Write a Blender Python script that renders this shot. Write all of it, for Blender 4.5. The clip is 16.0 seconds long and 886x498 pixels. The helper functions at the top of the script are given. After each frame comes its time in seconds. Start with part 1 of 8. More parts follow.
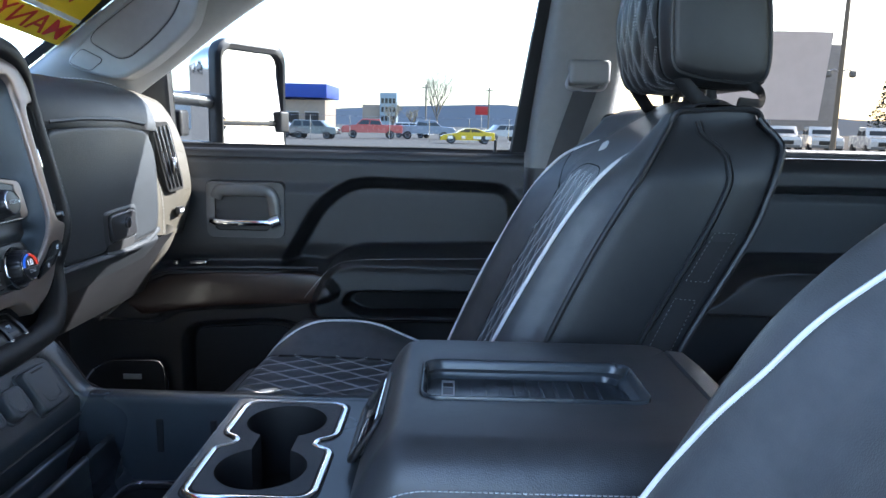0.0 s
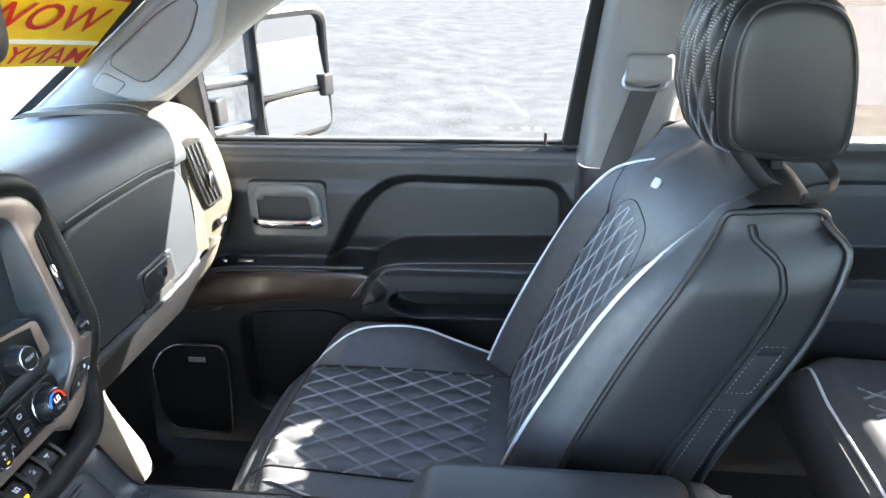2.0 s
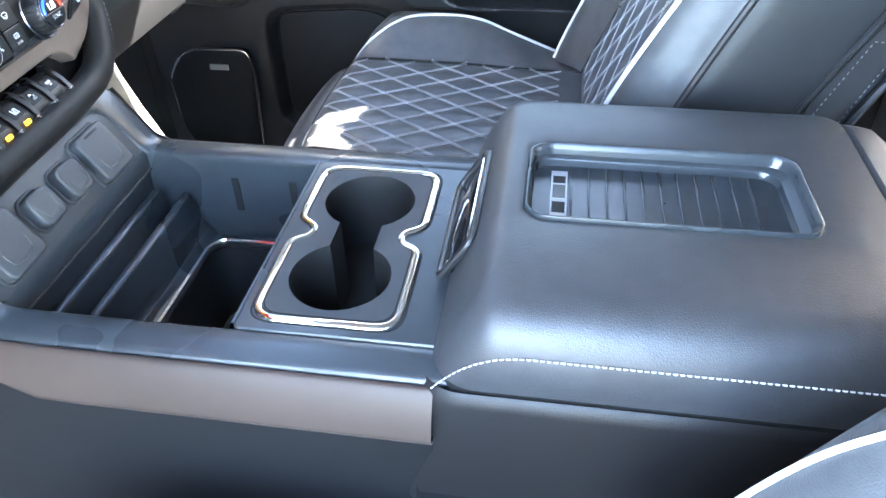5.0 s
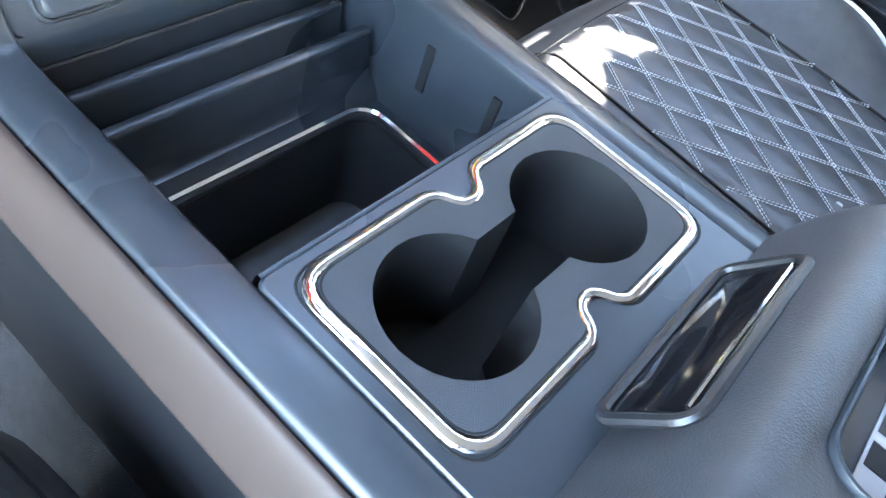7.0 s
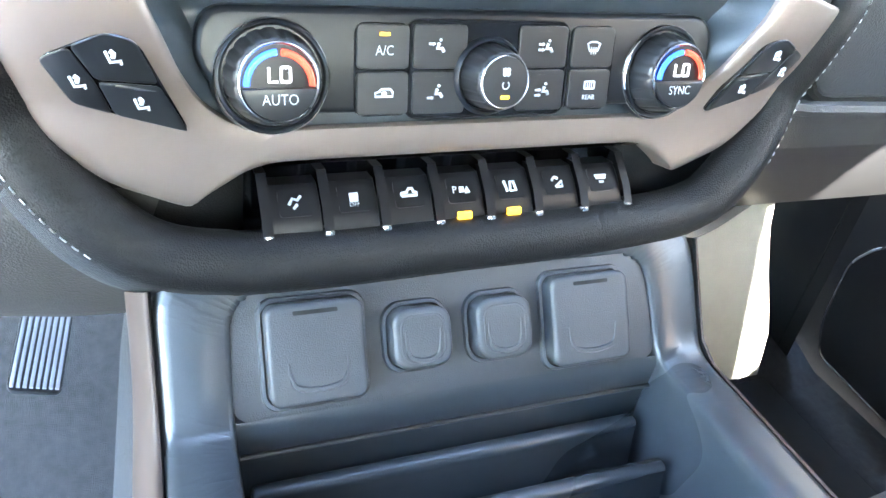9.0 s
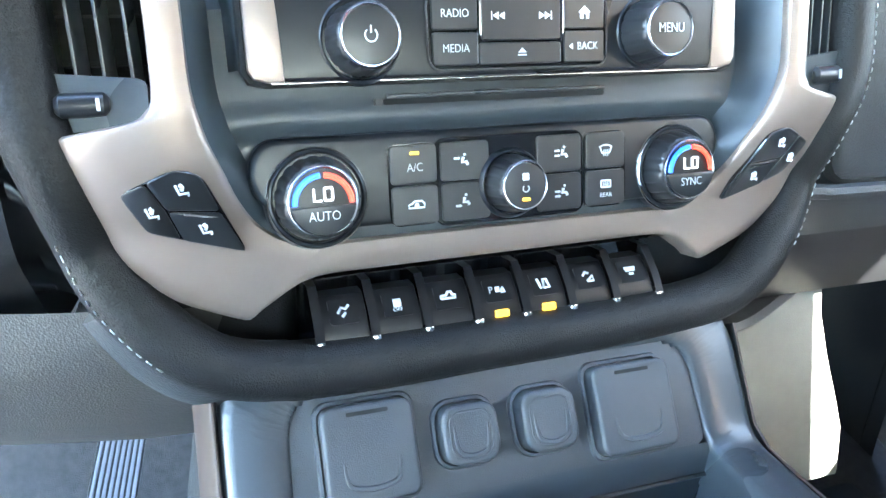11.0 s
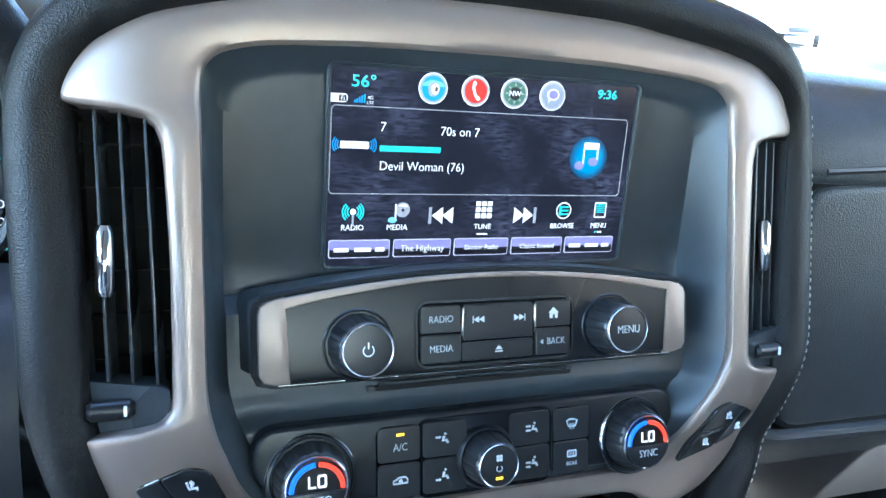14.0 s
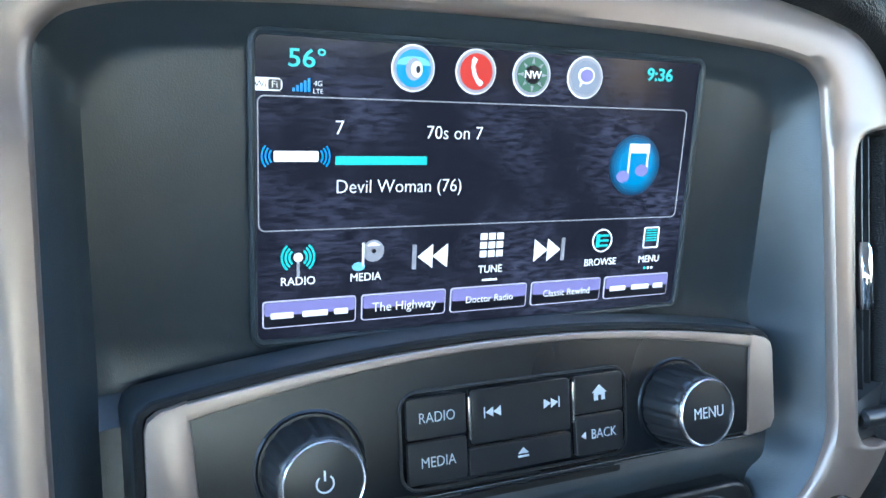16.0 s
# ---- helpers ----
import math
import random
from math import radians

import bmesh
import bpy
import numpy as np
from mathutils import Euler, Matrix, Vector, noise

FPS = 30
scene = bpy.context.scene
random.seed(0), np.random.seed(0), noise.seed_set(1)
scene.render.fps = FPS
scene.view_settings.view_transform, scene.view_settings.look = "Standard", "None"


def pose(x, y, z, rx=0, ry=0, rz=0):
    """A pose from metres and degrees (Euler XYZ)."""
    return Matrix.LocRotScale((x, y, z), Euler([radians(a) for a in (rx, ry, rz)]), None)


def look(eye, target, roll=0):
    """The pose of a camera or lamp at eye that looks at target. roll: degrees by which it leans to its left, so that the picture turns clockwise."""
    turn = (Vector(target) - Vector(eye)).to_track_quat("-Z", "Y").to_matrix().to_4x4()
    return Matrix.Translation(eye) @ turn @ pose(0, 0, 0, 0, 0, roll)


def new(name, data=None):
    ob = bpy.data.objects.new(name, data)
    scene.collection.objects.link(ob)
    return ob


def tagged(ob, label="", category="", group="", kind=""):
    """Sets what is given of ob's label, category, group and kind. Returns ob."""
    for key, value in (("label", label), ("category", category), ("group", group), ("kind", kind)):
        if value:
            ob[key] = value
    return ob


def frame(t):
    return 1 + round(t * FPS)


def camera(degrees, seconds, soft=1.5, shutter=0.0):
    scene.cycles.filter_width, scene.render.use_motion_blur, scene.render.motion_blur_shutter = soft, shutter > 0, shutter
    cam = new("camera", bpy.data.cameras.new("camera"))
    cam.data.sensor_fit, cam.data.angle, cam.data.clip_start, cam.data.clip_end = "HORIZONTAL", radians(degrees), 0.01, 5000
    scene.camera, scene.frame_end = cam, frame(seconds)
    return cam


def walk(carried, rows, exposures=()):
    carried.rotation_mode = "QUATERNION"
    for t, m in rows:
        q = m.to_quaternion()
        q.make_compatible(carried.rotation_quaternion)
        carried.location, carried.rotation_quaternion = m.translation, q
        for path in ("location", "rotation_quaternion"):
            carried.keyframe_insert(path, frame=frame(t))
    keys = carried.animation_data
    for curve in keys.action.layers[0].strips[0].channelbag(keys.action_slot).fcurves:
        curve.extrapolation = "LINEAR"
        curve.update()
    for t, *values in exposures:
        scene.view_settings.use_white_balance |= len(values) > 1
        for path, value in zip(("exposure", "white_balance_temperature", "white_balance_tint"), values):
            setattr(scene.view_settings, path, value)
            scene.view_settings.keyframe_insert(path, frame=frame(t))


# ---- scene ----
cam = camera(62.6, 16.0)
PATH = [
    (0, (0.512, -0.674, 1.415), (0.49, 1.298, 1.081), 1.3),
    (0.5, (0.5, -0.585, 1.581), (0.555, 1.3, 0.915), 7.4),
    (1, (0.5478, -0.555, 1.6818), (0.47, 1.291, 0.9154), 3.62),
    (1.5, (0.572, -0.526, 1.711), (0.3875, 1.3085, 0.938), 0.9),
    (2, (0.577, -0.5298, 1.7194), (0.3358, 1.2978, 0.9452), -1.32),
    (2.5, (0.593, -0.5332, 1.71), (0.3126, 1.2828, 0.923), -2.64),
    (3, (0.5772, -0.5346, 1.7044), (0.2938, 1.259, 0.867), -3.78),
    (3.5, (0.5548, -0.547, 1.6266), (0.2986, 1.198, 0.685), -4.14),
    (4, (0.5299, -0.5501, 1.5416), (0.2741, 1.1166, 0.4674), -4.04),
    (4.2, (0.5263, -0.541, 1.5283), (0.2723, 1.0974, 0.4096), -3.9),
    (6.3, (0.434, -0.333, 1.405), (0.039, 1.005, -0.028), 15.5),
    (6.5, (0.426, -0.301, 1.393), (-0.015, 0.993, -0.067), 19.5),
    (7, (0.413, -0.254, 1.375), (-0.116, 0.953, -0.129), 23.6),
    (7.5, (0.365, -0.225, 1.351), (-0.311, 0.916, -0.146), 23.5),
    (8, (0.329, -0.176, 1.339), (-0.616, 0.88, -0.072), 19.7),
    (8.5, (0.316, -0.157, 1.359), (-0.946, 0.752, 0.101), 14.3),
    (9, (0.331, -0.142, 1.363), (-1.19, 0.569, 0.276), 9.1),
    (9.2, (0.338, -0.137, 1.363), (-1.234, 0.524, 0.319), 7.5),
    (11.3, (0.375, -0.144, 1.363), (-1.391, 0.481, 0.662), 1.8),
    (11.5, (0.388, -0.146, 1.387), (-1.398, 0.492, 0.752), 2.0),
    (12, (0.401, -0.162, 1.443), (-1.423, 0.455, 0.901), 3.1),
    (12.5, (0.391, -0.162, 1.463), (-1.439, 0.462, 0.953), 3.9),
    (13, (0.391, -0.159, 1.459), (-1.434, 0.482, 0.95), 4.3),
    (13.5, (0.389, -0.159, 1.453), (-1.432, 0.5, 0.955), 4.5),
    (14, (0.374, -0.155, 1.458), (-1.447, 0.514, 0.972), 4.4),
    (14.5, (0.294, -0.126, 1.447), (-1.528, 0.551, 0.974), 4.3),
    (15, (0.248, -0.121, 1.447), (-1.578, 0.56, 0.999), 3.9),
    (15.5, (0.242, -0.12, 1.443), (-1.577, 0.584, 1.002), 3.5),
    (16, (0.253, -0.117, 1.444), (-1.553, 0.611, 0.985), 2.9),
]
walk(cam, [(t, look(eye, target, roll)) for t, eye, target, roll in PATH], [(0.0, 4.0, 5800, 10), (0.5, 5.1, 6550, 10), (1.0, 5.25, 6550, 10), (3.0, 5.13, 6550, 10), (3.5, 5.37, 6500, 10), (4.2, 5.98, 6450, 10), (6.3, 6.58, 6500, 8), (7.5, 6.68, 6600, 8), (8.5, 7.02, 6550, 7), (9.2, 7.02, 6550, 7), (11.3, 6.54, 5950, 3), (11.6, 6.24, 5780, 3), (12.1, 5.82, 5450, 2), (14.0, 5.48, 5400, 2), (16.0, 5.2, 5420, 3)])

# ---- light ----
SUN_AZ, SUN_EL = 62.0, 34.8          # degrees: from +y towards +x, and above the horizon
world = bpy.data.worlds.new("world")
scene.world = world
world.use_nodes = True
wn = world.node_tree
sky = wn.nodes.new("ShaderNodeTexSky")
sky.sky_type, sky.sun_disc = "NISHITA", False
sky.sun_elevation, sky.sun_rotation = radians(SUN_EL), radians(SUN_AZ)
sky.dust_density = 1.5
wn.links.new(sky.outputs[0], wn.nodes["Background"].inputs[0])
wn.nodes["Background"].inputs[1].default_value = 0.15
sun_data = bpy.data.lights.new("sun", "SUN")
sun_data.energy, sun_data.angle, sun_data.color = 2.1, radians(0.5), (1.0, 0.95, 0.88)
sun = new("sun", sun_data)
to_sun = Vector((math.sin(radians(SUN_AZ)) * math.cos(radians(SUN_EL)), math.cos(radians(SUN_AZ)) * math.cos(radians(SUN_EL)), math.sin(radians(SUN_EL))))
sun.rotation_mode = "QUATERNION"
sun.rotation_quaternion = to_sun.to_track_quat("Z", "Y")
sun.location = to_sun * 30
# added area lamp: fills in extra sky light from the driver's side
sky_lamp = bpy.data.lights.new("driver_sky_fill", "AREA")
sky_lamp.shape, sky_lamp.size, sky_lamp.size_y = "RECTANGLE", 0.75, 0.5
sky_lamp.energy, sky_lamp.color = 0.25, (0.86, 0.93, 1.0)
sky_fill = new("driver_sky_fill", sky_lamp)
sky_fill.matrix_world = look((-.02, -.96, 1.64), (.10, .3, 1.15))


# ---- materials ----
def mat(name, color, rough=0.5, metal=0.0, scale=60.0, var=0.15, bump=0.0, bump_scale=400.0, cells=False, rough_var=0.08, coat=0.0, spec=0.6, stain=3.0):
    """A surface with colour varied at two scales, uneven gloss and fine relief; scales are per metre."""
    m = bpy.data.materials.new(name)
    m.use_nodes = True
    nt = m.node_tree
    b = nt.nodes["Principled BSDF"]
    co = nt.nodes.new("ShaderNodeTexCoord")
    n1 = nt.nodes.new("ShaderNodeTexNoise")
    n1.inputs["Scale"].default_value, n1.inputs["Detail"].default_value = scale, 5
    n2 = nt.nodes.new("ShaderNodeTexNoise")
    n2.inputs["Scale"].default_value, n2.inputs["Detail"].default_value = stain, 3
    add = nt.nodes.new("ShaderNodeMath")
    add.operation = "ADD"
    ramp = nt.nodes.new("ShaderNodeMapRange")
    ramp.inputs["From Min"].default_value, ramp.inputs["From Max"].default_value = 0.6, 1.4
    ramp.inputs["To Min"].default_value, ramp.inputs["To Max"].default_value = 1 - var, 1 + var
    mul = nt.nodes.new("ShaderNodeVectorMath")
    mul.operation = "SCALE"
    mul.inputs[0].default_value = color
    for n in (n1, n2):
        nt.links.new(co.outputs["Object"], n.inputs["Vector"])
    nt.links.new(n1.outputs["Fac"], add.inputs[0])
    nt.links.new(n2.outputs["Fac"], add.inputs[1])
    nt.links.new(add.outputs[0], ramp.inputs["Value"])
    nt.links.new(ramp.outputs[0], mul.inputs["Scale"])
    nt.links.new(mul.outputs[0], b.inputs["Base Color"])
    r2 = nt.nodes.new("ShaderNodeMapRange")
    r2.inputs["From Min"].default_value, r2.inputs["From Max"].default_value = 0.3, 0.7
    r2.inputs["To Min"].default_value, r2.inputs["To Max"].default_value = max(0.02, rough - rough_var), min(1, rough + rough_var)
    nt.links.new(n2.outputs["Fac"], r2.inputs["Value"])
    nt.links.new(r2.outputs[0], b.inputs["Roughness"])
    b.inputs["Metallic"].default_value = metal
    b.inputs["Coat Weight"].default_value = coat
    b.inputs["Specular IOR Level"].default_value = spec
    if bump:
        t = nt.nodes.new("ShaderNodeTexVoronoi" if cells else "ShaderNodeTexNoise")
        t.inputs["Scale"].default_value = bump_scale
        nt.links.new(co.outputs["Object"], t.inputs["Vector"])
        bp = nt.nodes.new("ShaderNodeBump")
        bp.inputs["Strength"].default_value, bp.inputs["Distance"].default_value = bump, 0.001
        nt.links.new(t.outputs[0], bp.inputs["Height"])
        nt.links.new(bp.outputs[0], b.inputs["Normal"])
    return m


def glow(name, color, strength):
    m = bpy.data.materials.new(name)
    m.use_nodes = True
    b = m.node_tree.nodes["Principled BSDF"]
    b.inputs["Base Color"].default_value = (*[c * 0.3 for c in color], 1)
    b.inputs["Emission Color"].default_value, b.inputs["Emission Strength"].default_value = (*color, 1), strength * 0.045
    b.inputs["Roughness"].default_value = 0.3
    return m


def glass(name, tint=(1, 1, 1)):
    m = bpy.data.materials.new(name)
    m.use_nodes = True
    nt = m.node_tree
    nt.nodes.remove(nt.nodes["Principled BSDF"])
    tr, gl, fr, mx = (nt.nodes.new("ShaderNode" + n) for n in ("BsdfTransparent", "BsdfGlossy", "Fresnel", "MixShader"))
    tr.inputs[0].default_value = (*tint, 1)
    gl.inputs["Roughness"].default_value = 0.01
    fr.inputs[0].default_value = 1.12
    nt.links.new(fr.outputs[0], mx.inputs[0])
    nt.links.new(tr.outputs[0], mx.inputs[1])
    nt.links.new(gl.outputs[0], mx.inputs[2])
    nt.links.new(mx.outputs[0], nt.nodes["Material Output"].inputs[0])
    return m


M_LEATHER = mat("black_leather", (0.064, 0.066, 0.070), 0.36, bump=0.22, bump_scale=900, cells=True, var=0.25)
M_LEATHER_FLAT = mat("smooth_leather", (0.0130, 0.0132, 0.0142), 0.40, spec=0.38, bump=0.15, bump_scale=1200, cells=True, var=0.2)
M_PAD = mat("soft_pad", (0.0088, 0.0090, 0.0094), 0.43, spec=0.30, bump=0.30, bump_scale=1100, cells=True, var=0.2)
M_DASH = mat("dash_plastic", (0.028, 0.032, 0.036), 0.42, spec=0.55, bump=0.4, bump_scale=800, cells=True, var=0.2)
M_SATIN = mat("satin_black", (0.029, 0.0345, 0.0400), 0.28, var=0.15, bump=0.05, bump_scale=1500, spec=0.48)
M_DARK = mat("dark_plastic", (0.015, 0.0152, 0.0165), 0.38, var=0.2, bump=0.2, bump_scale=1300)
M_DOOR = mat("door_plastic", (0.013, 0.0133, 0.0145), 0.36, spec=0.6, var=0.2, bump=0.35, bump_scale=1000, cells=True)
M_GLOSS = mat("gloss_black", (0.006, 0.006, 0.007), 0.08, var=0.05, rough_var=0.03)
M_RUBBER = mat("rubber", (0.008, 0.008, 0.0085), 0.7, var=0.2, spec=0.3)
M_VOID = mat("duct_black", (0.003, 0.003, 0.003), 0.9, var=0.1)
M_STRIP = mat("bronze_plastic", (0.052, 0.036, 0.029), 0.46, metal=0.10, spec=0.25, var=0.08)
M_SILVER = mat("satin_silver", (0.285, 0.226, 0.192), 0.36, metal=0.50, var=0.06, rough_var=0.05, bump=0.04, bump_scale=2500)
M_CHROME = mat("chrome", (0.82, 0.82, 0.83), 0.07, metal=1.0, var=0.04, rough_var=0.03)
M_KNOBRIM = mat("knob_rim", (0.80, 0.80, 0.81), 0.24, metal=1.0, var=0.04)
M_STEEL = mat("brushed_metal", (0.5, 0.5, 0.52), 0.25, metal=1.0, var=0.08)
M_SWEEP = mat("beige_vinyl", (0.098, 0.088, 0.071), 0.55, var=0.1)
M_CREAM = mat("cream_vinyl", (0.068, 0.0605, 0.0455), 0.5, var=0.08, bump=0.2, bump_scale=1000, cells=True)
M_GREY = mat("grey_plastic", (0.18, 0.18, 0.181), 0.55, var=0.08, bump=0.25, bump_scale=1200, cells=True)
M_HEADLINER = mat("headliner_cloth", (0.42, 0.41, 0.39), 0.9, var=0.1, bump=0.4, bump_scale=1500)
M_WOOD = mat("dark_wood", (0.030, 0.016, 0.011), 0.34, var=0.5, scale=40, coat=0.15)
M_CARPET = mat("carpet", (0.019, 0.018, 0.019), 0.95, var=0.75, scale=90, bump=1.0, bump_scale=900)
M_FLOORMAT = mat("rubber_mat", (0.012, 0.012, 0.013), 0.6, var=0.3)
M_WHITE = mat("white_piping", (0.72, 0.72, 0.72), 0.45, var=0.06)
M_THREAD = mat("grey_thread", (0.62, 0.63, 0.64), 0.7, var=0.1)
M_BELT = mat("belt_webbing", (0.02, 0.02, 0.021), 0.65, var=0.25, bump=0.6, bump_scale=900)
M_WEB = mat("band_fabric", (0.017, 0.0165, 0.017), 0.75, var=0.25, bump=0.5, bump_scale=1400, spec=0.25)
M_PRINT = mat("printed_marks", (0.66, 0.69, 0.72), 0.5, var=0.03)
M_PANEL = mat("panel_black", (0.007, 0.0088, 0.0115), 0.30, var=0.15, bump=0.05, bump_scale=1500, spec=0.35)
M_SOCKET = mat("socket_plastic", (0.040, 0.044, 0.049), 0.40, var=0.15, bump=0.25, bump_scale=1500, spec=0.45)
M_BUTTON = mat("button_black", (0.0095, 0.0108, 0.0128), 0.32, var=0.15, bump=0.06, bump_scale=2000)
M_GLASS = glass("window_glass", (0.62, 0.635, 0.63))
M_SIDEGLASS = glass("side_window_glass", (0.170, 0.176, 0.174))
M_REARGLASS = glass("tinted_rear_glass", (0.175, 0.150, 0.122))
M_MIRROR = mat("mirror_glass", (0.9, 0.9, 0.92), 0.015, metal=1.0, var=0.0, rough_var=0.005)
M_AMBER = glow("amber_lamp", (1.0, 0.50, 0.03), 1.6)


# ---- mesh helpers ----
def part(name, bm, material, parent=None, label="", smooth=40):
    """Links a bmesh as one mesh object under a thing or a part."""
    me = bpy.data.meshes.new(name)
    bm.normal_update()
    bm.to_mesh(me)
    bm.free()
    me.materials.append(material)
    if smooth:
        for p in me.polygons:
            p.use_smooth = True
        me.set_sharp_from_angle(angle=radians(smooth))
    ob = new(name, me)
    ob.parent = parent
    if label:
        ob["label"] = label
    return ob


def thing(name, label, category, at=(0, 0, 0), group="", kind=""):
    """A thing's empty; its parts are given in world metres."""
    ob = new(name)
    ob.empty_display_size = 0.05
    tagged(ob, label, category, group, kind)
    return ob


def box(c, s, bevel=0.0, m=None, seg=2, bm=None):
    bm = bm or bmesh.new()
    t = (m or Matrix()) @ Matrix.Translation(c) @ Matrix.Diagonal((*s, 1))
    vs = bmesh.ops.create_cube(bm, size=1.0, matrix=t)["verts"]
    if bevel:
        es = list({e for v in vs for e in v.link_edges})
        bmesh.ops.bevel(bm, geom=es, offset=bevel, segments=seg, profile=0.6, affect="EDGES")
    return bm


def prism(pts, z0, z1, m=None, bevel=0.0, seg=2, bm=None):
    """A polygon (x, y) raised from z0 to z1, its top edge rounded."""
    bm = bm or bmesh.new()
    lo = [bm.verts.new((x, y, z0)) for x, y in pts]
    hi = [bm.verts.new((x, y, z1)) for x, y in pts]
    n = len(pts)
    top = bm.faces.new(hi)
    bm.faces.new(lo[::-1])
    for i in range(n):
        bm.faces.new((lo[i], lo[(i + 1) % n], hi[(i + 1) % n], hi[i]))
    bmesh.ops.recalc_face_normals(bm, faces=list({f for v in lo + hi for f in v.link_faces}))
    vs = lo + hi
    if bevel:
        r = bmesh.ops.bevel(bm, geom=list(top.edges), offset=bevel, segments=seg, profile=0.6, affect="EDGES")
        vs = list({v for v in vs if v.is_valid} | set(r["verts"]))
    if m:
        bmesh.ops.transform(bm, matrix=m, verts=vs)
    return bm


def rrect(w, h, r, n=4, cx=0.0, cy=0.0):
    """A rounded rectangle's outline, anticlockwise."""
    out = []
    for sx, sy, a0 in ((1, 1, 0), (-1, 1, 90), (-1, -1, 180), (1, -1, 270)):
        for i in range(n + 1):
            a = radians(a0 + 90 * i / n)
            out.append((cx + sx * (w / 2 - r) + r * math.cos(a), cy + sy * (h / 2 - r) + r * math.sin(a)))
    return out


def soften(pts, r, n=4, closed=True):
    """Rounds the corners of a polyline by the radius r."""
    pts = [Vector(p) for p in pts]
    out, k = [], len(pts)
    for i, p in enumerate(pts):
        if not closed and i in (0, k - 1):
            out.append(p)
            continue
        a, b = pts[i - 1] - p, pts[(i + 1) % k] - p
        d = min(r, a.length * 0.48, b.length * 0.48)
        s, e = p + a.normalized() * d, p + b.normalized() * d
        for j in range(n + 1):
            t = j / n
            out.append(s * (1 - t) ** 2 + p * (2 * t * (1 - t)) + e * t * t)
    return out


def smooth_line(pts, n=8, closed=False):
    """A curve through the points (Catmull-Rom)."""
    pts = [Vector(p) for p in pts]
    k, out = len(pts), []
    for i in range(k if closed else k - 1):
        g = (lambda j: pts[j % k]) if closed else (lambda j: pts[min(max(j, 0), k - 1)])
        p0, p1, p2, p3 = g(i - 1), g(i), g(i + 1), g(i + 2)
        for j in range(n):
            t = j / n
            out.append(0.5 * (2 * p1 + (p2 - p0) * t + (2 * p0 - 5 * p1 + 4 * p2 - p3) * t * t + (3 * p1 - p0 - 3 * p2 + p3) * t ** 3))
    if not closed:
        out.append(pts[-1])
    return out


def loft(rings, closed=True, caps=False, bm=None, loop=False):
    """Skins equal rings of points; loop joins the last ring to the first."""
    bm = bm or bmesh.new()
    vr = [[bm.verts.new(p) for p in r] for r in rings]
    n, fs = len(vr[0]), []
    for a, b in zip(vr, vr[1:] + (vr[:1] if loop else [])):
        for i in range(n if closed else n - 1):
            j = (i + 1) % n
            fs.append(bm.faces.new((a[i], a[j], b[j], b[i])))
    if caps:
        fs.append(bm.faces.new(vr[0][::-1]))
        fs.append(bm.faces.new(vr[-1]))
    bmesh.ops.recalc_face_normals(bm, faces=fs)
    return bm


def tube(pts, r, n=8, closed=False, bm=None, flat=1.0, up=(0, 0, 1), taper=None):
    """A round bar along a polyline; flat squeezes it along its second axis."""
    pts = [Vector(p) for p in pts]
    k, rings, side = len(pts), [], None
    for i, p in enumerate(pts):
        d = (pts[(i + 1) % k] - pts[i - 1]) if closed else (pts[min(i + 1, k - 1)] - pts[max(i - 1, 0)])
        d = d.normalized() if d.length > 1e-9 else Vector((1, 0, 0))
        s = d.cross(Vector(up))
        if s.length < 0.05:
            s = side if side is not None else d.cross(Vector((1, 0.1, 0)))
        s.normalize()
        side = s
        u = s.cross(d)
        q = r * (taper(i / (k - 1)) if taper else 1)
        rings.append([p + s * (q * math.cos(2 * math.pi * j / n)) + u * (q * flat * math.sin(2 * math.pi * j / n)) for j in range(n)])
    return loft(rings, caps=not closed, bm=bm, loop=closed)


def lathe(profile, m, n=32, bm=None, wobble=None):
    """Turns (radius, height) pairs round the local z axis."""
    rings = []
    for r, z in profile:
        rings.append([m @ Vector((r * (wobble(j / n, z) if wobble else 1) * math.cos(2 * math.pi * j / n), r * (wobble(j / n, z) if wobble else 1) * math.sin(2 * math.pi * j / n), z)) for j in range(n)])
    return loft(rings, caps=True, bm=bm)


def sheet(f, nu, nv, bm=None):
    """A grid of the surface f(u, v), both from 0 to 1."""
    return loft([[f(i / nu, j / nv) for j in range(nv + 1)] for i in range(nu + 1)], closed=False, bm=bm)


def ring_fill(outer, inner, bm=None):
    """A flat face between an outline and a hole in it, in 3D points of one plane."""
    bm = bm or bmesh.new()
    es = []
    for loop in (outer, inner):
        vs = [bm.verts.new(p) for p in loop]
        es += [bm.edges.new((vs[i], vs[(i + 1) % len(vs)])) for i in range(len(vs))]
    bmesh.ops.triangle_fill(bm, edges=es, use_beauty=True)
    return bm


def pydata(name, verts, faces, material, parent=None, label="", smooth=0):
    me = bpy.data.meshes.new(name)
    me.from_pydata(verts, [], faces)
    me.materials.append(material)
    if smooth:
        for p in me.polygons:
            p.use_smooth = True
        me.set_sharp_from_angle(angle=radians(smooth))
    ob = new(name, me)
    ob.parent = parent
    if label:
        ob["label"] = label
    return ob


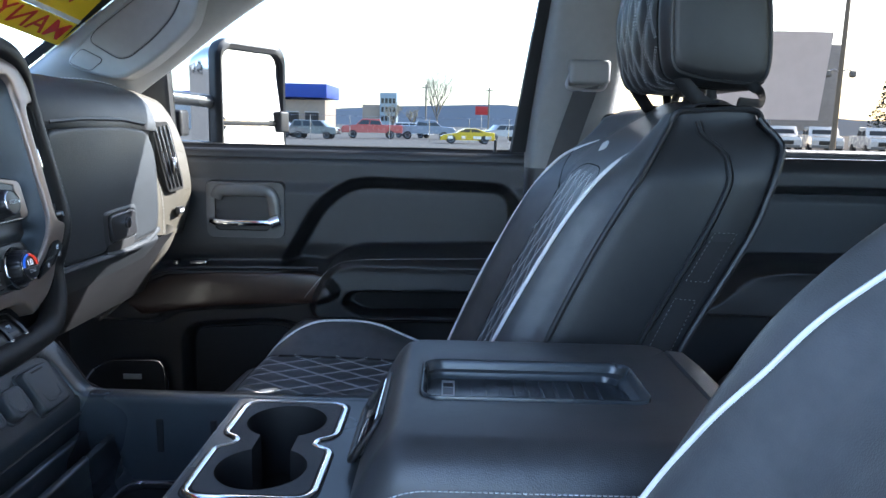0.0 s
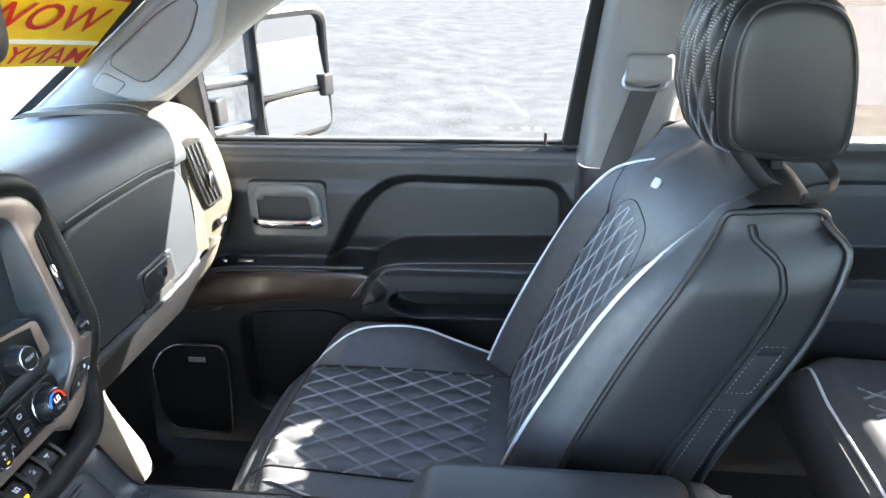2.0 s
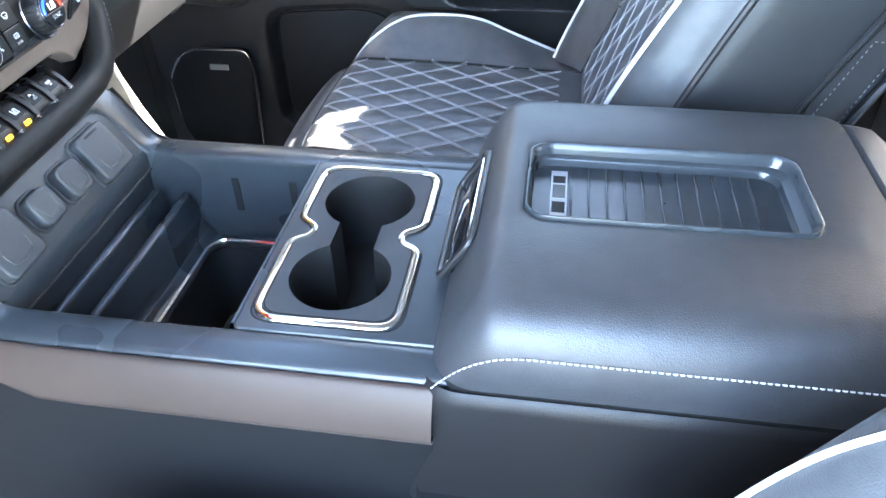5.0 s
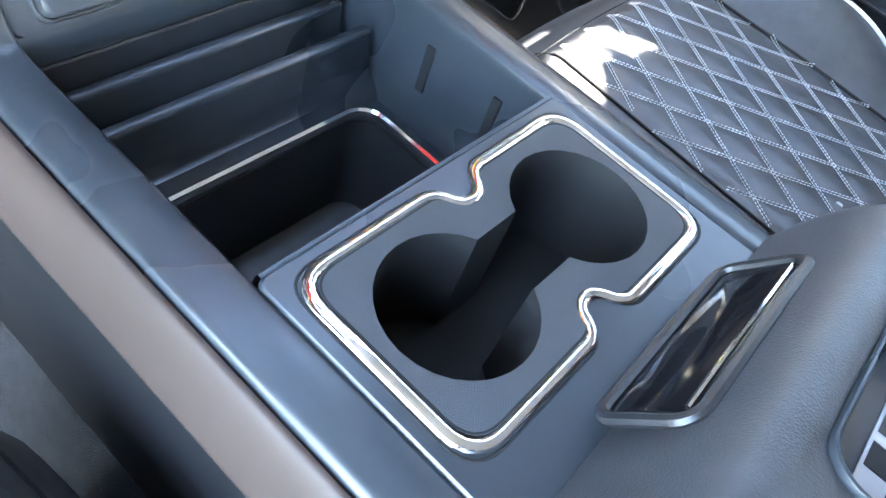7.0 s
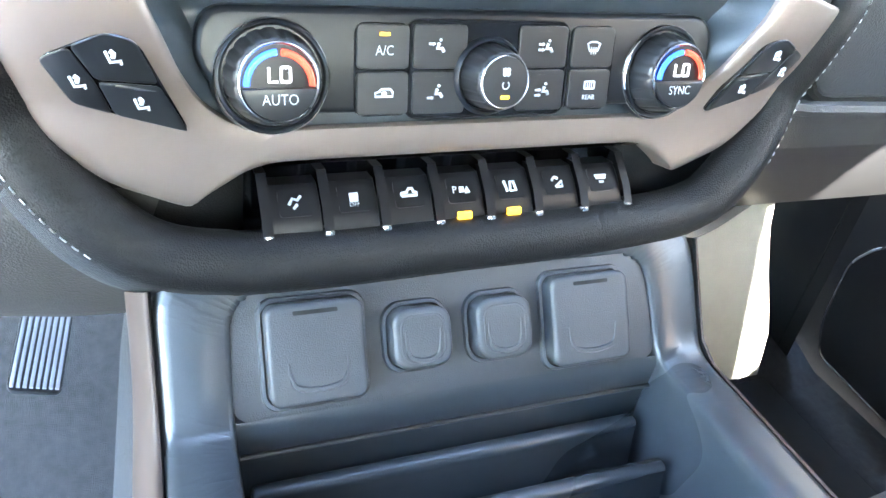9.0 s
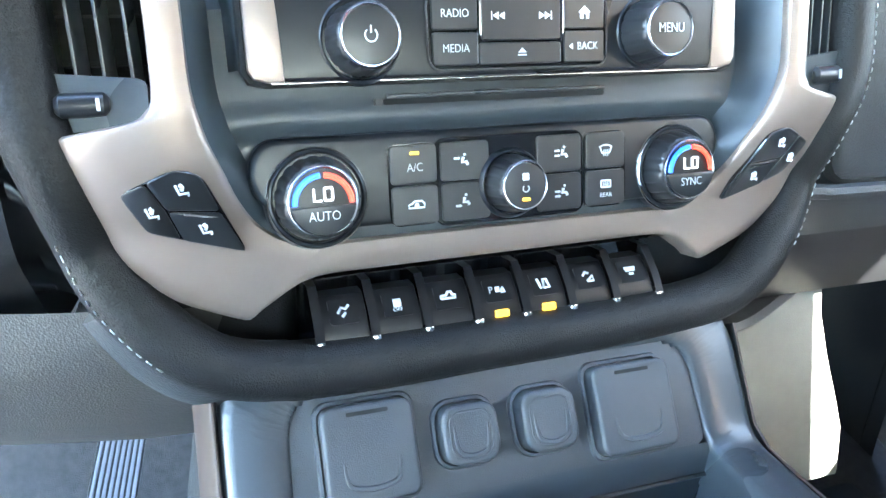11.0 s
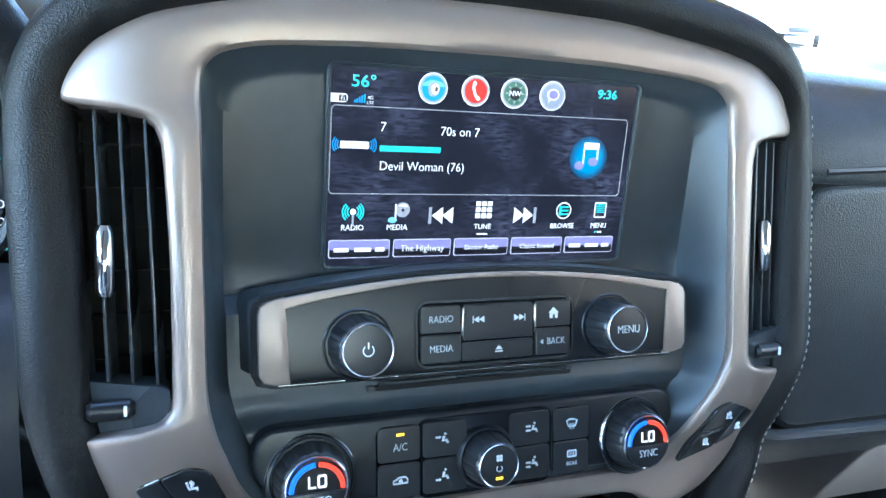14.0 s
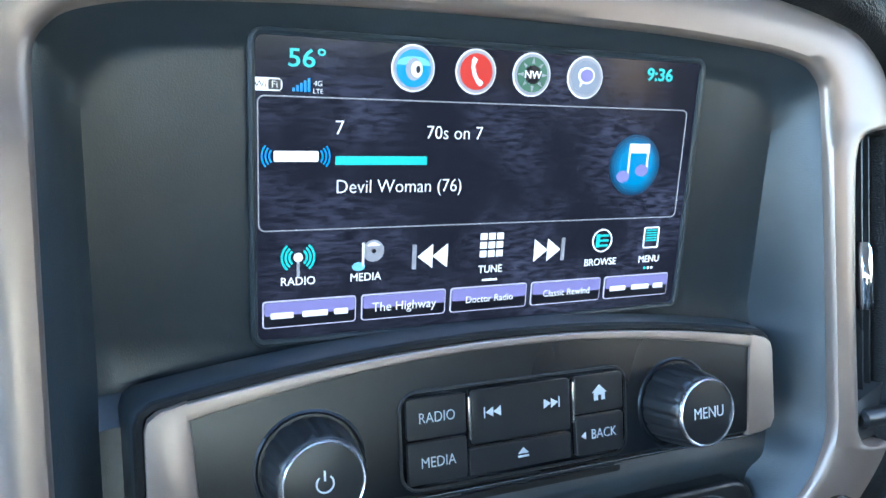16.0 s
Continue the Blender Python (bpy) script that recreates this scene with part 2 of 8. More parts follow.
def words(text, size, m, material, parent, name="lettering", align="CENTER", bold=0.0, wide=1.0):
    """Raised writing in the built-in font, lying in the x-y plane of m."""
    cu = bpy.data.curves.new("writing", "FONT")
    cu.body, cu.size, cu.align_x, cu.align_y = text, size, align, "CENTER"
    cu.extrude, cu.offset, cu.resolution_u = 0.00012, bold - size * 0.011, 3
    tmp = bpy.data.objects.new("writing", cu)
    scene.collection.objects.link(tmp)
    me = bpy.data.meshes.new_from_object(tmp.evaluated_get(bpy.context.evaluated_depsgraph_get()))
    bpy.data.objects.remove(tmp)
    me.name = name
    me.transform(m @ Matrix.Diagonal((wide, 1, 1, 1)))
    me.materials.clear()
    me.materials.append(material)
    ob = new(name, me)
    ob.parent = parent
    return ob


def smooth01(x):
    x = min(max(x, 0.0), 1.0)
    return x * x * (3 - 2 * x)


def inside(px, pz, poly):
    """Signed distance of arrays of points to a polygon, positive inside."""
    d = np.full(px.shape, 1e9)
    ins = np.zeros(px.shape, bool)
    n = len(poly)
    for i in range(n):
        (ax, az), (bx, bz) = poly[i], poly[(i + 1) % n]
        ex, ez = bx - ax, bz - az
        t = np.clip(((px - ax) * ex + (pz - az) * ez) / (ex * ex + ez * ez + 1e-12), 0, 1)
        d = np.minimum(d, np.hypot(px - ax - t * ex, pz - az - t * ez))
        c = ((az > pz) != (bz > pz)) & (px < (bx - ax) * (pz - az) / (bz - az + 1e-12) + ax)
        ins ^= c
    return np.where(ins, d, -d)


def ease(x):
    x = np.clip(x, 0, 1)
    return x * x * (3 - 2 * x)


# ---- centre stack ----
TAU = radians(12.7)
F_O, F_U, F_V = Vector((0.033, 0, 1.385)), Vector((-.033, .99946, 0)), Vector((-math.sin(TAU), 0, math.cos(TAU)))
F_W = F_U.cross(F_V).normalized()
F_V = F_W.cross(F_U)


def fs(u, v, w=0.0):
    """A place on the leaning face of the centre stack: across, up, out."""
    return F_O + F_U * u + F_V * v + F_W * w


def bend(u, v):
    d = max(0.0, -v - 0.09)
    low = 7.8 * d * d if d < .05 else .0195 + .35 * (d - .05)
    return -low - 5.0 * max(0.0, abs(u) - 0.15) ** 2


def wu(u, v):
    """The face widens towards its sides, more on the passenger's."""
    return u + (.0105 if u > 0 else -.0040) * smooth01((abs(u) - .10) / .04) * smooth01((v + .125) / .05)


def fsb(u, v, w=0.0):
    return fs(wu(u, v), v, w + bend(u, v))


def fmat(u, v, w=0.0):
    p = fs(u, v, w)
    return Matrix(((F_U.x, F_V.x, F_W.x, p.x), (F_U.y, F_V.y, F_W.y, p.y), (F_U.z, F_V.z, F_W.z, p.z), (0, 0, 0, 1)))


def mirror_half(half):
    """A closed loop from its half, top middle to bottom middle on the +u side."""
    return half + [(-u, v) for u, v in half[-2:0:-1]]


stack = thing("centre_stack", "black and satin silver dashboard centre stack with touchscreen and climate controls", "dashboard console")
IN_HALF = [(0, .083), (.07, .082), (.118, .079), (.135, .074), (.142, .066), (.143, .056), (.143, .050), (.143, .04), (.143, -.02), (.1425, -.08), (.142, -.09), (.141, -.098), (.140, -.105), (.133, -.127), (.124, -.142), (.112, -.151), (.098, -.154), (.09, -.154), (.085, -.154), (.07, -.154), (0, -.154)]
OUT_HALF = [(0, .109), (.077, .107), (.125, .099), (.165, .089), (.190, .075), (.204, .058), (.203, .050), (.160, .044), (.157, -.02), (.157, -.086), (.165, -.094), (.200, -.099), (.199, -.108), (.192, -.134), (.183, -.156), (.162, -.176), (.131, -.191), (.126, -.186), (.108, -.174), (.095, -.170), (0, -.170)]


def dense(loop, n=6):
    out = []
    for i, (a, b) in enumerate(zip(loop, loop[1:] + loop[:1])):
        out += [(a[0] + (b[0] - a[0]) * k / n, a[1] + (b[1] - a[1]) * k / n) for k in range(n)]
    return out


def relaxed(loop, times=3):
    for _ in range(times):
        loop = [((a[0] + 2 * b[0] + c[0]) / 4, (a[1] + 2 * b[1] + c[1]) / 4) for a, b, c in zip(loop[-1:] + loop[:-1], loop, loop[1:] + loop[:1])]
    return loop


inner, outer = relaxed(dense(mirror_half(IN_HALF)), 4), relaxed(dense(mirror_half(OUT_HALF)), 2)
rings = []
for t, w in ((0, -.010), (0, -.001), (.02, .0010), (.06, .0022), (.2, .0028), (.4, .0035), (.6, .0036), (.8, .0030), (.94, .0018), (.99, 0), (1, -.003), (1, -.016)):
    rings.append([fsb(a[0] + (b[0] - a[0]) * t, a[1] + (b[1] - a[1]) * t, w) for a, b in zip(inner, outer)])
part("trim_frame", loft(rings), M_SILVER, stack, "satin silver trim frame")


def base_depth(v):
    ks = ((-.16, -.006), (-.147, -.006), (-.125, -.015), (-.106, -.025), (-.098, -.022), (-.086, -.024), (-.05, -.026), (-.036, -.038), (-.028, -.0365), (0, -.030), (.078, -.0125), (.09, -.010))
    for (a, wa), (b, wb) in zip(ks, ks[1:]):
        if v <= b:
            return wa + (wb - wa) * smooth01((v - a) / (b - a)) if b < -.03 else wa + (wb - wa) * (v - a) / (b - a)
    return -.01


rings = []
for k in range(41):
    s = 1 - k / 40 * 0.98
    row = []
    for (u, v) in inner:
        uu, vv = u * s, -.035 + (v + .035) * s
        d = min(math.hypot(u - uu, v - vv), 1)
        lip = 1 - smooth01(d / 0.012)
        row.append(fsb(uu, vv, base_depth(vv) * (1 - lip) - 0.003 * lip))
    rings.append(row)
M_BEZEL = mat("bezel_black", (0.034, 0.0425, 0.049), 0.36, var=0.2, bump=0.10, bump_scale=1700, spec=0.45)
part("bezel", loft(rings), M_BEZEL, stack, "satin black recessed bezel")
# soft pad round the stack
PAD = [(0, .121), (.08, .119), (.13, .111), (.172, .100), (.2, .084), (.214, .06), (.2165, .03), (.2145, -.03), (.2115, -.09), (.205, -.13), (.194, -.166), (.170, -.197), (.140, -.214), (.08, -.2195), (0, -.2195)]
pad_loop = [Vector((u, v, 0)) for u, v in mirror_half(PAD)]
pad_line = [p + Vector((.007 if p.x < -.12 else 0, 0, 0)) for p in smooth_line(pad_loop, 6, closed=True)]
part("soft_surround", tube([fsb(p.x, p.y, -.006 if p.y > -.15 else -.006 + (-.15 - p.y) * 0.25) for p in pad_line], 0.0150, 14, closed=True, up=F_W), M_PAD, stack, "grained black soft surround")
part("backing", loft([[fsb(u, v, -.045) for u in np.linspace(-.21, .21, 15)] for v in np.linspace(-.10, -.222, 7)], closed=False), M_VOID, stack, "black backing behind the keys")
for a, b in ((-.195, -.104), (.104, .195)):
    part("corner_fill", loft([[fsb(u, v, -.016 - .010 * (1 if abs(u) < .11 else 0)) for u in np.linspace(a, b, 9)] for v in np.linspace(-.150, -.214, 7)], closed=False), M_PAD, stack, "black fill beside the keys")
# outer shoulder of the stack, down to the dashboard
rings = []
for grow, w in ((0.008, 0.0), (0.016, -.004), (0.024, -.012), (0.032, -.026), (0.038, -.05), (0.042, -.10)):
    row = []
    for p in pad_line:
        q = Vector((p.x, p.y + .04, 0))
        q = q * (1 + grow * (.35 if p.x < -.1 and p.y > -.17 else 1.0) / max(q.length, 1e-6))
        row.append(fsb(q.x, q.y - .04, w - (0.0 if p.y > -.15 else -(-.15 - p.y) * 0.3)))
    rings.append(row)
part("shoulder", loft(rings), M_DASH, stack, "dark grained shoulder")
# stitching along the shoulder


def stitches(pts, length=0.004, gap=0.002, width=0.0009, lift=0.0005, normal=None, vs=None, fcs=None):
    """Short raised stitches along a polyline, added to a list of verts and faces."""
    step = 0.001
    pts = [Vector(p) for p in pts]
    fine = []
    for a, b in zip(pts, pts[1:]):
        n = max(1, int((b - a).length / step))
        fine += [a.lerp(b, k / n) for k in range(n)]
    k, nl, ng = 0, int(length / step), int(gap / step)
    while k + nl < len(fine):
        a, b = fine[k], fine[k + nl]
        nn = normal(a.lerp(b, .5)) if callable(normal) else Vector(normal)
        d = (b - a)
        s = d.cross(nn)
        if s.length > 1e-7:
            s = s.normalized() * (width / 2)
            h = nn * lift
            j = len(vs)
            vs += [a - s - h, a + s - h, b + s - h, b - s - h, a.lerp(b, .2) - s * .6 + h, a.lerp(b, .2) + s * .6 + h, a.lerp(b, .8) + s * .6 + h, a.lerp(b, .8) - s * .6 + h]
            fcs += [(j, j + 1, j + 5, j + 4), (j + 1, j + 2, j + 6, j + 5), (j + 2, j + 3, j + 7, j + 6), (j + 3, j, j + 4, j + 7), (j + 4, j + 5, j + 6, j + 7)]
        k += nl + ng


for sg, low, high in ((1, -.185, .06), (-1, -.200, -.13)):
    ln = []
    for p in [q for q in pad_line if q.x * sg > .03 and low < q.y < high]:
        q = Vector((p.x, p.y + .04, 0)).normalized() * .0112
        ln.append(fsb(p.x, p.y, .0046 if p.y > -.15 else .0046 + (-.15 - p.y) * 0.25) + F_U * q.x + F_V * q.y)
    vs, fcs = [], []
    stitches(ln, .0030, .0020, .0006, .0005, F_W, vs, fcs)
    pydata("stitching", vs, fcs, M_THREAD, stack, "pale grey stitching")

# touchscreen
S0, S1 = fs(0.0015, -.027, -.0330), fs(0.0015, .0755, -.0103)
S_Y = (S1 - S0).normalized()
S_N = F_U.cross(S_Y).normalized()
SW, SH = 0.179, (S1 - S0).length


def sp(fx, fy, h=0.0007):
    """The frame of a place on the screen, as fractions from its upper left corner."""
    p = S1 + F_U * ((fx - .5) * SW) - S_Y * (fy * SH) + S_N * h
    return Matrix(((F_U.x, S_Y.x, S_N.x, p.x), (F_U.y, S_Y.y, S_N.y, p.y), (F_U.z, S_Y.z, S_N.z, p.z), (0, 0, 0, 1)))


def screen_material():
    m = mat("screen_image", (0.006, 0.006, 0.008), 0.14, var=0.1, rough_var=0.02, spec=0.15)
    nt = m.node_tree
    b = nt.nodes["Principled BSDF"]
    co = nt.nodes.new("ShaderNodeTexCoord")
    mp = nt.nodes.new("ShaderNodeMapping")
    mp.inputs["Scale"].default_value = (170, 170, 760)
    n1 = nt.nodes.new("ShaderNodeTexNoise")
    n1.inputs["Scale"].default_value, n1.inputs["Detail"].default_value = 1.0, 6
    n2 = nt.nodes.new("ShaderNodeTexVoronoi")
    n2.inputs["Scale"].default_value = 380
    n3 = nt.nodes.new("ShaderNodeTexNoise")
    n3.inputs["Scale"].default_value = 24
    nt.links.new(co.outputs["Object"], mp.inputs["Vector"])
    nt.links.new(mp.outputs[0], n1.inputs["Vector"])
    nt.links.new(co.outputs["Object"], n2.inputs["Vector"])
    nt.links.new(co.outputs["Object"], n3.inputs["Vector"])
    r1 = nt.nodes.new("ShaderNodeMapRange")
    r1.inputs["From Min"].default_value, r1.inputs["From Max"].default_value = 0.38, 0.66
    r2 = nt.nodes.new("ShaderNodeMapRange")
    r2.inputs["From Min"].default_value, r2.inputs["From Max"].default_value = 0.25, 0.5
    r3 = nt.nodes.new("ShaderNodeMapRange")
    r3.inputs["From Min"].default_value, r3.inputs["From Max"].default_value = 0.4, 0.7
    nt.links.new(n1.outputs["Fac"], r1.inputs[0])
    nt.links.new(n2.outputs["Distance"], r2.inputs[0])
    nt.links.new(n3.outputs["Fac"], r3.inputs[0])
    mx = nt.nodes.new("ShaderNodeMath")
    mx.operation = "MULTIPLY"
    nt.links.new(r1.outputs[0], mx.inputs[0])
    nt.links.new(r3.outputs[0], mx.inputs[1])
    my = nt.nodes.new("ShaderNodeMath")
    my.operation = "MULTIPLY_ADD"
    my.inputs[1].default_value, my.inputs[2].default_value = 0.0038, 0.0008
    nt.links.new(mx.outputs[0], my.inputs[0])
    b.inputs["Emission Color"].default_value = (0.55, 0.60, 1.0, 1)
    nt.links.new(my.outputs[0], b.inputs["Emission Strength"])
    return m


M_SCREEN = screen_material()
C_WHITE, C_CYAN, C_VIOLET = glow("screen_white", (0.95, 0.96, 1.0), 0.78), glow("screen_cyan", (0.1, 0.80, 0.78), 0.52), glow("screen_violet", (0.34, 0.31, 0.68), 0.48)
C_LILAC = glow("screen_lilac", (0.70, 0.68, 0.90), 0.65)
C_BLUE, C_RED, C_GREEN, C_GREY = glow("screen_blue", (0.03, 0.32, 0.75), 0.7), glow("screen_red", (0.62, 0.04, 0.03), 0.7), glow("screen_green", (0.1, 0.24, 0.16), 0.5), glow("screen_grey", (0.32, 0.36, 0.45), 0.6)
C_DIM, C_DARK, C_SKY = glow("screen_dim", (0.45, 0.46, 0.52), 0.5), glow("screen_dark", (0.01, 0.01, 0.02), 0.3), glow("screen_sky", (0.25, 0.62, 0.85), 0.7)
display = part("display", prism([(-SW / 2 + .0026, -SH / 2 + .0010), (SW / 2 + .0030, -SH / 2 + .0010), (SW / 2 + .0030, SH / 2 - .0020), (-SW / 2 + .0026, SH / 2 - .0020)], -.004, 0, sp(.5, .5, .0004)), M_SCREEN, stack, "lit touchscreen with radio menu", smooth=0)


def flat(name, pts, m, material, h=0.0002, parent=None):
    return part(name, prism(pts, 0, h, m), material, parent or display, smooth=0)


def disc(r, n=28, ry=None):
    return [(r * math.cos(2 * math.pi * i / n), (ry or r) * math.sin(2 * math.pi * i / n)) for i in range(n)]


def outline(name, pts, m, material, r=0.00035, parent=None, closed=True):
    return part(name, tube([m @ Vector((x, y, 0)) for x, y in pts], r, 6, closed=closed, up=S_N), material, parent or display)


def arc(cx, cy, r, a0, a1, n=10):
    return [(cx + r * math.cos(radians(a0 + (a1 - a0) * i / n)), cy + r * math.sin(radians(a0 + (a1 - a0) * i / n))) for i in range(n + 1)]


words("56°", .0082, sp(.108, .085), C_CYAN, display, bold=.00015, wide=1.15)
words("9:36", .0068, sp(.905, .072), C_CYAN, display, bold=.0002, wide=1.1)
flat("badge", rrect(.0098, .0042, .0016), sp(.035, .165), C_WHITE)
words("Wi", .0032, sp(.023, .166, .0011), C_DARK, display)
flat("badge", rrect(.0040, .0032, .0004), sp(.048, .165, .0010), C_DARK)
words("Fi", .0032, sp(.048, .166, .0013), C_WHITE, display)
for i in range(5):
    flat("bar", rrect(.0008, .0012 + .0008 * i, .0001, cy=.0004 * i), sp(.083 + .007 * i, .178), C_BLUE)
words("4G", .0024, sp(.128, .158), C_WHITE, display)
words("LTE", .0022, sp(.128, .182), C_WHITE, display)
for fx, col in ((.313, C_BLUE), (.447, C_RED), (.575, C_GREEN), (.706, C_GREY)):
    flat("icon", disc(.0080), sp(fx, .095), C_WHITE)
    flat("icon", disc(.0075), sp(fx, .095, .0010), C_DIM)
    flat("icon", disc(.0064), sp(fx, .095, .0012), col)
flat("icon", disc(.0030, ry=.0038), sp(.313, .098, .0016), C_DIM)
flat("icon", disc(.0021, ry=.0027), sp(.318, .098, .0020), C_WHITE)
flat("icon", disc(.0008, ry=.0013), sp(.320, .098, .0024), C_DARK)
flat("icon", disc(.0062, ry=.0030)[:15], sp(.313, .085, .0014), C_SKY)
outline("icon", [(x * 1e-3, y * 1e-3) for x, y in ((-1.2, 4), (-1.6, 1.5), (-.6, -1.6), (1.2, -4))], sp(.447, .095, .0017), C_WHITE, .00075, closed=False)
outline("icon", [(x * 1e-3, y * 1e-3) for x, y in ((-1.9, 4.2), (-.5, 3.6))], sp(.447, .095, .0017), C_WHITE, .001, closed=False)
outline("icon", [(x * 1e-3, y * 1e-3) for x, y in ((.7, -3.3), (2.0, -4.3))], sp(.447, .095, .0017), C_WHITE, .001, closed=False)
flat("icon", disc(.0034), sp(.575, .095, .0016), C_DARK)
words("NW", .0040, sp(.575, .096, .0019), C_WHITE, display, bold=.00008)
for k in range(8):
    a = k * math.pi / 4
    q = [(math.cos(a + d) * r, math.sin(a + d) * r) for d, r in ((-.16, .0040), (0, .0058 if k % 2 else .0064), (.16, .0040))]
    flat("icon", q, sp(.575, .095, .0016), C_DIM)
flat("icon", disc(.0037, ry=.0031), sp(.706, .088, .0016), C_WHITE)
flat("icon", disc(.0029, ry=.0024), sp(.706, .088, .0019), C_VIOLET)
flat("icon", [(-.0022, -.002), (-.001, -.0024), (-.0026, -.0044)], sp(.706, .088, .0016), C_WHITE)
outline("frame_line", rrect(.976 * SW, .425 * SH, .0022), sp(.506, .412), C_DIM, .00024)
# programme panel: logo as plain shapes, name as a bar
flat("logo_shape", rrect(.0150, .0036, .0006), sp(.088, .385), C_WHITE)
for sg in (1, -1):
    for k in range(3):
        outline("logo_shape", arc(0, 0, .0032 + .0012 * k, -38 + (90 - 90 * sg), 38 + (90 - 90 * sg)), sp(.088 + sg * (.036 - .004), .385), C_BLUE, .0003, closed=False)
words("7", .0070, sp(.170, .295), C_WHITE, display)
words("70s on 7", .0068, sp(.346, .305), C_WHITE, display, align="LEFT", wide=.95)
flat("name_bar", rrect(.0335, .0030, .0004), sp(.256, .398), C_CYAN)
words("Devil Woman (76)", .0068, sp(.163, .486), C_WHITE, display, align="LEFT", wide=.93)
for k in range(5):
    flat("note_glow", disc(.0124 - .0011 * k), sp(.862, .415, .0005 + .00015 * k), glow("note_halo", (0.006 + .002 * k, 0.05 + .05 * k, 0.12 + .1 * k), 0.7))
flat("note", [(-.0042, .0088), (.0058, .0088), (.0058, .0050), (-.0042, .0050)], sp(.862, .415, .0016), C_WHITE)
for x, y in ((-.0042, -.0040), (.0049, -.0016)):
    flat("note", [(x, y), (x + .0008, y), (x + .0008, .0052), (x, .0052)], sp(.862, .415, .0015), C_WHITE)
    flat("note", disc(.0031, ry=.0024), sp(.862 + (x - .0022) / SW, .415 - (y - .0004) / SH, .0017), C_VIOLET)
# menu row
y0 = .735
for sg in (1, -1):
    for k in range(3):
        outline("icon", arc(0, 0, .0030 + .0013 * k, -48 + (90 - 90 * sg), 48 + (90 - 90 * sg)), sp(.092, y0 - .02), C_CYAN, .0004, closed=False)
flat("icon", disc(.0016), sp(.092, y0 - .02), C_WHITE)
flat("icon", rrect(.0010, .0060, .0003, cy=-.003), sp(.092, y0 - .01), C_DIM)
flat("icon", disc(.0040), sp(.243, y0 - .03), C_DIM)
flat("icon", disc(.0031)[3:12], sp(.243, y0 - .03, .0010), C_WHITE)
flat("icon", disc(.0008), sp(.243, y0 - .03, .0012), C_DARK)
flat("icon", rrect(.0008, .0086, .0002), sp(.221, y0 - .02, .0011), C_WHITE)
flat("icon", disc(.0024, ry=.0016), sp(.212, y0 + .022, .0011), C_SKY)
for sg, fx in ((-1, .369), (1, .650)):
    for k in (0, 1):
        flat("icon", [(sg * (-.0065 + .006 * k), .0046), (sg * (-.0065 + .006 * k), -.0046), (sg * (-.0004 + .006 * k), 0)], sp(fx, y0), C_WHITE)
    flat("icon", rrect(.0016, .0092, .0001, cx=sg * .0068), sp(fx, y0), C_DIM)
for i in range(3):
    for j in range(3):
        flat("icon", rrect(.0028, .0026, .0002, cx=(i - 1) * .0035, cy=(j - 1) * .0034), sp(.508, y0 - .03), C_WHITE)
outline("icon", disc(.0046), sp(.793, y0 - .025), C_WHITE, .00035)
for k in range(3):
    flat("icon", rrect(.0052, .0009, .0002, cx=.0004, cy=(k - 1) * .0021), sp(.793, y0 - .025), C_CYAN)
flat("icon", rrect(.0016, .0056, .0002, cx=-.0022), sp(.793, y0 - .025), C_CYAN)
outline("icon", rrect(.0074, .0086, .0006), sp(.932, y0 - .028), C_WHITE, .00035)
for k in range(5):
    flat("icon", rrect(.0056, .0006, .0001, cy=.0032 - k * .0011), sp(.932, y0 - .028), C_CYAN)
for text, fx in (("RADIO", .092), ("MEDIA", .228), ("TUNE", .508), ("BROWSE", .793), ("MENU", .932)):
    words(text, .0042, sp(fx, y0 + .062), C_WHITE, display, bold=.00005, wide=.95)
flat("icon", [(-.0034, 0), (.0034, 0), (.0030, .0008), (-.0030, .0008)], sp(.508, y0 + .105), C_WHITE)
for k in range(3):
    flat("icon", disc(.0006), sp(.922 + .010 * k, y0 + .098), C_CYAN if k == 0 else C_WHITE)
for k, text in enumerate(("", "The Highway", "Doctor Radio", "Classic Rewind", "")):
    fx = .116 + .1965 * k
    flat("preset", rrect(.0332, .0098, .0012), sp(fx, .905), C_LILAC)
    flat("preset", rrect(.0323, .0089, .0009), sp(fx, .905, .0010), C_DARK)
    flat("preset", rrect(.0319, .0046, .0008, cy=.0020), sp(fx, .905, .0012), C_VIOLET)
    if text:
        words(text, .0050 if k == 1 else .0039, sp(fx, .907, .0015), C_WHITE, display, wide=.95)
    else:
        for dx, wd in ((-.0100, .0078), (.0016, .0090), (.0110, .0050)):
            flat("name_bar", rrect(wd, .0021, .0003, cx=dx), sp(fx, .908, .0015), C_WHITE)

# radio bar
def bar_outline(n=24):
    """The radio bar: a bowed top edge and rounded corners."""
    top = [(.1188 * (1 - 2 * i / n), -.0405 + .0105 * (1 - (1 - 2 * i / n) ** 2)) for i in range(n + 1)]
    return [(.1229, -.0460), (.1219, -.0428)] + top + [(-.1219, -.0428), (-.1229, -.0460), (-.1229, -.0750), (-.1209, -.0790), (-.1142, -.0805), (.1142, -.0805), (.1209, -.0790), (.1229, -.0750)]


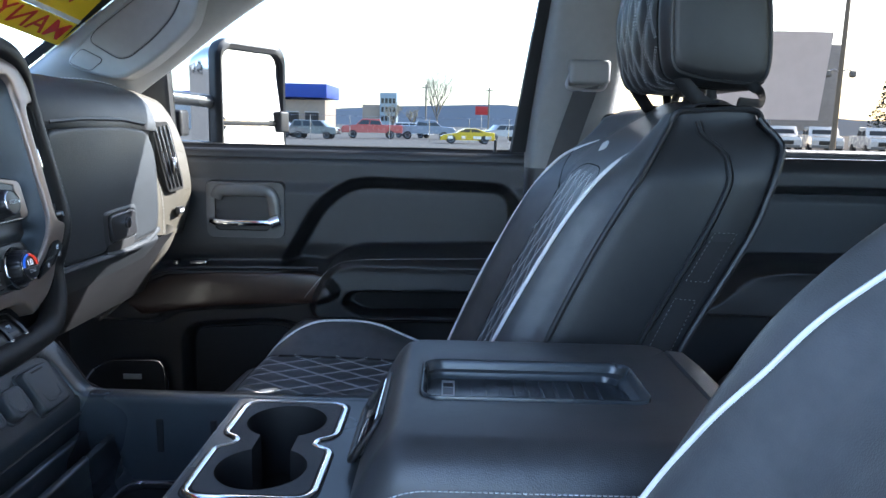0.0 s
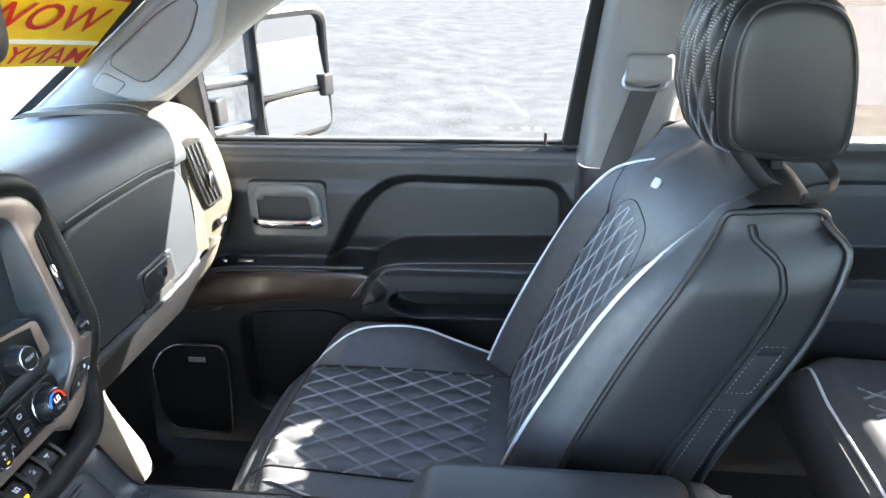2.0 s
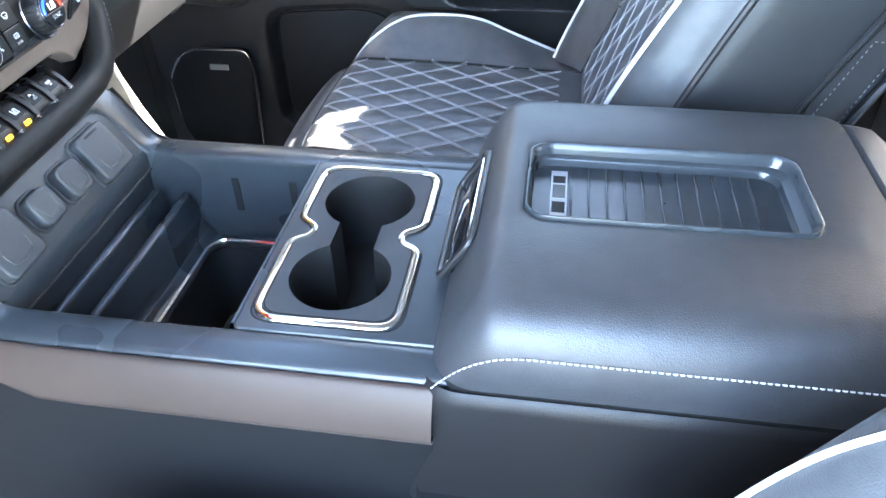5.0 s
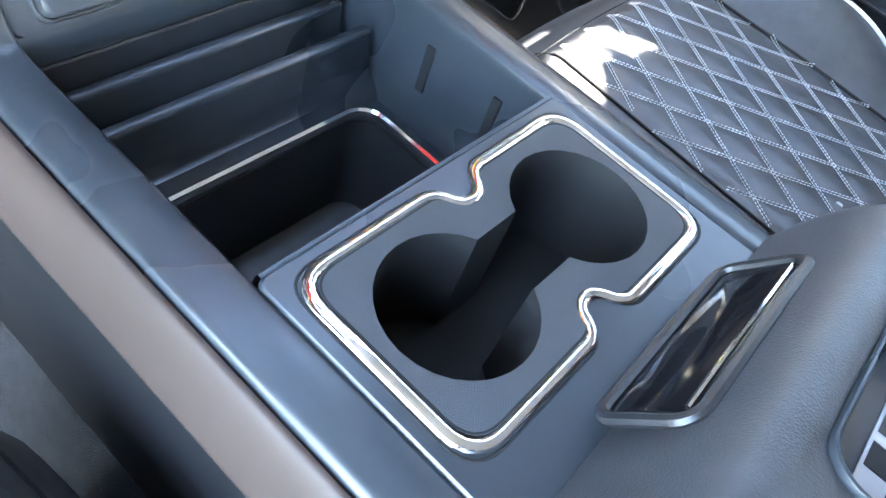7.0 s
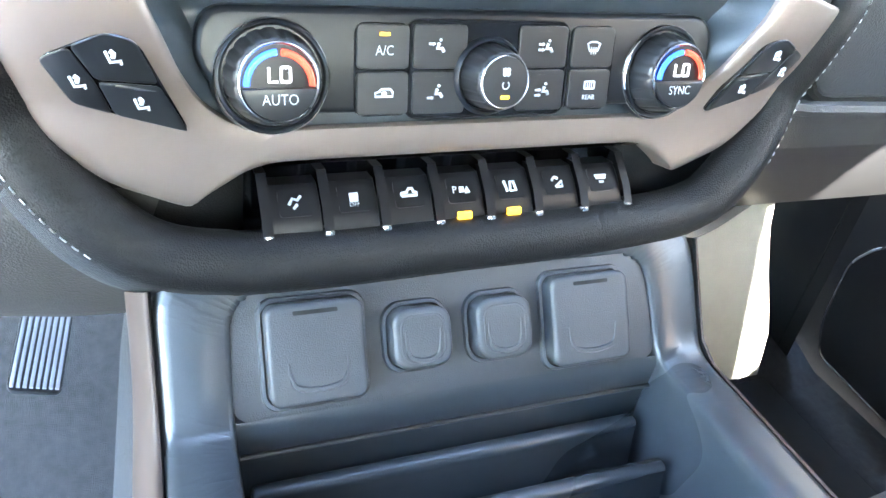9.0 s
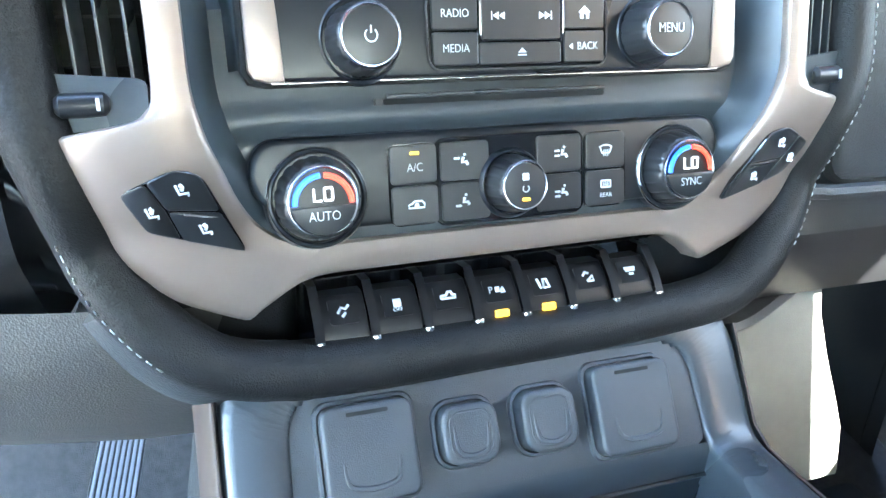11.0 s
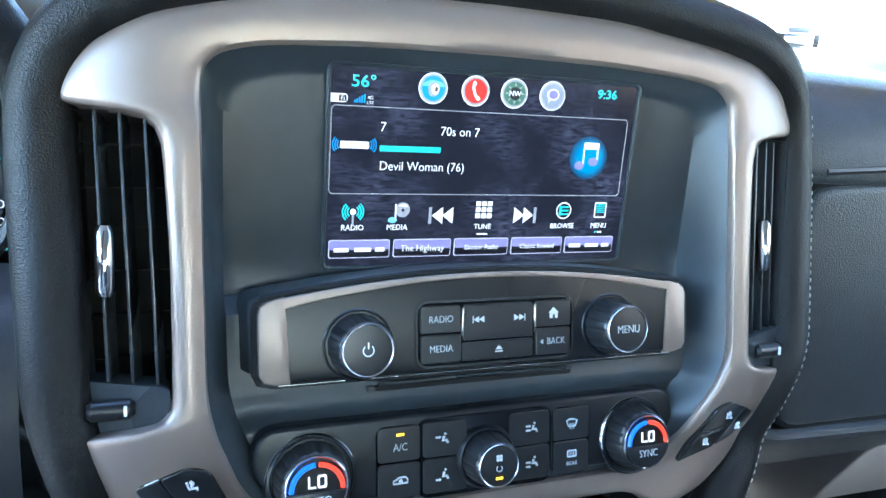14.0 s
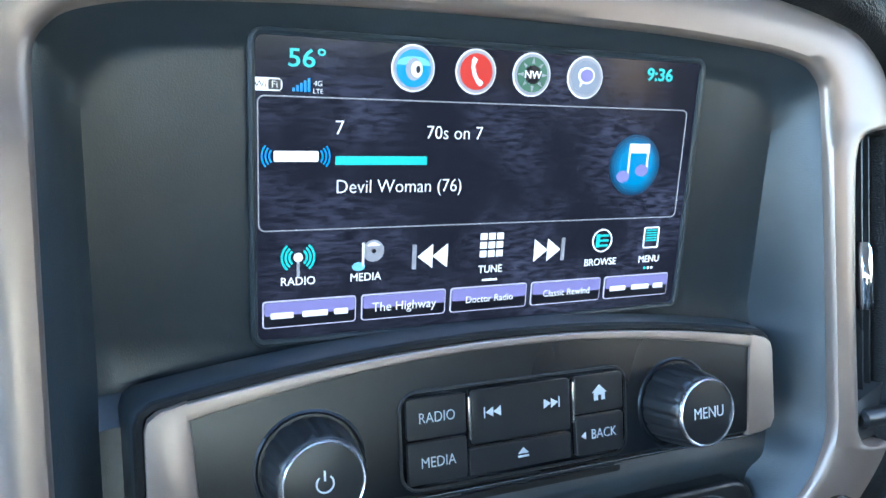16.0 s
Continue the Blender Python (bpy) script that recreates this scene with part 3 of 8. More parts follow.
radio = part("radio_panel", prism(bar_outline(), -.03, -.005, fmat(0, 0, 0), .003, 3), M_PANEL, stack, "satin black radio control panel", smooth=25)
top_line = bar_outline()[2:27]
part("silver_arc", prism(top_line + [(x * .985, y - .0026 - .0026 * (x / .1188) ** 2) for x, y in top_line[::-1]], -.014, -.0040, fmat(0, 0, 0), .0009, 3), M_SILVER, radio, "satin silver arc along the top", smooth=25)
# bright metal line put in for the highlight along the gap below
part("lower_gleam", tube([fs(x, -.0812, -.0062) for x in (.114, 0, -.114)], .0004, 6, up=F_W), M_STEEL, radio, "thin bright line for the gleam under the panel")
ridge_line = [(.1229, -.0760), (.1229, -.0620)] + bar_outline()[:30] + [(-.1229, -.0620)]
ridge = []
for d, w in ((.0012, -.020), (.0013, -.0110), (.0020, -.0092), (.0032, -.0098), (.0044, -.0135), (.0056, -.0200), (.0066, -.0300)):
    ridge.append([fs(x * (1 + 1.1 * d / .1229), y + .62 * d * smooth01((y + .058) / .014), w) for x, y in ridge_line])
part("bar_surround", loft(ridge, closed=False), M_BEZEL, stack, "rounded ridge round the radio panel", smooth=60)
part("screen_lip", tube([sp(.5, .5, .0008) @ Vector((x, y, 0)) for x, y in rrect(SW + .0030, SH - .0004, .004, cx=.0028, cy=-.0005)], .0013, 8, closed=True, up=S_N), M_BEZEL, stack, "rounded edge round the screen")
part("radio_gap", tube([fs(x * 1.014, -.0605 + (y + .0605) * 1.045, -.0088) for x, y in bar_outline()], .0017, 6, closed=True, up=F_W), M_VOID, radio, "dark gap round the panel")
for sg in (1, -1):
    cap_line = [(.1209, -.0465), (.1199, -.0430), (.1170, -.0408), (.1085, -.0385), (.1074, -.0500), (.1065, -.0660), (.1060, -.0808), (.1125, -.0808), (.1187, -.0793), (.1210, -.0755)]
    part("end_cap", prism([(sg * (x + .0024), y) for x, y in cap_line][::sg], -.02, -.0038, fmat(0, 0, 0), .0015), M_SILVER, radio, "satin silver end cap", smooth=25)


M_KEYFACE = mat("key_black", (0.008, 0.008, 0.009), 0.30, var=0.1, spec=0.3)
M_BARREL = mat("knob_rubber", (0.018, 0.0185, 0.0195), 0.30, var=0.15)


def knob(u, v, r, h, w, parent, name="knob", face=M_BUTTON, ring=M_KNOBRIM, ridges=16):
    """A turning knob: a flared black collar, a ribbed barrel, a bright rim and a dark face."""
    part("collar", lathe([(r * 1.48, -.0035), (r * 1.43, .0002), (r * 1.36, .0020), (r * 1.30, .0026), (r * 1.24, .0020), (r * 1.22, -.002)], fmat(u, v, w), 40), M_PANEL, parent)
    k = part(name, lathe([(r * 1.19, -.002), (r * 1.18, .001), (r * 1.12, h * .45), (r * 1.06, h * .78), (r * 1.0, h * .90), (r * .94, h * .93)], fmat(u, v, w), 128, wobble=lambda a, z: 1 - (.028 if (a * ridges) % 1 < .22 and z < h * .80 else 0)), M_BARREL, parent, "ribbed black knob")
    part("rim", lathe([(r * .965, h * .90), (r * .955, h * .975), (r * .925, h * 1.0), (r * .895, h * .985), (r * .885, h * .93)], fmat(u, v, w), 48), ring, k, "chrome rim")
    part("face", lathe([(r * .895, h * .90), (r * .885, h * .955), (r * .4, h * .98), (0.0002, h * .985)], fmat(u, v, w), 36), face, k)
    return k


k1 = knob(-.0748, -.0638, .0134, .0205, -.007, radio)
k2 = knob(.0712, -.0625, .0134, .0205, -.007, radio)
words("MENU", .0062, fmat(.0712, -.0625, .0136), M_PRINT, k2, wide=.85)
part("mark", tube([fmat(-.0748, -.0638, .0136) @ Vector((x, y, 0)) for x, y in arc(0, 0, .0026, 130, 410, 16)], .0003, 5, up=F_W), M_PRINT, k1)
part("mark", box((0, .0024, .0132), (.0006, .003, .0003), m=fmat(-.0748, -.0638, .0004)), M_PRINT, k1)


def button(u0, u1, v0, v1, w, parent, r=.0012, h=.003, name="button", material=None):
    return part(name, prism(rrect(u1 - u0 - .0006, v1 - v0 - .0006, r), -h, 0, fmat((u0 + u1) / 2, (v0 + v1) / 2, w), .0005), material or M_BUTTON, parent, smooth=15)


part("button_well", prism(rrect(.0905, .0325, .006), -.004, .0004, fmat(.001, -.0612, -.005)), M_GLOSS, radio)
part("button_rim", tube([fmat(.001, -.0612, -.0043) @ Vector((x, y, 0)) for x, y in rrect(.0915, .0335, .0062)], .0006, 6, closed=True, up=F_W), M_DARK, radio)
cells = [(-.0430, -.0205, -.0608, -.0462, "RADIO"), (-.0430, -.0205, -.0762, -.0612, "MEDIA"), (-.0190, .0215, -.0655, -.0462, ""), (-.0205, .0215, -.0762, -.0660, ""), (.0230, .0450, -.0608, -.0462, ""), (.0230, .0450, -.0762, -.0612, "BACK")]
for a, b, c, d, text in cells:
    bt = button(a, b, c, d, -.0030, radio)
    if text:
        words(text, .0052, fmat((a + b) / 2 + (.0015 if text == "BACK" else 0), (c + d) / 2, -.0028), M_PRINT, bt, wide=.85)
    if text == "BACK":
        part("mark", prism([(-.0088, 0), (-.0068, .0014), (-.0068, -.0014)], 0, .0002, fmat((a + b) / 2 + .0003, (c + d) / 2, -.0029)), M_PRINT, bt)
for sg, u in ((-1, -.0105), (1, .0130)):
    for k in (0, 1):
        part("mark", prism([(sg * (-.0030 + .003 * k), .0017), (sg * (-.0030 + .003 * k), -.0017), (sg * (.003 * k), 0)][::sg], 0, .0002, fmat(u, -.0545, -.0029)), M_PRINT, radio)
    part("mark", box((sg * .0034, 0, .0001), (.0004, .0038, .0002), m=fmat(u, -.0545, -.0029)), M_PRINT, radio)
part("mark", prism([(-.0022, 0), (.0022, 0), (0, .0022)], 0, .0002, fmat(.001, -.0710, -.0029)), M_PRINT, radio)
part("mark", box((0, -.0010, .0001), (.0044, .0007, .0002), m=fmat(.001, -.0710, -.0029)), M_PRINT, radio)
part("mark", prism([(-.0024, -.0024), (.0024, -.0024), (.0024, .0004), (.0033, .0004), (0, .0034), (-.0033, .0004), (-.0024, .0004)], 0, .0002, fmat(.034, -.0537, -.0029)), M_PRINT, radio)
part("mark", box((0, -.0014, .0003), (.0012, .002, .0003), m=fmat(.034, -.0537, -.0029)), M_BUTTON, radio)
for u in (-.0198, .0222):
    part("accent", box((0, 0, 0), (.0009, .0150, .002), .0003, fmat(u, -.0555, -.0032)), M_STEEL, radio)
part("disc_slot", prism(rrect(.118, .0026, .0012), -.004, .0012, fmat(-.003, -.0905, -.0225)), M_VOID, stack)
part("slot_end", prism(rrect(.0040, .0030, .0006), -.004, .0018, fmat(-.0640, -.0905, -.0225)), M_DARK, stack)
part("slot_lip", tube([fs(-.06, -.0880, -.0212), fs(0, -.0875, -.021), (fs(.056, -.0880, -.0212))], .0010, 6, up=F_W), M_SATIN, stack)

DEEP = .0115


def cmat(u, v, w=0.0):
    return fmat(u, v, w - DEEP)


def cknob(u, v, r, h, w, *rest):
    return knob(u, v, r, h, w - DEEP, *rest)


# climate controls
climate = part("climate_panel", prism(soften([Vector(p) for p in ((-.124, -.106, 0), (.124, -.106, 0), (.129, -.124, 0), (.112, -.1475, 0), (-.112, -.1475, 0), (-.129, -.124, 0))], .008) and [(p.x, p.y) for p in soften([(-.122, -.1045, 0), (.122, -.1045, 0), (.128, -.124, 0), (.110, -.1475, 0), (-.110, -.1475, 0), (-.128, -.124, 0)], .012)][::-1], -.02, -.0060, cmat(0, 0, 0), .003, 3), M_PANEL, stack, "satin black climate control panel")
C_AUTO = glow("dial_white", (0.9, 0.93, 1.0), 1.0)
C_DIALBLUE, C_DIALRED = glow("dial_blue", (0.03, 0.16, 0.85), 0.9), glow("dial_red", (0.85, 0.06, 0.03), 0.9)
for u, text in ((-.0965, "AUTO"), (.0965, "SYNC")):
    part("bright_ring", lathe([(.0236, -.002), (.0234, .0015), (.0226, .0024), (.0218, .0012), (.0216, -.002)], cmat(u, -.1320, -.007), 48), M_CHROME, climate, "polished ring")
    d = cknob(u, -.1320, .0164, .015, -.0068, climate, "temperature_dial", M_KEYFACE, M_STEEL, 18)
    top = cmat(u, -.1320, .0084) @ Matrix.Diagonal((.97, .97, 1, 1))
    part("button", prism([(x, y) for x, y in arc(0, 0, .0150, 188, 352, 18)], -.001, .0009, top, .0004), M_BUTTON, d)
    words(text, .0062, top @ Matrix.Translation((0, -.0066, .0011)), M_PRINT, d, wide=.85)
    part("digit", tube([top @ Vector((x, y, .0005)) for x, y in ((-.0042, .0062), (-.0042, .0006), (-.0008, .0006))], .00055, 5, up=F_W), C_AUTO, d)
    part("digit", tube([top @ Vector((x, y, .0005)) for x, y in rrect(.0036, .0056, .0006, 3, .0024, .0034)], .00055, 5, closed=True, up=F_W), C_AUTO, d)
    part("scale_arc", tube([top @ Vector((x, y, .0003)) for x, y in arc(0, -.001, .0130, 180, 94, 14)], .0013, 6, up=F_W), C_DIALBLUE, d)
    part("scale_arc", tube([top @ Vector((x, y, .0003)) for x, y in arc(0, -.001, .0130, 86, 0, 14)], .0013, 6, up=F_W), C_DIALRED, d)
BU, MU = {1: .0535, -1: -.0505}, {1: .0265, -1: -.0245}   # button columns
part("button_rim", tube([cmat(0.0, -.1295, -.0055) @ Vector((x, y, 0)) for x, y in rrect(.0805, .0415, .006)], .0007, 6, closed=True, up=F_W), M_GLOSS, climate)
part("button_well", prism(rrect(.0800, .0410, .006), -.003, .0002, cmat(0, -.1295, -.0060)), M_GLOSS, climate)
for sg in (1, -1):
    part("button_well", prism(rrect(.0250, .0390, .005), -.003, .0002, cmat(BU[sg], -.1295, -.0060)), M_GLOSS, climate)
    for j, dv in ((1, .0097), (-1, -.0097)):
        bt = button(BU[sg] - .0118, BU[sg] + .0118, -.1295 + dv - .0094, -.1295 + dv + .0094, -.0045 - DEEP, climate, .002)
        bq = button(MU[sg] - .0128, MU[sg] + .0128, -.1295 + dv - .0096, -.1295 + dv + .0096, -.0045 - DEEP, climate, .002)
        # seat-and-airflow mark
        g = cmat(MU[sg] + sg * .0015, -.1295 + dv, -.0043)
        part("mark", tube([g @ Vector((x * 1e-3, y * 1e-3, 0)) for x, y in ((.6, 1.8), (-.2, -.6), (2.0, -.4), (2.8, -2.0))], .0008, 5, up=F_W), M_PRINT, bq)
        part("mark", prism(disc(.0007, 10), 0, .0003, g @ Matrix.Translation((.0012, .0030, 0))), M_PRINT, bq)
        for q in range(1 + (sg > 0)):
            part("mark", tube([g @ Vector((x * 1e-3, y * 1e-3, 0)) for x, y in ((-4.2, (1.4 if j > 0 else -2.2) - 2.4 * q * j), (-1.4, (1.4 if j > 0 else -2.2) - 2.4 * q * j))], .0006, 5, up=F_W), M_PRINT, bq)
            part("mark", prism([(-.0022, .0009), (-.0022, -.0009), (-.0010, 0)][::-1], 0, .0002, g @ Matrix.Translation((0, ((1.4 if j > 0 else -2.2) - 2.4 * q * j) * 1e-3, 0))), M_PRINT, bq)
        part("mark", box((0, .0070, .0001), (.0042, .0005, .0002), m=cmat(MU[sg], -.1295 + dv, -.0044)), M_DARK, bq)
words("A/C", .0058, cmat(-.0500, -.1214, -.0042), M_PRINT, climate, wide=.85)
part("indicator", box((0, 0, 0), (.0044, .0014, .0006), .0002, cmat(-.0500, -.1146, -.0043)), M_AMBER, climate, "lit amber indicator")
g = cmat(-.0500, -.1392, -.0043)
part("mark", tube([g @ Vector((x * 1e-3, y * 1e-3, 0)) for x, y in ((-4, -1.2), (-4, .4), (-2.2, .9), (-1.2, 2), (2.6, 2), (3.8, .8), (3.8, -1.2))], .0005, 5, closed=True, up=F_W), M_PRINT, climate)
part("mark", prism(disc(.0012, 12), 0, .0002, g), M_PRINT, climate)
g = cmat(.0535, -.1198, -.0043)
part("mark", tube([g @ Vector((x * 1e-3, y * 1e-3, 0)) for x, y in ((-3.4, 1.8), (-1.4, 2.6), (1.4, 2.6), (3.4, 1.8), (2.2, -1.4), (-2.2, -1.4))], .0005, 5, closed=True, up=F_W), M_PRINT, climate)
for x in (-.0012, 0, .0012):
    part("mark", box((x, -.0014, .0001), (.0004, .0034, .0002), m=g), M_PRINT, climate)
g = cmat(.0535, -.1372, -.0043)
part("mark", tube([g @ Vector((x, y, 0)) for x, y in rrect(.0056, .0034, .0005)], .00045, 5, closed=True, up=F_W), M_PRINT, climate)
for x in (-.0012, 0, .0012):
    part("mark", box((x, -.0004, .0001), (.0004, .0030, .0002), m=g), M_PRINT, climate)
words("REAR", .0034, cmat(.0535, -.1430, -.0042), M_PRINT, climate, wide=.9)
fan = cknob(-.0005, -.1325, .0122, .017, -.0050, climate, "fan_dial")
for k in range(4):
    a = math.pi / 4 + k * math.pi / 2
    part("mark", prism(disc(.0010, 10), 0, .0002, cmat(-.0005 + .0012 * math.cos(a), -.1282 + .0012 * math.sin(a), .0120)), M_PRINT, fan)
part("mark", tube([cmat(-.0005, -.1338, .0121) @ Vector((x, y, 0)) for x, y in arc(0, 0, .0016, 130, 410, 14)], .00025, 5, up=F_W), M_PRINT, fan)
part("indicator", box((0, 0, 0), (.0040, .0014, .0006), .0002, cmat(-.0005, -.1390, .0121)), M_AMBER, fan, "lit amber indicator")

# heated seat switches
SEAT_SW = [(.1785, -.1225), (.156, -.1132), (.146, -.1158), (.129, -.1535), (.1695, -.1405)]
for sg in (1, -1):
    pts = [(sg * a, b) for a, b in SEAT_SW][::-sg]
    c = Vector((sum(p[0] for p in pts) / 5, sum(p[1] for p in pts) / 5))
    fl = soften([(a, b, 0) for a, b in pts], .005)
    bm = bmesh.new()
    loft([[fsb(p.x, p.y, -.004) for p in fl], [fsb(p.x, p.y, .0042) for p in fl], [fsb(c.x + (p.x - c.x) * .96, c.y + (p.y - c.y) * .96, .0050) for p in fl]], caps=True, bm=bm)
    sw = part("seat_switch", bm, M_GLOSS, stack, "black heated seat switch")
    A, B1, B2, C, D = SEAT_SW
    O, MBC, MAB, MCD = (.1610, -.1310), (.1390, -.1330), (.1680, -.1180), (.1560, -.1450)
    for poly in ((MAB, B1, B2, MBC, O), (O, MBC, C, MCD), (A, MAB, O, MCD, D)):
        ox, oy = sum(p[0] for p in poly) / len(poly), sum(p[1] for p in poly) / len(poly)
        q = soften([(sg * (ox + (x - ox) * .955), oy + (y - oy) * .955, 0) for x, y in poly][::-sg], .0022)
        part("button", loft([[fsb(p.x, p.y, .0040) for p in q], [fsb(p.x, p.y, .0056) for p in q], [fsb(sg * ox + (p.x - sg * ox) * .95, oy + (p.y - oy) * .95, .0060) for p in q]], caps=True), M_BUTTON, sw)
        o = (sg * ox, oy)
        part("mark", tube([fsb(o[0] + x * 1e-3, o[1] + y * 1e-3, .0078) for x, y in ((-2.2, 2.4), (-1.0, -1.4), (2.6, -1.0), (2.4, -2.2))], .0006, 5, up=F_W), M_PRINT, sw)
        part("mark", tube([fsb(o[0] + x * 1e-3, o[1] + y * 1e-3, .0078) for x, y in ((-.6, 2.6), (.4, 1.6), (0, .2))], .0009, 5, up=F_W), M_PRINT, sw)
    part("switch_bar", tube([fsb(sg * .1545, -.1330, .0058), fsb(sg * .1410, -.1352, .0058)], .0006, 5, up=F_W), M_STEEL, sw)

# air vents
for sg in (1, -1):
    vent = part("air_vent", prism([(sg * a, b) for a, b in ((.150, .050), (.228, .056), (.228, -.100), (.150, -.096))][::-sg], -.062, -.052, fmat(0, 0, 0)), M_VOID, stack, "black upright air vent")
    for a, b in (((.1565, .046), (.1565, -.09)), ((.206, .05), (.206, -.098))):
        part("side_wall", loft([[fsb(sg * p[0], p[1], -.002) for p in (a, b)], [fsb(sg * (p[0] - .0 * sg), p[1], -.055) for p in (a, b)]], closed=False), M_DARK, vent)
    part("head_wall", loft([[fsb(sg * x, .047, -.002) for x in (.156, .208)], [fsb(sg * x, .047, -.055) for x in (.156, .208)]], closed=False), M_DARK, vent)
    for k in range(4):
        u = .1635 + .0105 * k
        part("slat", box((0, 0, 0), (.0014, .128, .022), .0005, fmat(wu(sg * u, 0), -.0145, -.022 + bend(u, 0)) @ pose(0, 0, 0, 0, 8 * sg, -1.5 * sg)), M_SATIN, vent)
    for k in range(6):
        part("louvre", box((0, 0, 0), (.05, .0015, .012), 0, fmat(wu(sg * .182, 0), .036 - .021 * k, -.046)), M_VOID, vent)
    part("thumb_tab", lathe([(.0028, -.016), (.0042, -.013), (.0045, 0), (.0042, .013), (.0028, .016)], fmat(wu(sg * .1845, 0), -.02, -.010 + bend(.1845, 0)) @ pose(0, 0, 0, 90, 0, 0), 16), M_CHROME, vent, "chrome thumb tab")
    pl = soften([(sg * .158, -.0775, 0), (sg * .206, -.0725, 0), (sg * .205, -.0985, 0), (sg * .160, -.0945, 0)][::-sg], .004)
    base = part("wheel_plate", loft([[fsb(p.x, p.y, -.03) for p in pl], [fsb(p.x, p.y, -.005) for p in pl]], caps=True), M_SATIN, vent)
    part("thumb_wheel", lathe([(.0030, -.010), (.0048, -.008), (.0050, 0), (.0048, .008), (.0030, .010)], fmat(wu(sg * .183, 0), -.0865, -.006 + bend(.183, 0)) @ pose(0, 0, 0, 0, 90, 0), 20), M_BUTTON, base)
    part("mark", box((0, 0, 0), (.0014, .005, .001), .0003, fmat(wu(sg * .183, 0) + .006, -.0865, -.0008 + bend(.183, 0))), M_PRINT, base)

def ks(u, v, w=0.0):
    return fs(u, v - .0075, w - .0130)


def kmat(u, v, w=0.0):
    return fmat(u, v - .0075, w - .0130)


# toggle key row under the trim
recess = part("key_recess", loft([[ks(u, v, w) for u in np.linspace(-.128, .128, 20)] for v, w in ((-.1655, -.022), (-.168, -.060), (-.206, -.058), (-.208, -.02))], closed=False), M_GLOSS, stack, "gloss black key tray")
for k in range(7):
    u = -.0845 + .0281 * k
    prof = [(-.1770, -.044), (-.1778, -.0335), (-.186, -.026), (-.196, -.0205), (-.2015, -.0215), (-.205, -.035)]
    key = part("toggle_key", loft([[ks(u - .0118, v, w) for v, w in prof], [ks(u - .0112, v, w + .0008) for v, w in prof], [ks(u + .0112, v, w + .0008) for v, w in prof], [ks(u + .0118, v, w) for v, w in prof]], closed=True, caps=True), M_KEYFACE, stack, "black toggle key")
    g0, g1 = ks(u, -.1778, -.0323), ks(u, -.196, -.0193)
    yy = (g0 - g1).normalized()
    nn = F_U.cross(yy)
    kc = g0.lerp(g1, .42) + nn * .0006
    km = Matrix(((F_U.x, yy.x, nn.x, kc.x), (F_U.y, yy.y, nn.y, kc.y), (F_U.z, yy.z, nn.z, kc.z), (0, 0, 0, 1)))
    part("key_face", prism(rrect(.0150, .0135, .0015), -.0006, .0003, km), M_KEYFACE, key)
    marks = {0: [[(-3, -1), (-1, 2), (1, 1), (3, 3)], [(-1, -3), (1, -1)]], 1: [[(-2, 2), (2, 2), (2, .5), (-2, .5)], [(-2, -1), (2, -1)]], 2: [[(-4, -1), (-4, .5), (-1, .8), (0, 2.6), (2, 2.6), (2.4, .8), (4, .5), (4, -1), (-4, -1)]],
             3: [[(-.5, -1.5), (-.2, 1.5)], [(.8, -1.5), (1.1, 1.5)], [(2, -1.5), (4.2, -1.5), (3.4, 1), (2, -1.5)]], 4: [[(-3.4, 3), (-2, -3)], [(-.5, -2.6), (.2, 2.4), (2.2, 2.4), (3, -2.6), (-.5, -2.6)]], 5: [[(-3, 1), (-1, 3), (1, 2)], [(-1, -2.5), (3, -2.5), (3, .5), (-1, -2.5)]], 6: [[(-3.5, 2), (3.5, 2)], [(-3, .6), (3, .6)], [(-1.4, -1.6), (1.4, -1.6)]]}[k]
    for mk in marks:
        part("mark", tube([km @ Vector((x * 1e-3, y * 1e-3, .0005)) for x, y in mk], .0008, 5, up=nn), M_PRINT, key)
    if k == 3:
        words("P", .0052, km @ Matrix.Translation((-.0036, 0, .0005)), M_PRINT, key, bold=.0001)
    if k == 1:
        words("OFF", .0030, km @ Matrix.Translation((0, -.0032, .0005)), M_PRINT, key)
    if k in (3, 4):
        part("indicator", box((0, 0, 0), (.0078, .0044, .003), .0006, kmat(u, -.1968, -.0200)), M_AMBER, key, "lit amber indicator")
for k in range(8):
    u = -.0985 + .0281 * k
    part("key_divider", loft([[ks(u + s * .0024, v, w) for v, w in ((-.171, -.045), (-.1718, -.033), (-.187, -.0215), (-.1975, -.0165), (-.203, -.019), (-.206, -.03))] for s in (-1, 1)], closed=False), M_KEYFACE, stack)
    part("bright_tip", box((0, 0, 0), (.0050, .0062, .0060), .0015, kmat(u, -.1995, -.0190)), M_CHROME, stack, "chrome tip")


# ---- dashboard ----
dash = thing("dashboard", "dark grained dashboard with glovebox and pale end vent", "dashboard")
PROF = [(-.46, 1.40), (-.36, 1.445), (-.22, 1.468), (-.10, 1.474), (-.045, 1.466), (-.014, 1.446), (.000, 1.418), (.001, 1.398), (-.010, 1.390), (-.012, 1.30), (-.012, 1.225), (-.004, 1.212), (-.006, 1.200), (-.040, 1.16), (-.075, 1.115), (-.10, 1.10), (-.30, 1.09)]


def dash_section(y, lift=0.0, back=0.0):
    return [Vector((x - back, y, z + (lift if z > 1.39 else 0))) for x, z in PROF]


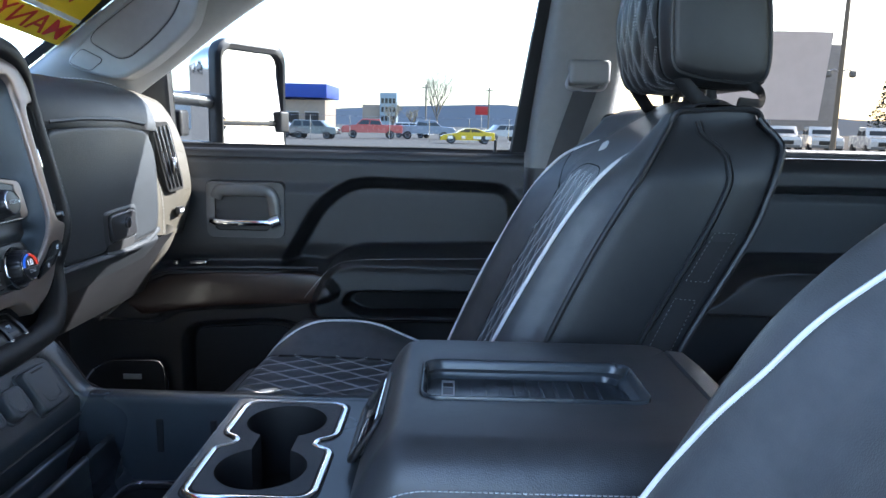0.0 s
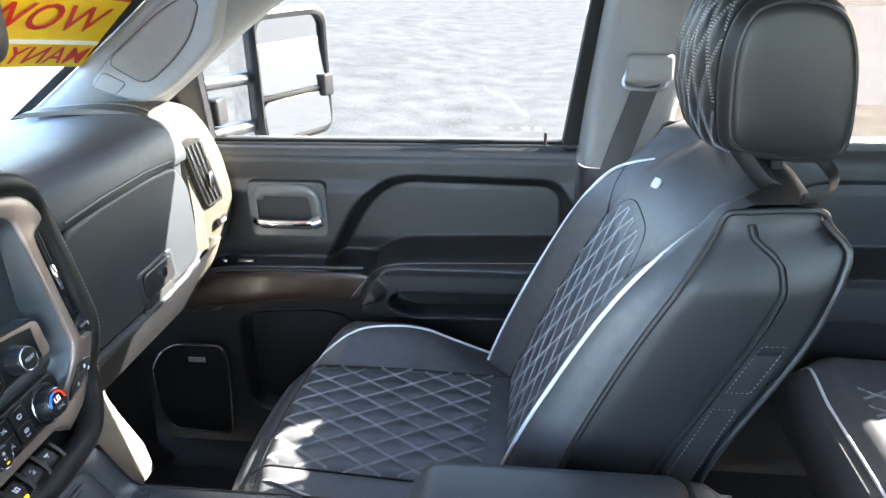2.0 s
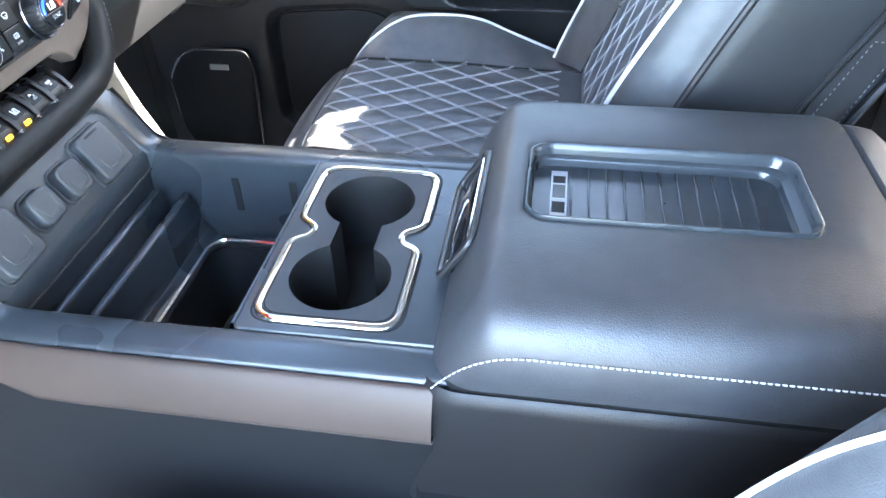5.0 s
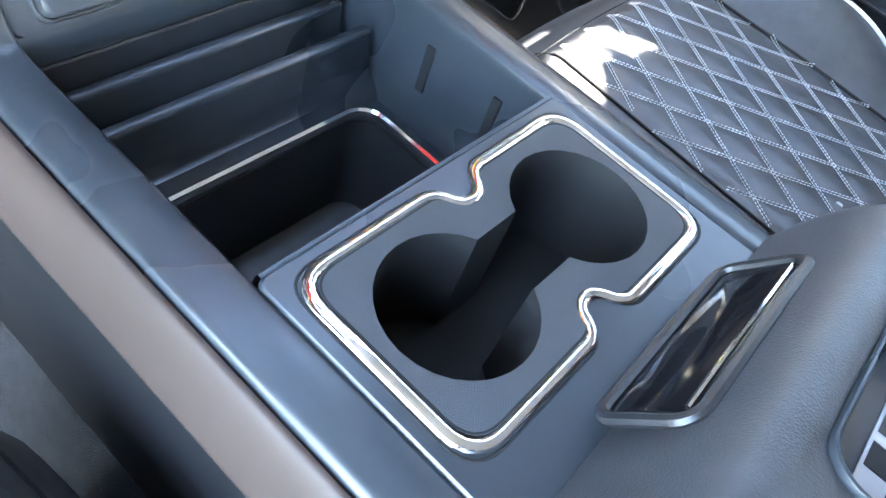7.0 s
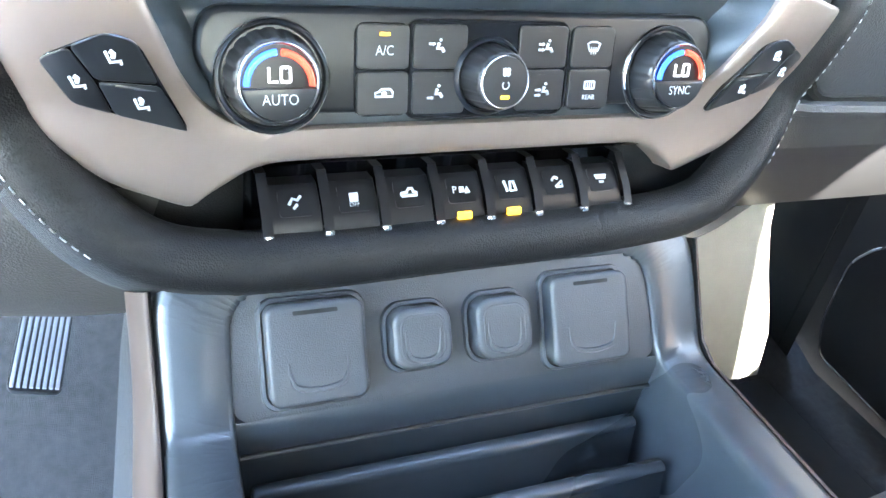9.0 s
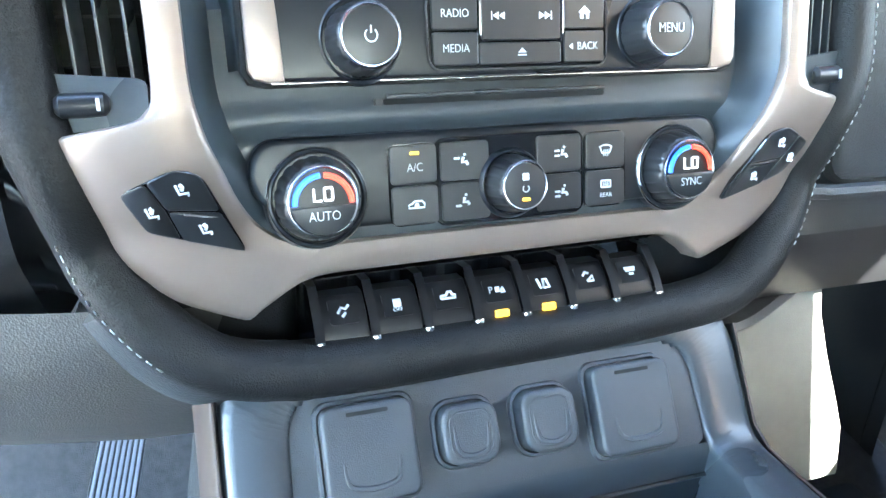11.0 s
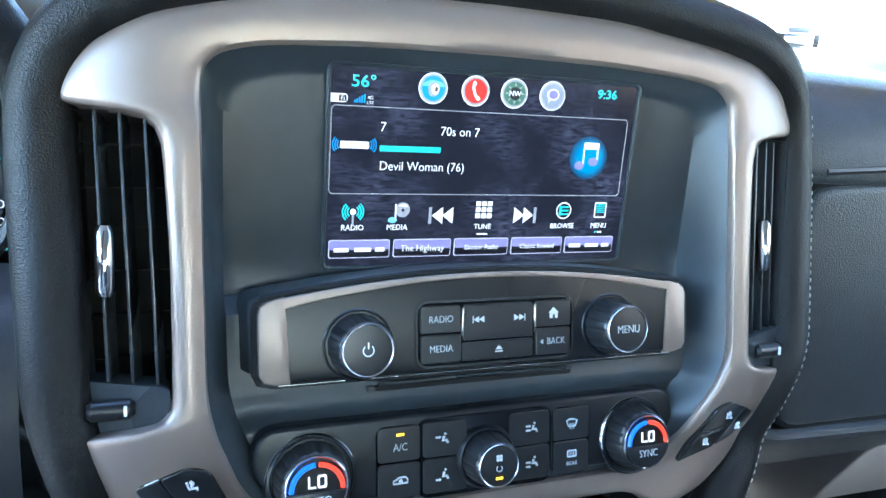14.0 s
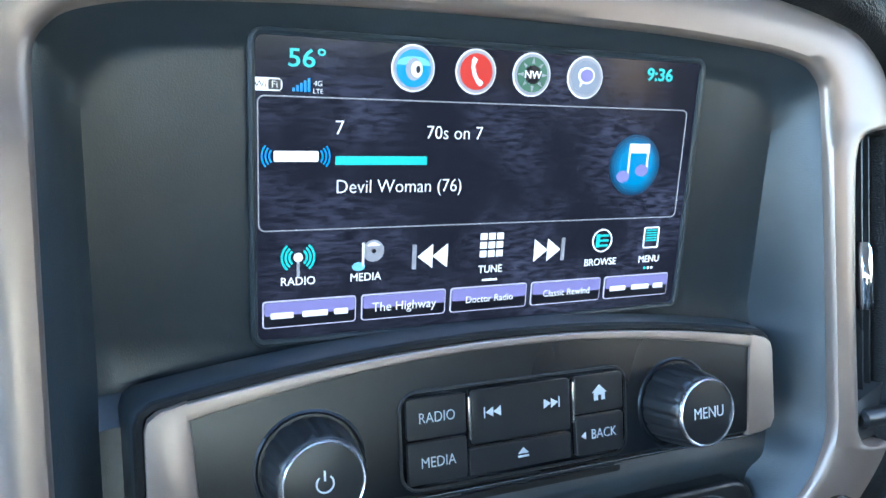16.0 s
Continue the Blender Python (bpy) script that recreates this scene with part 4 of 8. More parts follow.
part("passenger_side", loft([[q for q in smooth_line(dash_section(y, l, b), 5)] for y, l, b in ((.10, .02, .06), (.20, .012, .02), (.235, .004, 0), (.40, 0, 0), (.56, -.002, .002), (.590, -.003, .003), (.600, -.004, .007), (.615, -.010, .06), (.64, -.03, .12))], closed=False), M_DASH, dash, "dark grey grained passenger side")
gb = [(p.x, p.y) for p in soften([(.238, 1.398, 0), (.334, 1.4035, 0), (.455, 1.4035, 0), (.545, 1.396, 0), (.577, 1.352, 0), (.581, 1.262, 0), (.573, 1.224, 0), (.471, 1.219, 0), (.3795, 1.219, 0), (.252, 1.219, 0), (.245, 1.324, 0)], .022)]
GM = Matrix(((0, 0, 1, 0), (1, 0, 0, 0), (0, 1, 0, 0), (0, 0, 0, 1)))
glovebox = part("glovebox_door", prism(gb[::-1], -.02, .0030, GM, .007, 3), M_DASH, dash, "closed dark glovebox door")
part("glovebox_gap", tube([Vector((-.004, y, z)) for y, z in gb], .0042, 6, closed=True, up=(1, 0, 0)), M_VOID, dash)
part("gap_lip", tube([Vector((.0005, y, z + .0085)) for y, z in ((.25, 1.400), (.334, 1.4045), (.455, 1.4045), (.535, 1.398))], .0030, 8, up=(1, 0, 0)), M_DARK, dash)
LT = [(p.x, p.y) for p in soften([(.388, 1.272, 0), (.472, 1.274, 0), (.477, 1.233, 0), (.392, 1.231, 0)], .009)]
latch_pad = part("latch", prism(LT[::-1], -.01, .0085, GM, .003, 3), M_DARK, glovebox, "glovebox latch with key cylinder")
part("latch_bed", loft([[Vector((x, .432 + (y - .432) * k, 1.252 + (z - 1.252) * k)) for y, z in LT] for x, k in ((.0032, 1.34), (.0050, 1.22), (.0052, 1.10), (.0034, 1.04))]), M_DASH, glovebox)
part("key_cylinder", lathe([(.0085, 0), (.0085, .003), (.006, .0035), (.0002, .0035)], Matrix.Translation((.0085, .441, 1.256)) @ pose(0, 0, 0, 0, 90, 0), 20), M_STEEL, latch_pad)
part("key_slot", box((.0124, .441, 1.256), (.001, .0015, .008)), M_VOID, latch_pad)
part("pull_recess", prism([(p.x, p.y) for p in soften([(.384, 1.2295, 0), (.474, 1.2310, 0), (.468, 1.2135, 0), (.378, 1.2175, 0)], .004)][::-1], -.01, .0052, GM, .001), M_VOID, glovebox)
part("pull_lip", tube([Vector((.0045, .376, 1.2165)), Vector((.0075, .40, 1.2135)), Vector((.0075, .45, 1.2115)), Vector((.0045, .472, 1.2120))], .0028, 8, up=(1, 0, 0)), M_DASH, glovebox)
part("dash_lip", tube([Vector((-.02, .19, 1.2125)), Vector((.001, .255, 1.2125)), Vector((.004, .40, 1.211)), Vector((.002, .52, 1.213)), Vector((-.01, .60, 1.222))], .0055, 8), M_DASH, dash)
M_KNEE = mat("knee_plastic", (0.050, 0.048, 0.046), 0.45, var=0.1, bump=0.3, bump_scale=900, cells=True)
# pale end piece with the outer vent
ep = smooth_line([(-.26, .565, 1.476), (-.15, .585, 1.479), (-.075, .592, 1.470), (-.030, .596, 1.446), (-.012, .599, 1.405), (-.008, .600, 1.34), (-.008, .598, 1.27), (-.020, .590, 1.212)], 6)
eq = smooth_line([(-.26, .72, 1.462), (-.15, .735, 1.466), (-.07, .742, 1.455), (-.038, .745, 1.425), (-.018, .748, 1.38), (-.008, .75, 1.34), (-.002, .75, 1.275), (-.020, .742, 1.195)], 6)
er = [p + Vector((-.06, .05, -.01)) for p in eq]
em = smooth_line([(-.26, .585, 1.476), (-.15, .612, 1.480), (-.088, .628, 1.468), (-.056, .634, 1.440), (-.044, .637, 1.40), (-.036, .646, 1.34), (-.027, .656, 1.27), (-.026, .655, 1.203)], 6)
end = part("end_panel", loft([[p + Vector((-.02, -.004, -.008)) for p in ep], ep, [a.lerp(b, .5) + Vector((.003, 0, .001)) for a, b in zip(ep, em)], em, [p + Vector((.002, .004, 0)) for p in em], [a.lerp(b, .5) + Vector((.004, 0, .002)) for a, b in zip(em, eq)], eq, er], closed=False), M_CREAM, dash, "pale beige dashboard end panel", smooth=60)
vs, fcs = [], []
stitches([p + Vector((.0026, .007, .002)) for p in em], .004, .002, .0009, .0006, (0.7, -.7, 0), vs, fcs)
pydata("stitching", vs, fcs, M_THREAD, end)
vm = lambda a, b, out: Vector((-.0235 - .0080 * b + .0085 * a, .6780 - .0140 * b + .0195 * a, 1.3445 + .0625 * b + .0035 * a)) + Vector((.93, -.33, .15)) * (out + .0085)
vo = [vm(x, y, .0008) for x, y in rrect(2, 2, .3, 4)]
ventb = part("outer_vent", loft([[p + Vector((-.02, 0, 0)) for p in vo], vo, [p.lerp(vm(0, 0, .0008), .06) + Vector((.001, 0, 0)) for p in vo]], caps=True), M_VOID, end, "black outer air vent")
for k in range(4):
    part("slat", tube([vm(-.66 + .44 * k, -.9, .003), vm(-.66 + .44 * k, 0, .004), vm(-.66 + .44 * k, .9, .003)], .0012, 6), M_STEEL, ventb)
part("thumb_tab", lathe([(.002, -.014), (.004, -.011), (.004, .011), (.002, .014)], Matrix.Translation(vm(.2, -.25, .007)), 12), M_STEEL, ventb)
part("wheel_plate", prism(rrect(.03, .014, .003, cx=.704, cy=1.245), 0, .006, GM @ Matrix.Translation((0, 0, -.010)), .001), M_DARK, end)
part("mark", box((-.0035, .704, 1.245), (.001, .016, .005)), M_PRINT, end)
lower = smooth_line([(-.020, .690, 1.215), (-.034, .676, 1.172), (-.070, .660, 1.118), (-.110, .650, 1.072), (-.145, .645, 1.040)], 8)
part("lower_sweep", tube(lower, .020, 10, flat=.5, up=(1, 0, 0), taper=lambda t: 1.0 - .8 * t), M_SWEEP, dash, "pale beige lower sweep")
part("knee_panel", loft([[Vector((x, y, z)) for x, z in ((-.012, 1.206), (-.045, 1.15), (-.075, 1.09), (-.14, 1.06), (-.30, 1.06))] for y in np.linspace(.20, .68, 8)], closed=False), M_DARK, dash)
# steel line put in for the highlight along the knee panel
part("knee_highlight", tube([(-.071, .33, 1.112), (-.066, .42, 1.119), (-.062, .46, 1.123)], .0012, 6), M_STEEL, dash)
# driver's side: hood, gauges and knee panel
# driver's half takes a darker plastic; its dimmer light is put into the colour
part("driver_side", loft([smooth_line([Vector((x - b, y, z + l)) for x, z in PROF], 5) for y, l, b in ((-.10, .02, .06), (-.22, .012, .045), (-.25, .02, .075), (-.42, .045, .07), (-.62, .02, .06), (-.76, -.03, .10))], closed=False), M_DARK, dash)
part("hood", tube(smooth_line([(-.075, -.222, 1.28), (-.070, -.222, 1.37), (-.050, -.245, 1.468), (-.03, -.34, 1.508), (-.03, -.45, 1.515), (-.03, -.56, 1.50), (-.03, -.62, 1.40)], 6), .014, 10, up=(1, 0, 0)), M_PAD, dash, "gauge hood")
part("column_panel", loft([smooth_line([Vector((x, y, z)) for x, z in ((-.05, 1.34), (-.015, 1.318), (.004, 1.28), (.006, 1.23), (-.01, 1.20), (-.06, 1.15), (-.15, 1.13))], 4) for y in (-.232, -.245, -.45, -.74)], closed=False), M_DARK, dash, "dark knee panel under the gauges")
part("knee_corner", loft([smooth_line([Vector((.030 - d, -.14 - s, 1.195)), Vector((.022 - d, -.155 - s, 1.15)), Vector((-.03 - d, -.165 - s, 1.08)), Vector((-.10 - d, -.17 - s, 1.05))], 5) for s, d in ((0, .0), (.03, .002), (.08, .012), (.16, .03), (.4, .06))], closed=False), M_KNEE, dash)
cluster = part("gauge_face", prism([(x - .432, y + 1.40) for x, y in rrect(.376, .135, .045, 6)], -.012, 0, GM @ Matrix.Translation((0, 0, -.062)), .002), mat("gauge_grey", (0.028, 0.03, 0.04), 0.35, var=0.1), dash, "dark gauge face with lit numerals")
part("gauge_rim", tube([Vector((-.056, x - .431, y + 1.40)) for x, y in rrect(.386, .143, .048, 6)], .004, 8, closed=True, up=(1, 0, 0)), M_DARK, cluster)
C_NUM = glow("gauge_white", (0.85, 0.9, 1.0), 0.8)
gc = Vector((-.0605, -.2865, 1.366))
for k, num in enumerate(("90", "100", "110", "120", "130", "140")):
    a = radians(51 - 15.2 * k)
    words(num, .0066, Matrix.Translation(gc + Vector((0, .036 * math.cos(a), .036 * math.sin(a)))) @ GM.to_4x4(), C_NUM, cluster, wide=1.25)
for k in range(17):
    a = radians(95 - 3.8 * k)
    part("tick", tube([gc + Vector((0, .0500 * math.cos(a), .0500 * math.sin(a))), gc + Vector((0, (.0465 if k % 4 else .0435) * math.cos(a), (.0465 if k % 4 else .0435) * math.sin(a)))], .0004 if k % 4 else .0007, 5, up=(1, 0, 0)), C_CYAN, cluster)
part("tick", tube([gc + Vector((0, .0365, -.0170)), gc + Vector((0, .0415, -.0215))], .0007, 5, up=(1, 0, 0)), C_CYAN, cluster)
part("needle", tube([gc + Vector((.001, .004, .003)), gc + Vector((.001, .022, .0165))], .0016, 6, taper=lambda t: 1 - .5 * t, up=(1, 0, 0)), glow("needle_red", (1.0, 0.08, 0.12), 0.8), cluster, "red needle")

# ---- steering wheel ----
wheel = thing("steering_wheel", "black leather steering wheel with thick rim", "steering wheel")
WM = Matrix.Translation((.205, -.470, 1.370)) @ pose(0, 0, 0, 0, 68, 0)
part("rim", tube([WM @ Vector((.185 * math.cos(a), .185 * math.sin(a), 0)) for a in np.linspace(0, 2 * math.pi, 64, endpoint=False)], .0155, 12, closed=True, up=WM.to_3x3() @ Vector((0, 0, 1))), M_LEATHER, wheel)
part("hub", lathe([(.085, -.02), (.082, .008), (.06, .018), (.0002, .022)], WM, 32), M_DARK, wheel)
for a in (0, math.pi, math.pi * .5):
    part("spoke", tube([WM @ Vector((.07 * math.sin(a), .07 * math.cos(a), 0)), WM @ Vector((.18 * math.sin(a), .18 * math.cos(a), 0))], .018, 8, flat=.4, up=WM.to_3x3() @ Vector((0, 0, 1))), M_DARK, wheel)
part("shift_lever", tube([(.13, -.300, 1.30), (.15, -.278, 1.348), (.175, -.220, 1.449), (.190, -.183, 1.513), (.193, -.176, 1.526)], .0165, 12, taper=lambda t: .75 + .3 * t), M_DARK, wheel, "black column shift lever")
part("column", lathe([(.05, -.22), (.055, -.02)], WM, 24), M_DARK, wheel)

# ---- centre console ----
console = thing("centre_console", "satin black floor console with cup holders and storage bin", "console")


P_O, P_V, P_N = Vector((.060, 0, 1.1475)), Vector((-.545, 0, .838)), Vector((.838, 0, .545))
FOLD = P_O - P_V * .0555


def fold_path(step=.002, reach=.43):
    """The console's top line in x and z: level along the rails, then bent up beside the sockets."""
    pts = {0: (FOLD.x, FOLD.z, radians(-28))}
    for sg in (1, -1):
        x, z = FOLD.x, FOLD.z
        for k in range(1, int(reach / step) + 1):
            ang = radians(-57) * (1 - smooth01((sg * k * step + .016) / .032))
            x, z = x + sg * step * math.cos(ang), z + sg * step * math.sin(ang)
            pts[sg * k] = (x, z, ang)
    return pts


FOLDED = fold_path()


def cs(q, y, n=0.0):
    """A place on the folded console top: q along it from the fold, y across, n above it."""
    x, z, ang = FOLDED[max(-210, min(210, round(q / .002)))]
    return Vector((x - math.sin(ang) * n, y, z + math.cos(ang) * n))


M_FLANK = mat("flank_black", (0.007, 0.007, 0.008), 0.6, var=0.2, spec=0.25)
in_loop = dense([(p.x, p.y) for p in soften([(.404, -.1190, 0), (.02, -.1195, 0), (-.062, -.1165, 0), (-.062, .1115, 0), (.02, .1170, 0), (.404, .1190, 0)], .020, 6, closed=False)], 6)[:-6]
out_loop = dense([(p.x, p.y) for p in soften([(.404, -.1500, 0), (.02, -.1500, 0), (-.084, -.1490, 0), (-.084, .1490, 0), (.02, .1500, 0), (.404, .1500, 0)], .034, 6, closed=False)], 6)[:-6]
rings = []
for k, n in ((-.004, -.030), (0, -.0070), (0, -.0012), (.03, .0006), (.10, .0016), (.45, .0018), (.55, .0010), (.80, .0002), (.93, -.0012), (1.0, -.0045), (1.03, -.0100), (1.05, -.0240)):
    rings.append([cs(i[0] + (o[0] - i[0]) * k, i[1] + (o[1] - i[1]) * k, n) for i, o in zip(in_loop, out_loop)])
part("top_frame", loft(rings, closed=False), M_SATIN, console, "satin black top frame with rails", smooth=50)
QS = [.346, .27, .20, .13, .07, .04, .02, .008, -.006, -.020, -.036, -.052, -.066]
for sg in (1, -1):
    def side(q, out, down):
        k = .55 + .45 * smooth01((q + .030) / .080)
        return cs(q, sg * (.150 + out * k), -down * k)
    part("strip_groove", loft([[side(q, -.001, .006), side(q, .0012, .009), side(q, .002, .005)] for q in QS], closed=False), M_VOID, console)
    part("side_strip", loft([smooth_line([side(q, .0015, .0040), side(q, .0050, .0050), side(q, .0110, .0140), side(q, .0170, .0285), side(q, .0205, .0420), side(q, .0185, .0450)], 4) for q in QS], closed=False), M_STRIP, console, "satin bronze side strip")
    part("strip_welt", tube([side(q, .0160, .0475) for q in QS], .0018, 6), M_STRIP, console)
    part("side_panel", loft([[side(q, .0175, .0450), side(q, .0100, .0480), side(q, .0080, .12), Vector((cs(q, 0).x + .005, sg * .160, .80)), Vector((cs(q, 0).x + .005, sg * .170, .645))] for q in QS] + [[Vector((x, sg * .165, 1.05)), Vector((x, sg * .162, 1.04)), Vector((x, sg * .158, .98)), Vector((x, sg * .160, .80)), Vector((x, sg * .170, .645))] for x in (-.05, -.2)], closed=False), M_FLANK, console, "matt black lower side panel")
for sg in (1, -1):
    part("lower_body", loft([[Vector((x, sg * .158, 1.04)), Vector((x, sg * .160, .80)), Vector((x, sg * .170, .645))] for x in (.42, .60, .80)], closed=False), M_FLANK, console)


def pm(y, v, n=0.0):
    p = P_O + P_V * v + P_N * n + Vector((0, y, 0))
    return Matrix(((0, P_V.x, P_N.x, p.x), (1, P_V.y, P_N.y, p.y), (0, P_V.z, P_N.z, p.z), (0, 0, 0, 1)))


panel = part("socket_panel", prism([(p.x, p.y) for p in soften([(-.1185, .0085, 0), (.1135, .0085, 0), (.1190, -.0575, 0), (-.1220, -.0575, 0)], .019)][::-1], -.02, -.0035, pm(0, 0, 0), .001), M_SOCKET, console, "panel with four capped sockets")
for a, b, lo, hi, big in ((-.1028, -.0562, -.0490, -.0008, 1), (-.0430, -.0128, -.0395, -.0090, 0), (.0010, .0318, -.0405, -.0085, 0), (.0452, .0930, -.0505, -.0020, 1)):
    yc, vc = (a + b) / 2, (lo + hi) / 2
    part("socket_rim", loft([[pm(yc, vc, n) @ Vector((x * k, y * k, 0)) for x, y in rrect(b - a, hi - lo, .007 if big else .009, 6)] for k, n in ((1.13 if big else 1.20, -.0037), (1.10 if big else 1.16, -.0015), (1.04 if big else 1.07, -.0010), (1.02, -.0036))]), M_SOCKET, panel)
    cap = part("socket_cap", prism(rrect(b - a, hi - lo, .006 if big else .0085, 6), -.005, .0080 if big else .0100, pm(yc, vc, 0), .0030, 4), M_SOCKET, panel, "black hinged socket cap")
    top = .0081 if big else .0101
    kx, ky, off = (.30, .15, -.20) if big else (.30, .26, -.10)
    part("thumb_groove", tube(smooth_line([pm(yc, vc + off * (hi - lo), top - .0004) @ Vector((x * (b - a) * kx, y * (hi - lo) * ky, 0)) for x, y in ((-1, .9), (-.95, -.1), (-.75, -.75), (0, -1), (.75, -.75), (.95, -.1), (1, .9))], 4), .0017, 6, up=P_N, taper=lambda t: .35 + .65 * math.sin(math.pi * t)), M_SOCKET, cap)
    if not big:
        part("cap_edge", tube([pm(yc, vc, top - .0003) @ Vector((x, y, 0)) for x, y in rrect((b - a) * .74, (hi - lo) * .74, .006, 5)], .0006, 6, closed=True, up=P_N), M_SOCKET, cap)
    if big:
        part("hinge", prism(rrect(.021, .0020, .0006), -.001, .0004, pm(yc, hi - .0045, .0080)), M_VOID, cap)
# tray in front of the bin
for sg in (1, -1):
    part("tray_wall", loft([[Vector((x, sg * y, z)) for y, z in ((.1192, 1.0975), (.1185, 1.080), (.1172, 1.05), (.1165, .99))] for x in (.075, .12, .2, .30)], closed=False), M_SATIN, console)
part("tray_front", loft([[Vector((x, y, z)) for x, z in ((.0880, 1.1010), (.0905, 1.0965), (.0895, 1.0800), (.0860, 1.0660), (.0880, .985))] for y in (-.1185, 0, .1185)], closed=False), M_SATIN, console)
part("tray_step", tube([(.0905, -.117, 1.0800), (.0905, .117, 1.0800)], .0014, 6), M_DARK, console)
part("tray_floor", ring_fill([Vector((x, y, .9985)) for x, y in ((.06, -.124), (.31, -.124), (.31, .124), (.06, .124))], [Vector((x + .2205, y, .9985)) for x, y in rrect(.144, .202, .022, 6)]), M_SATIN, console)
for x0, zt in ((.0955, 1.061), (.1275, 1.058)):
    q = smooth_line([(x0 - .0050, 0, .99), (x0 - .0046, 0, zt - .012), (x0 - .0040, 0, zt - .0020), (x0 - .0015, 0, zt), (x0 + .0030, 0, zt - .0006), (x0 + .0050, 0, zt - .0036), (x0 + .0058, 0, zt - .012), (x0 + .0110, 0, 1.025), (x0 + .0135, 0, .99)], 3)
    part("divider", loft([[Vector((x0 + (p.x - x0) * k, y, .99 + (p.z - .99) * m)) for p in q] for y, k, m in ((-.1130, .35, .945), (-.1125, .75, .98), (-.1105, 1, 1), (0, 1, 1), (.1080, 1, 1), (.1100, .75, .98), (.1105, .35, .945))], closed=True, caps=True), M_SATIN, console, "raised tray divider fin", smooth=50)
part("tray_ramp", loft([[Vector((x, y, z)) for x, z in ((.1285, 1.0190), (.1330, 1.0178), (.1400, 1.0110), (.1455, 1.0030), (.1462, .9970))] for y in (-.1205, 0, .1205)], closed=False), M_SATIN, console, "sloping step between divider and bin")
M_BINBLACK = mat("bin_plastic", (0.020, 0.0208, 0.0216), 0.45, var=0.15, bump=0.2, bump_scale=1300)
bin_loop = rrect(.146, .204, .022, 6)
part("bin", loft([[Vector((.2205 + x * s, y * s, z)) for x, y in bin_loop] for s, z in ((1.0, 1.000), (.955, .999), (.94, .990), (.93, .94), (.92, .915), (.89, .909), (.02, .908))]), M_BINBLACK, console, "deep black storage bin")
# added paler floor sheet: the light on the bin floor is in its colour
part("bin_floor_sheet", prism([(x * .86 + .2205, y * .88) for x, y in bin_loop], .909, .9125, None, .001), mat("bin_floor_grey", (0.075, 0.076, 0.078), 0.6, var=0.2, bump=0.2, bump_scale=900), console, "added grey sheet with the bin floor's light in its colour")
part("bin_lip", tube([Vector((.2205 + x * .945, y * .955, 1.0005)) for x, y in bin_loop], .0032, 8, closed=True), M_RUBBER, console, "black inner lip")
part("bin_ring", tube([Vector((.2205 + x, y, 1.0015)) for x, y in bin_loop], .0036, 8, closed=True), M_CHROME, console, "chrome bin ring")
for x in (.181, .2435):
    part("side_slot", box((x, .1172, 1.054), (.0075, .0040, .040), .001), M_VOID, console)
for x in (.155, .235, .30):
    part("screw", lathe([(.0014, 0), (.0014, .0006), (.0002, .0008)], Matrix.Translation((x, .1188, 1.0905)) @ pose(0, 0, 0, 90, 0, 0), 10), M_STEEL, console)

# cup holder
CX, CR, CHN = .3435, .0415, .019


def cup_outline():
    pts = []
    b = math.asin(CHN / CR)
    for sgn in (1, -1):
        for i in range(25):
            a = (b - math.pi / 2 + (2 * math.pi - 2 * b) * i / 24) if sgn > 0 else (math.pi / 2 + b + (2 * math.pi - 2 * b) * i / 24)
            pts.append((CX + CR * math.cos(a), sgn * .0535 + CR * math.sin(a)))
    return pts


cup = part("cup_holder", ring_fill([Vector((x + .3635, y, 1.1015)) for x, y in rrect(.171, .2366, .005)], [Vector((x, y, 1.1015)) for x, y in cup_outline()]), M_SATIN, console, "double cup holder with chrome surround")
co = cup_outline()
def cup_ring(s, z):
    return [Vector((CX + (x - CX) * s, math.copysign(.0535, y) + (y - math.copysign(.0535, y)) * s, z)) for x, y in co]


bm = loft([cup_ring(s, z) for s, z in ((1.0, 1.1036), (.985, 1.1015), (.975, 1.09), (.965, 1.05), (.955, 1.024))])
bm.faces.new([bm.verts.new(p) for p in cup_ring(.957, 1.0245)])
part("cup_well", bm, M_RUBBER, cup, "deep black twin wells")
part("block_edge", loft([[Vector((x * (1 + k / .0855) + .3635, y * (1 + k / .1183), 1.1015 - d)) for x, y in rrect(.171, .2366, .005)] for k, d in ((0, 0), (.0010, .0008), (.0016, .0030), (.0016, .02))]), M_SATIN, cup)
rim_path = soften([(.288, .107, 0), (.400, .107, 0), (.400, .020, 0), (.383, .010, 0), (.383, -.004, 0), (.400, -.012, 0), (.400, -.107, 0), (.288, -.107, 0), (.288, -.012, 0), (.304, -.003, 0), (.304, .011, 0), (.288, .021, 0)], .019, 6)
inl = [Vector((.344 + (p.x - .344) * .945, p.y * .968, 1.1034)) for p in rim_path]
part("textured_inlay", ring_fill(inl, [Vector((x, y, 1.1034)) for x, y in co]), mat("textured_rubber", (0.034, 0.039, 0.045), 0.45, var=0.15, bump=0.6, bump_scale=2200, cells=True), cup, "fine textured black inlay")
part("chrome_surround", tube([Vector((p.x, p.y, 1.1024)) for p in rim_path], .0036, 10, closed=True, flat=.55), M_CHROME, cup, "chrome surround")
part("ring_groove", tube([Vector((.344 + (p.x - .344) * .93, p.y * .962, 1.1024)) for p in rim_path], .0012, 6, closed=True), M_VOID, cup)
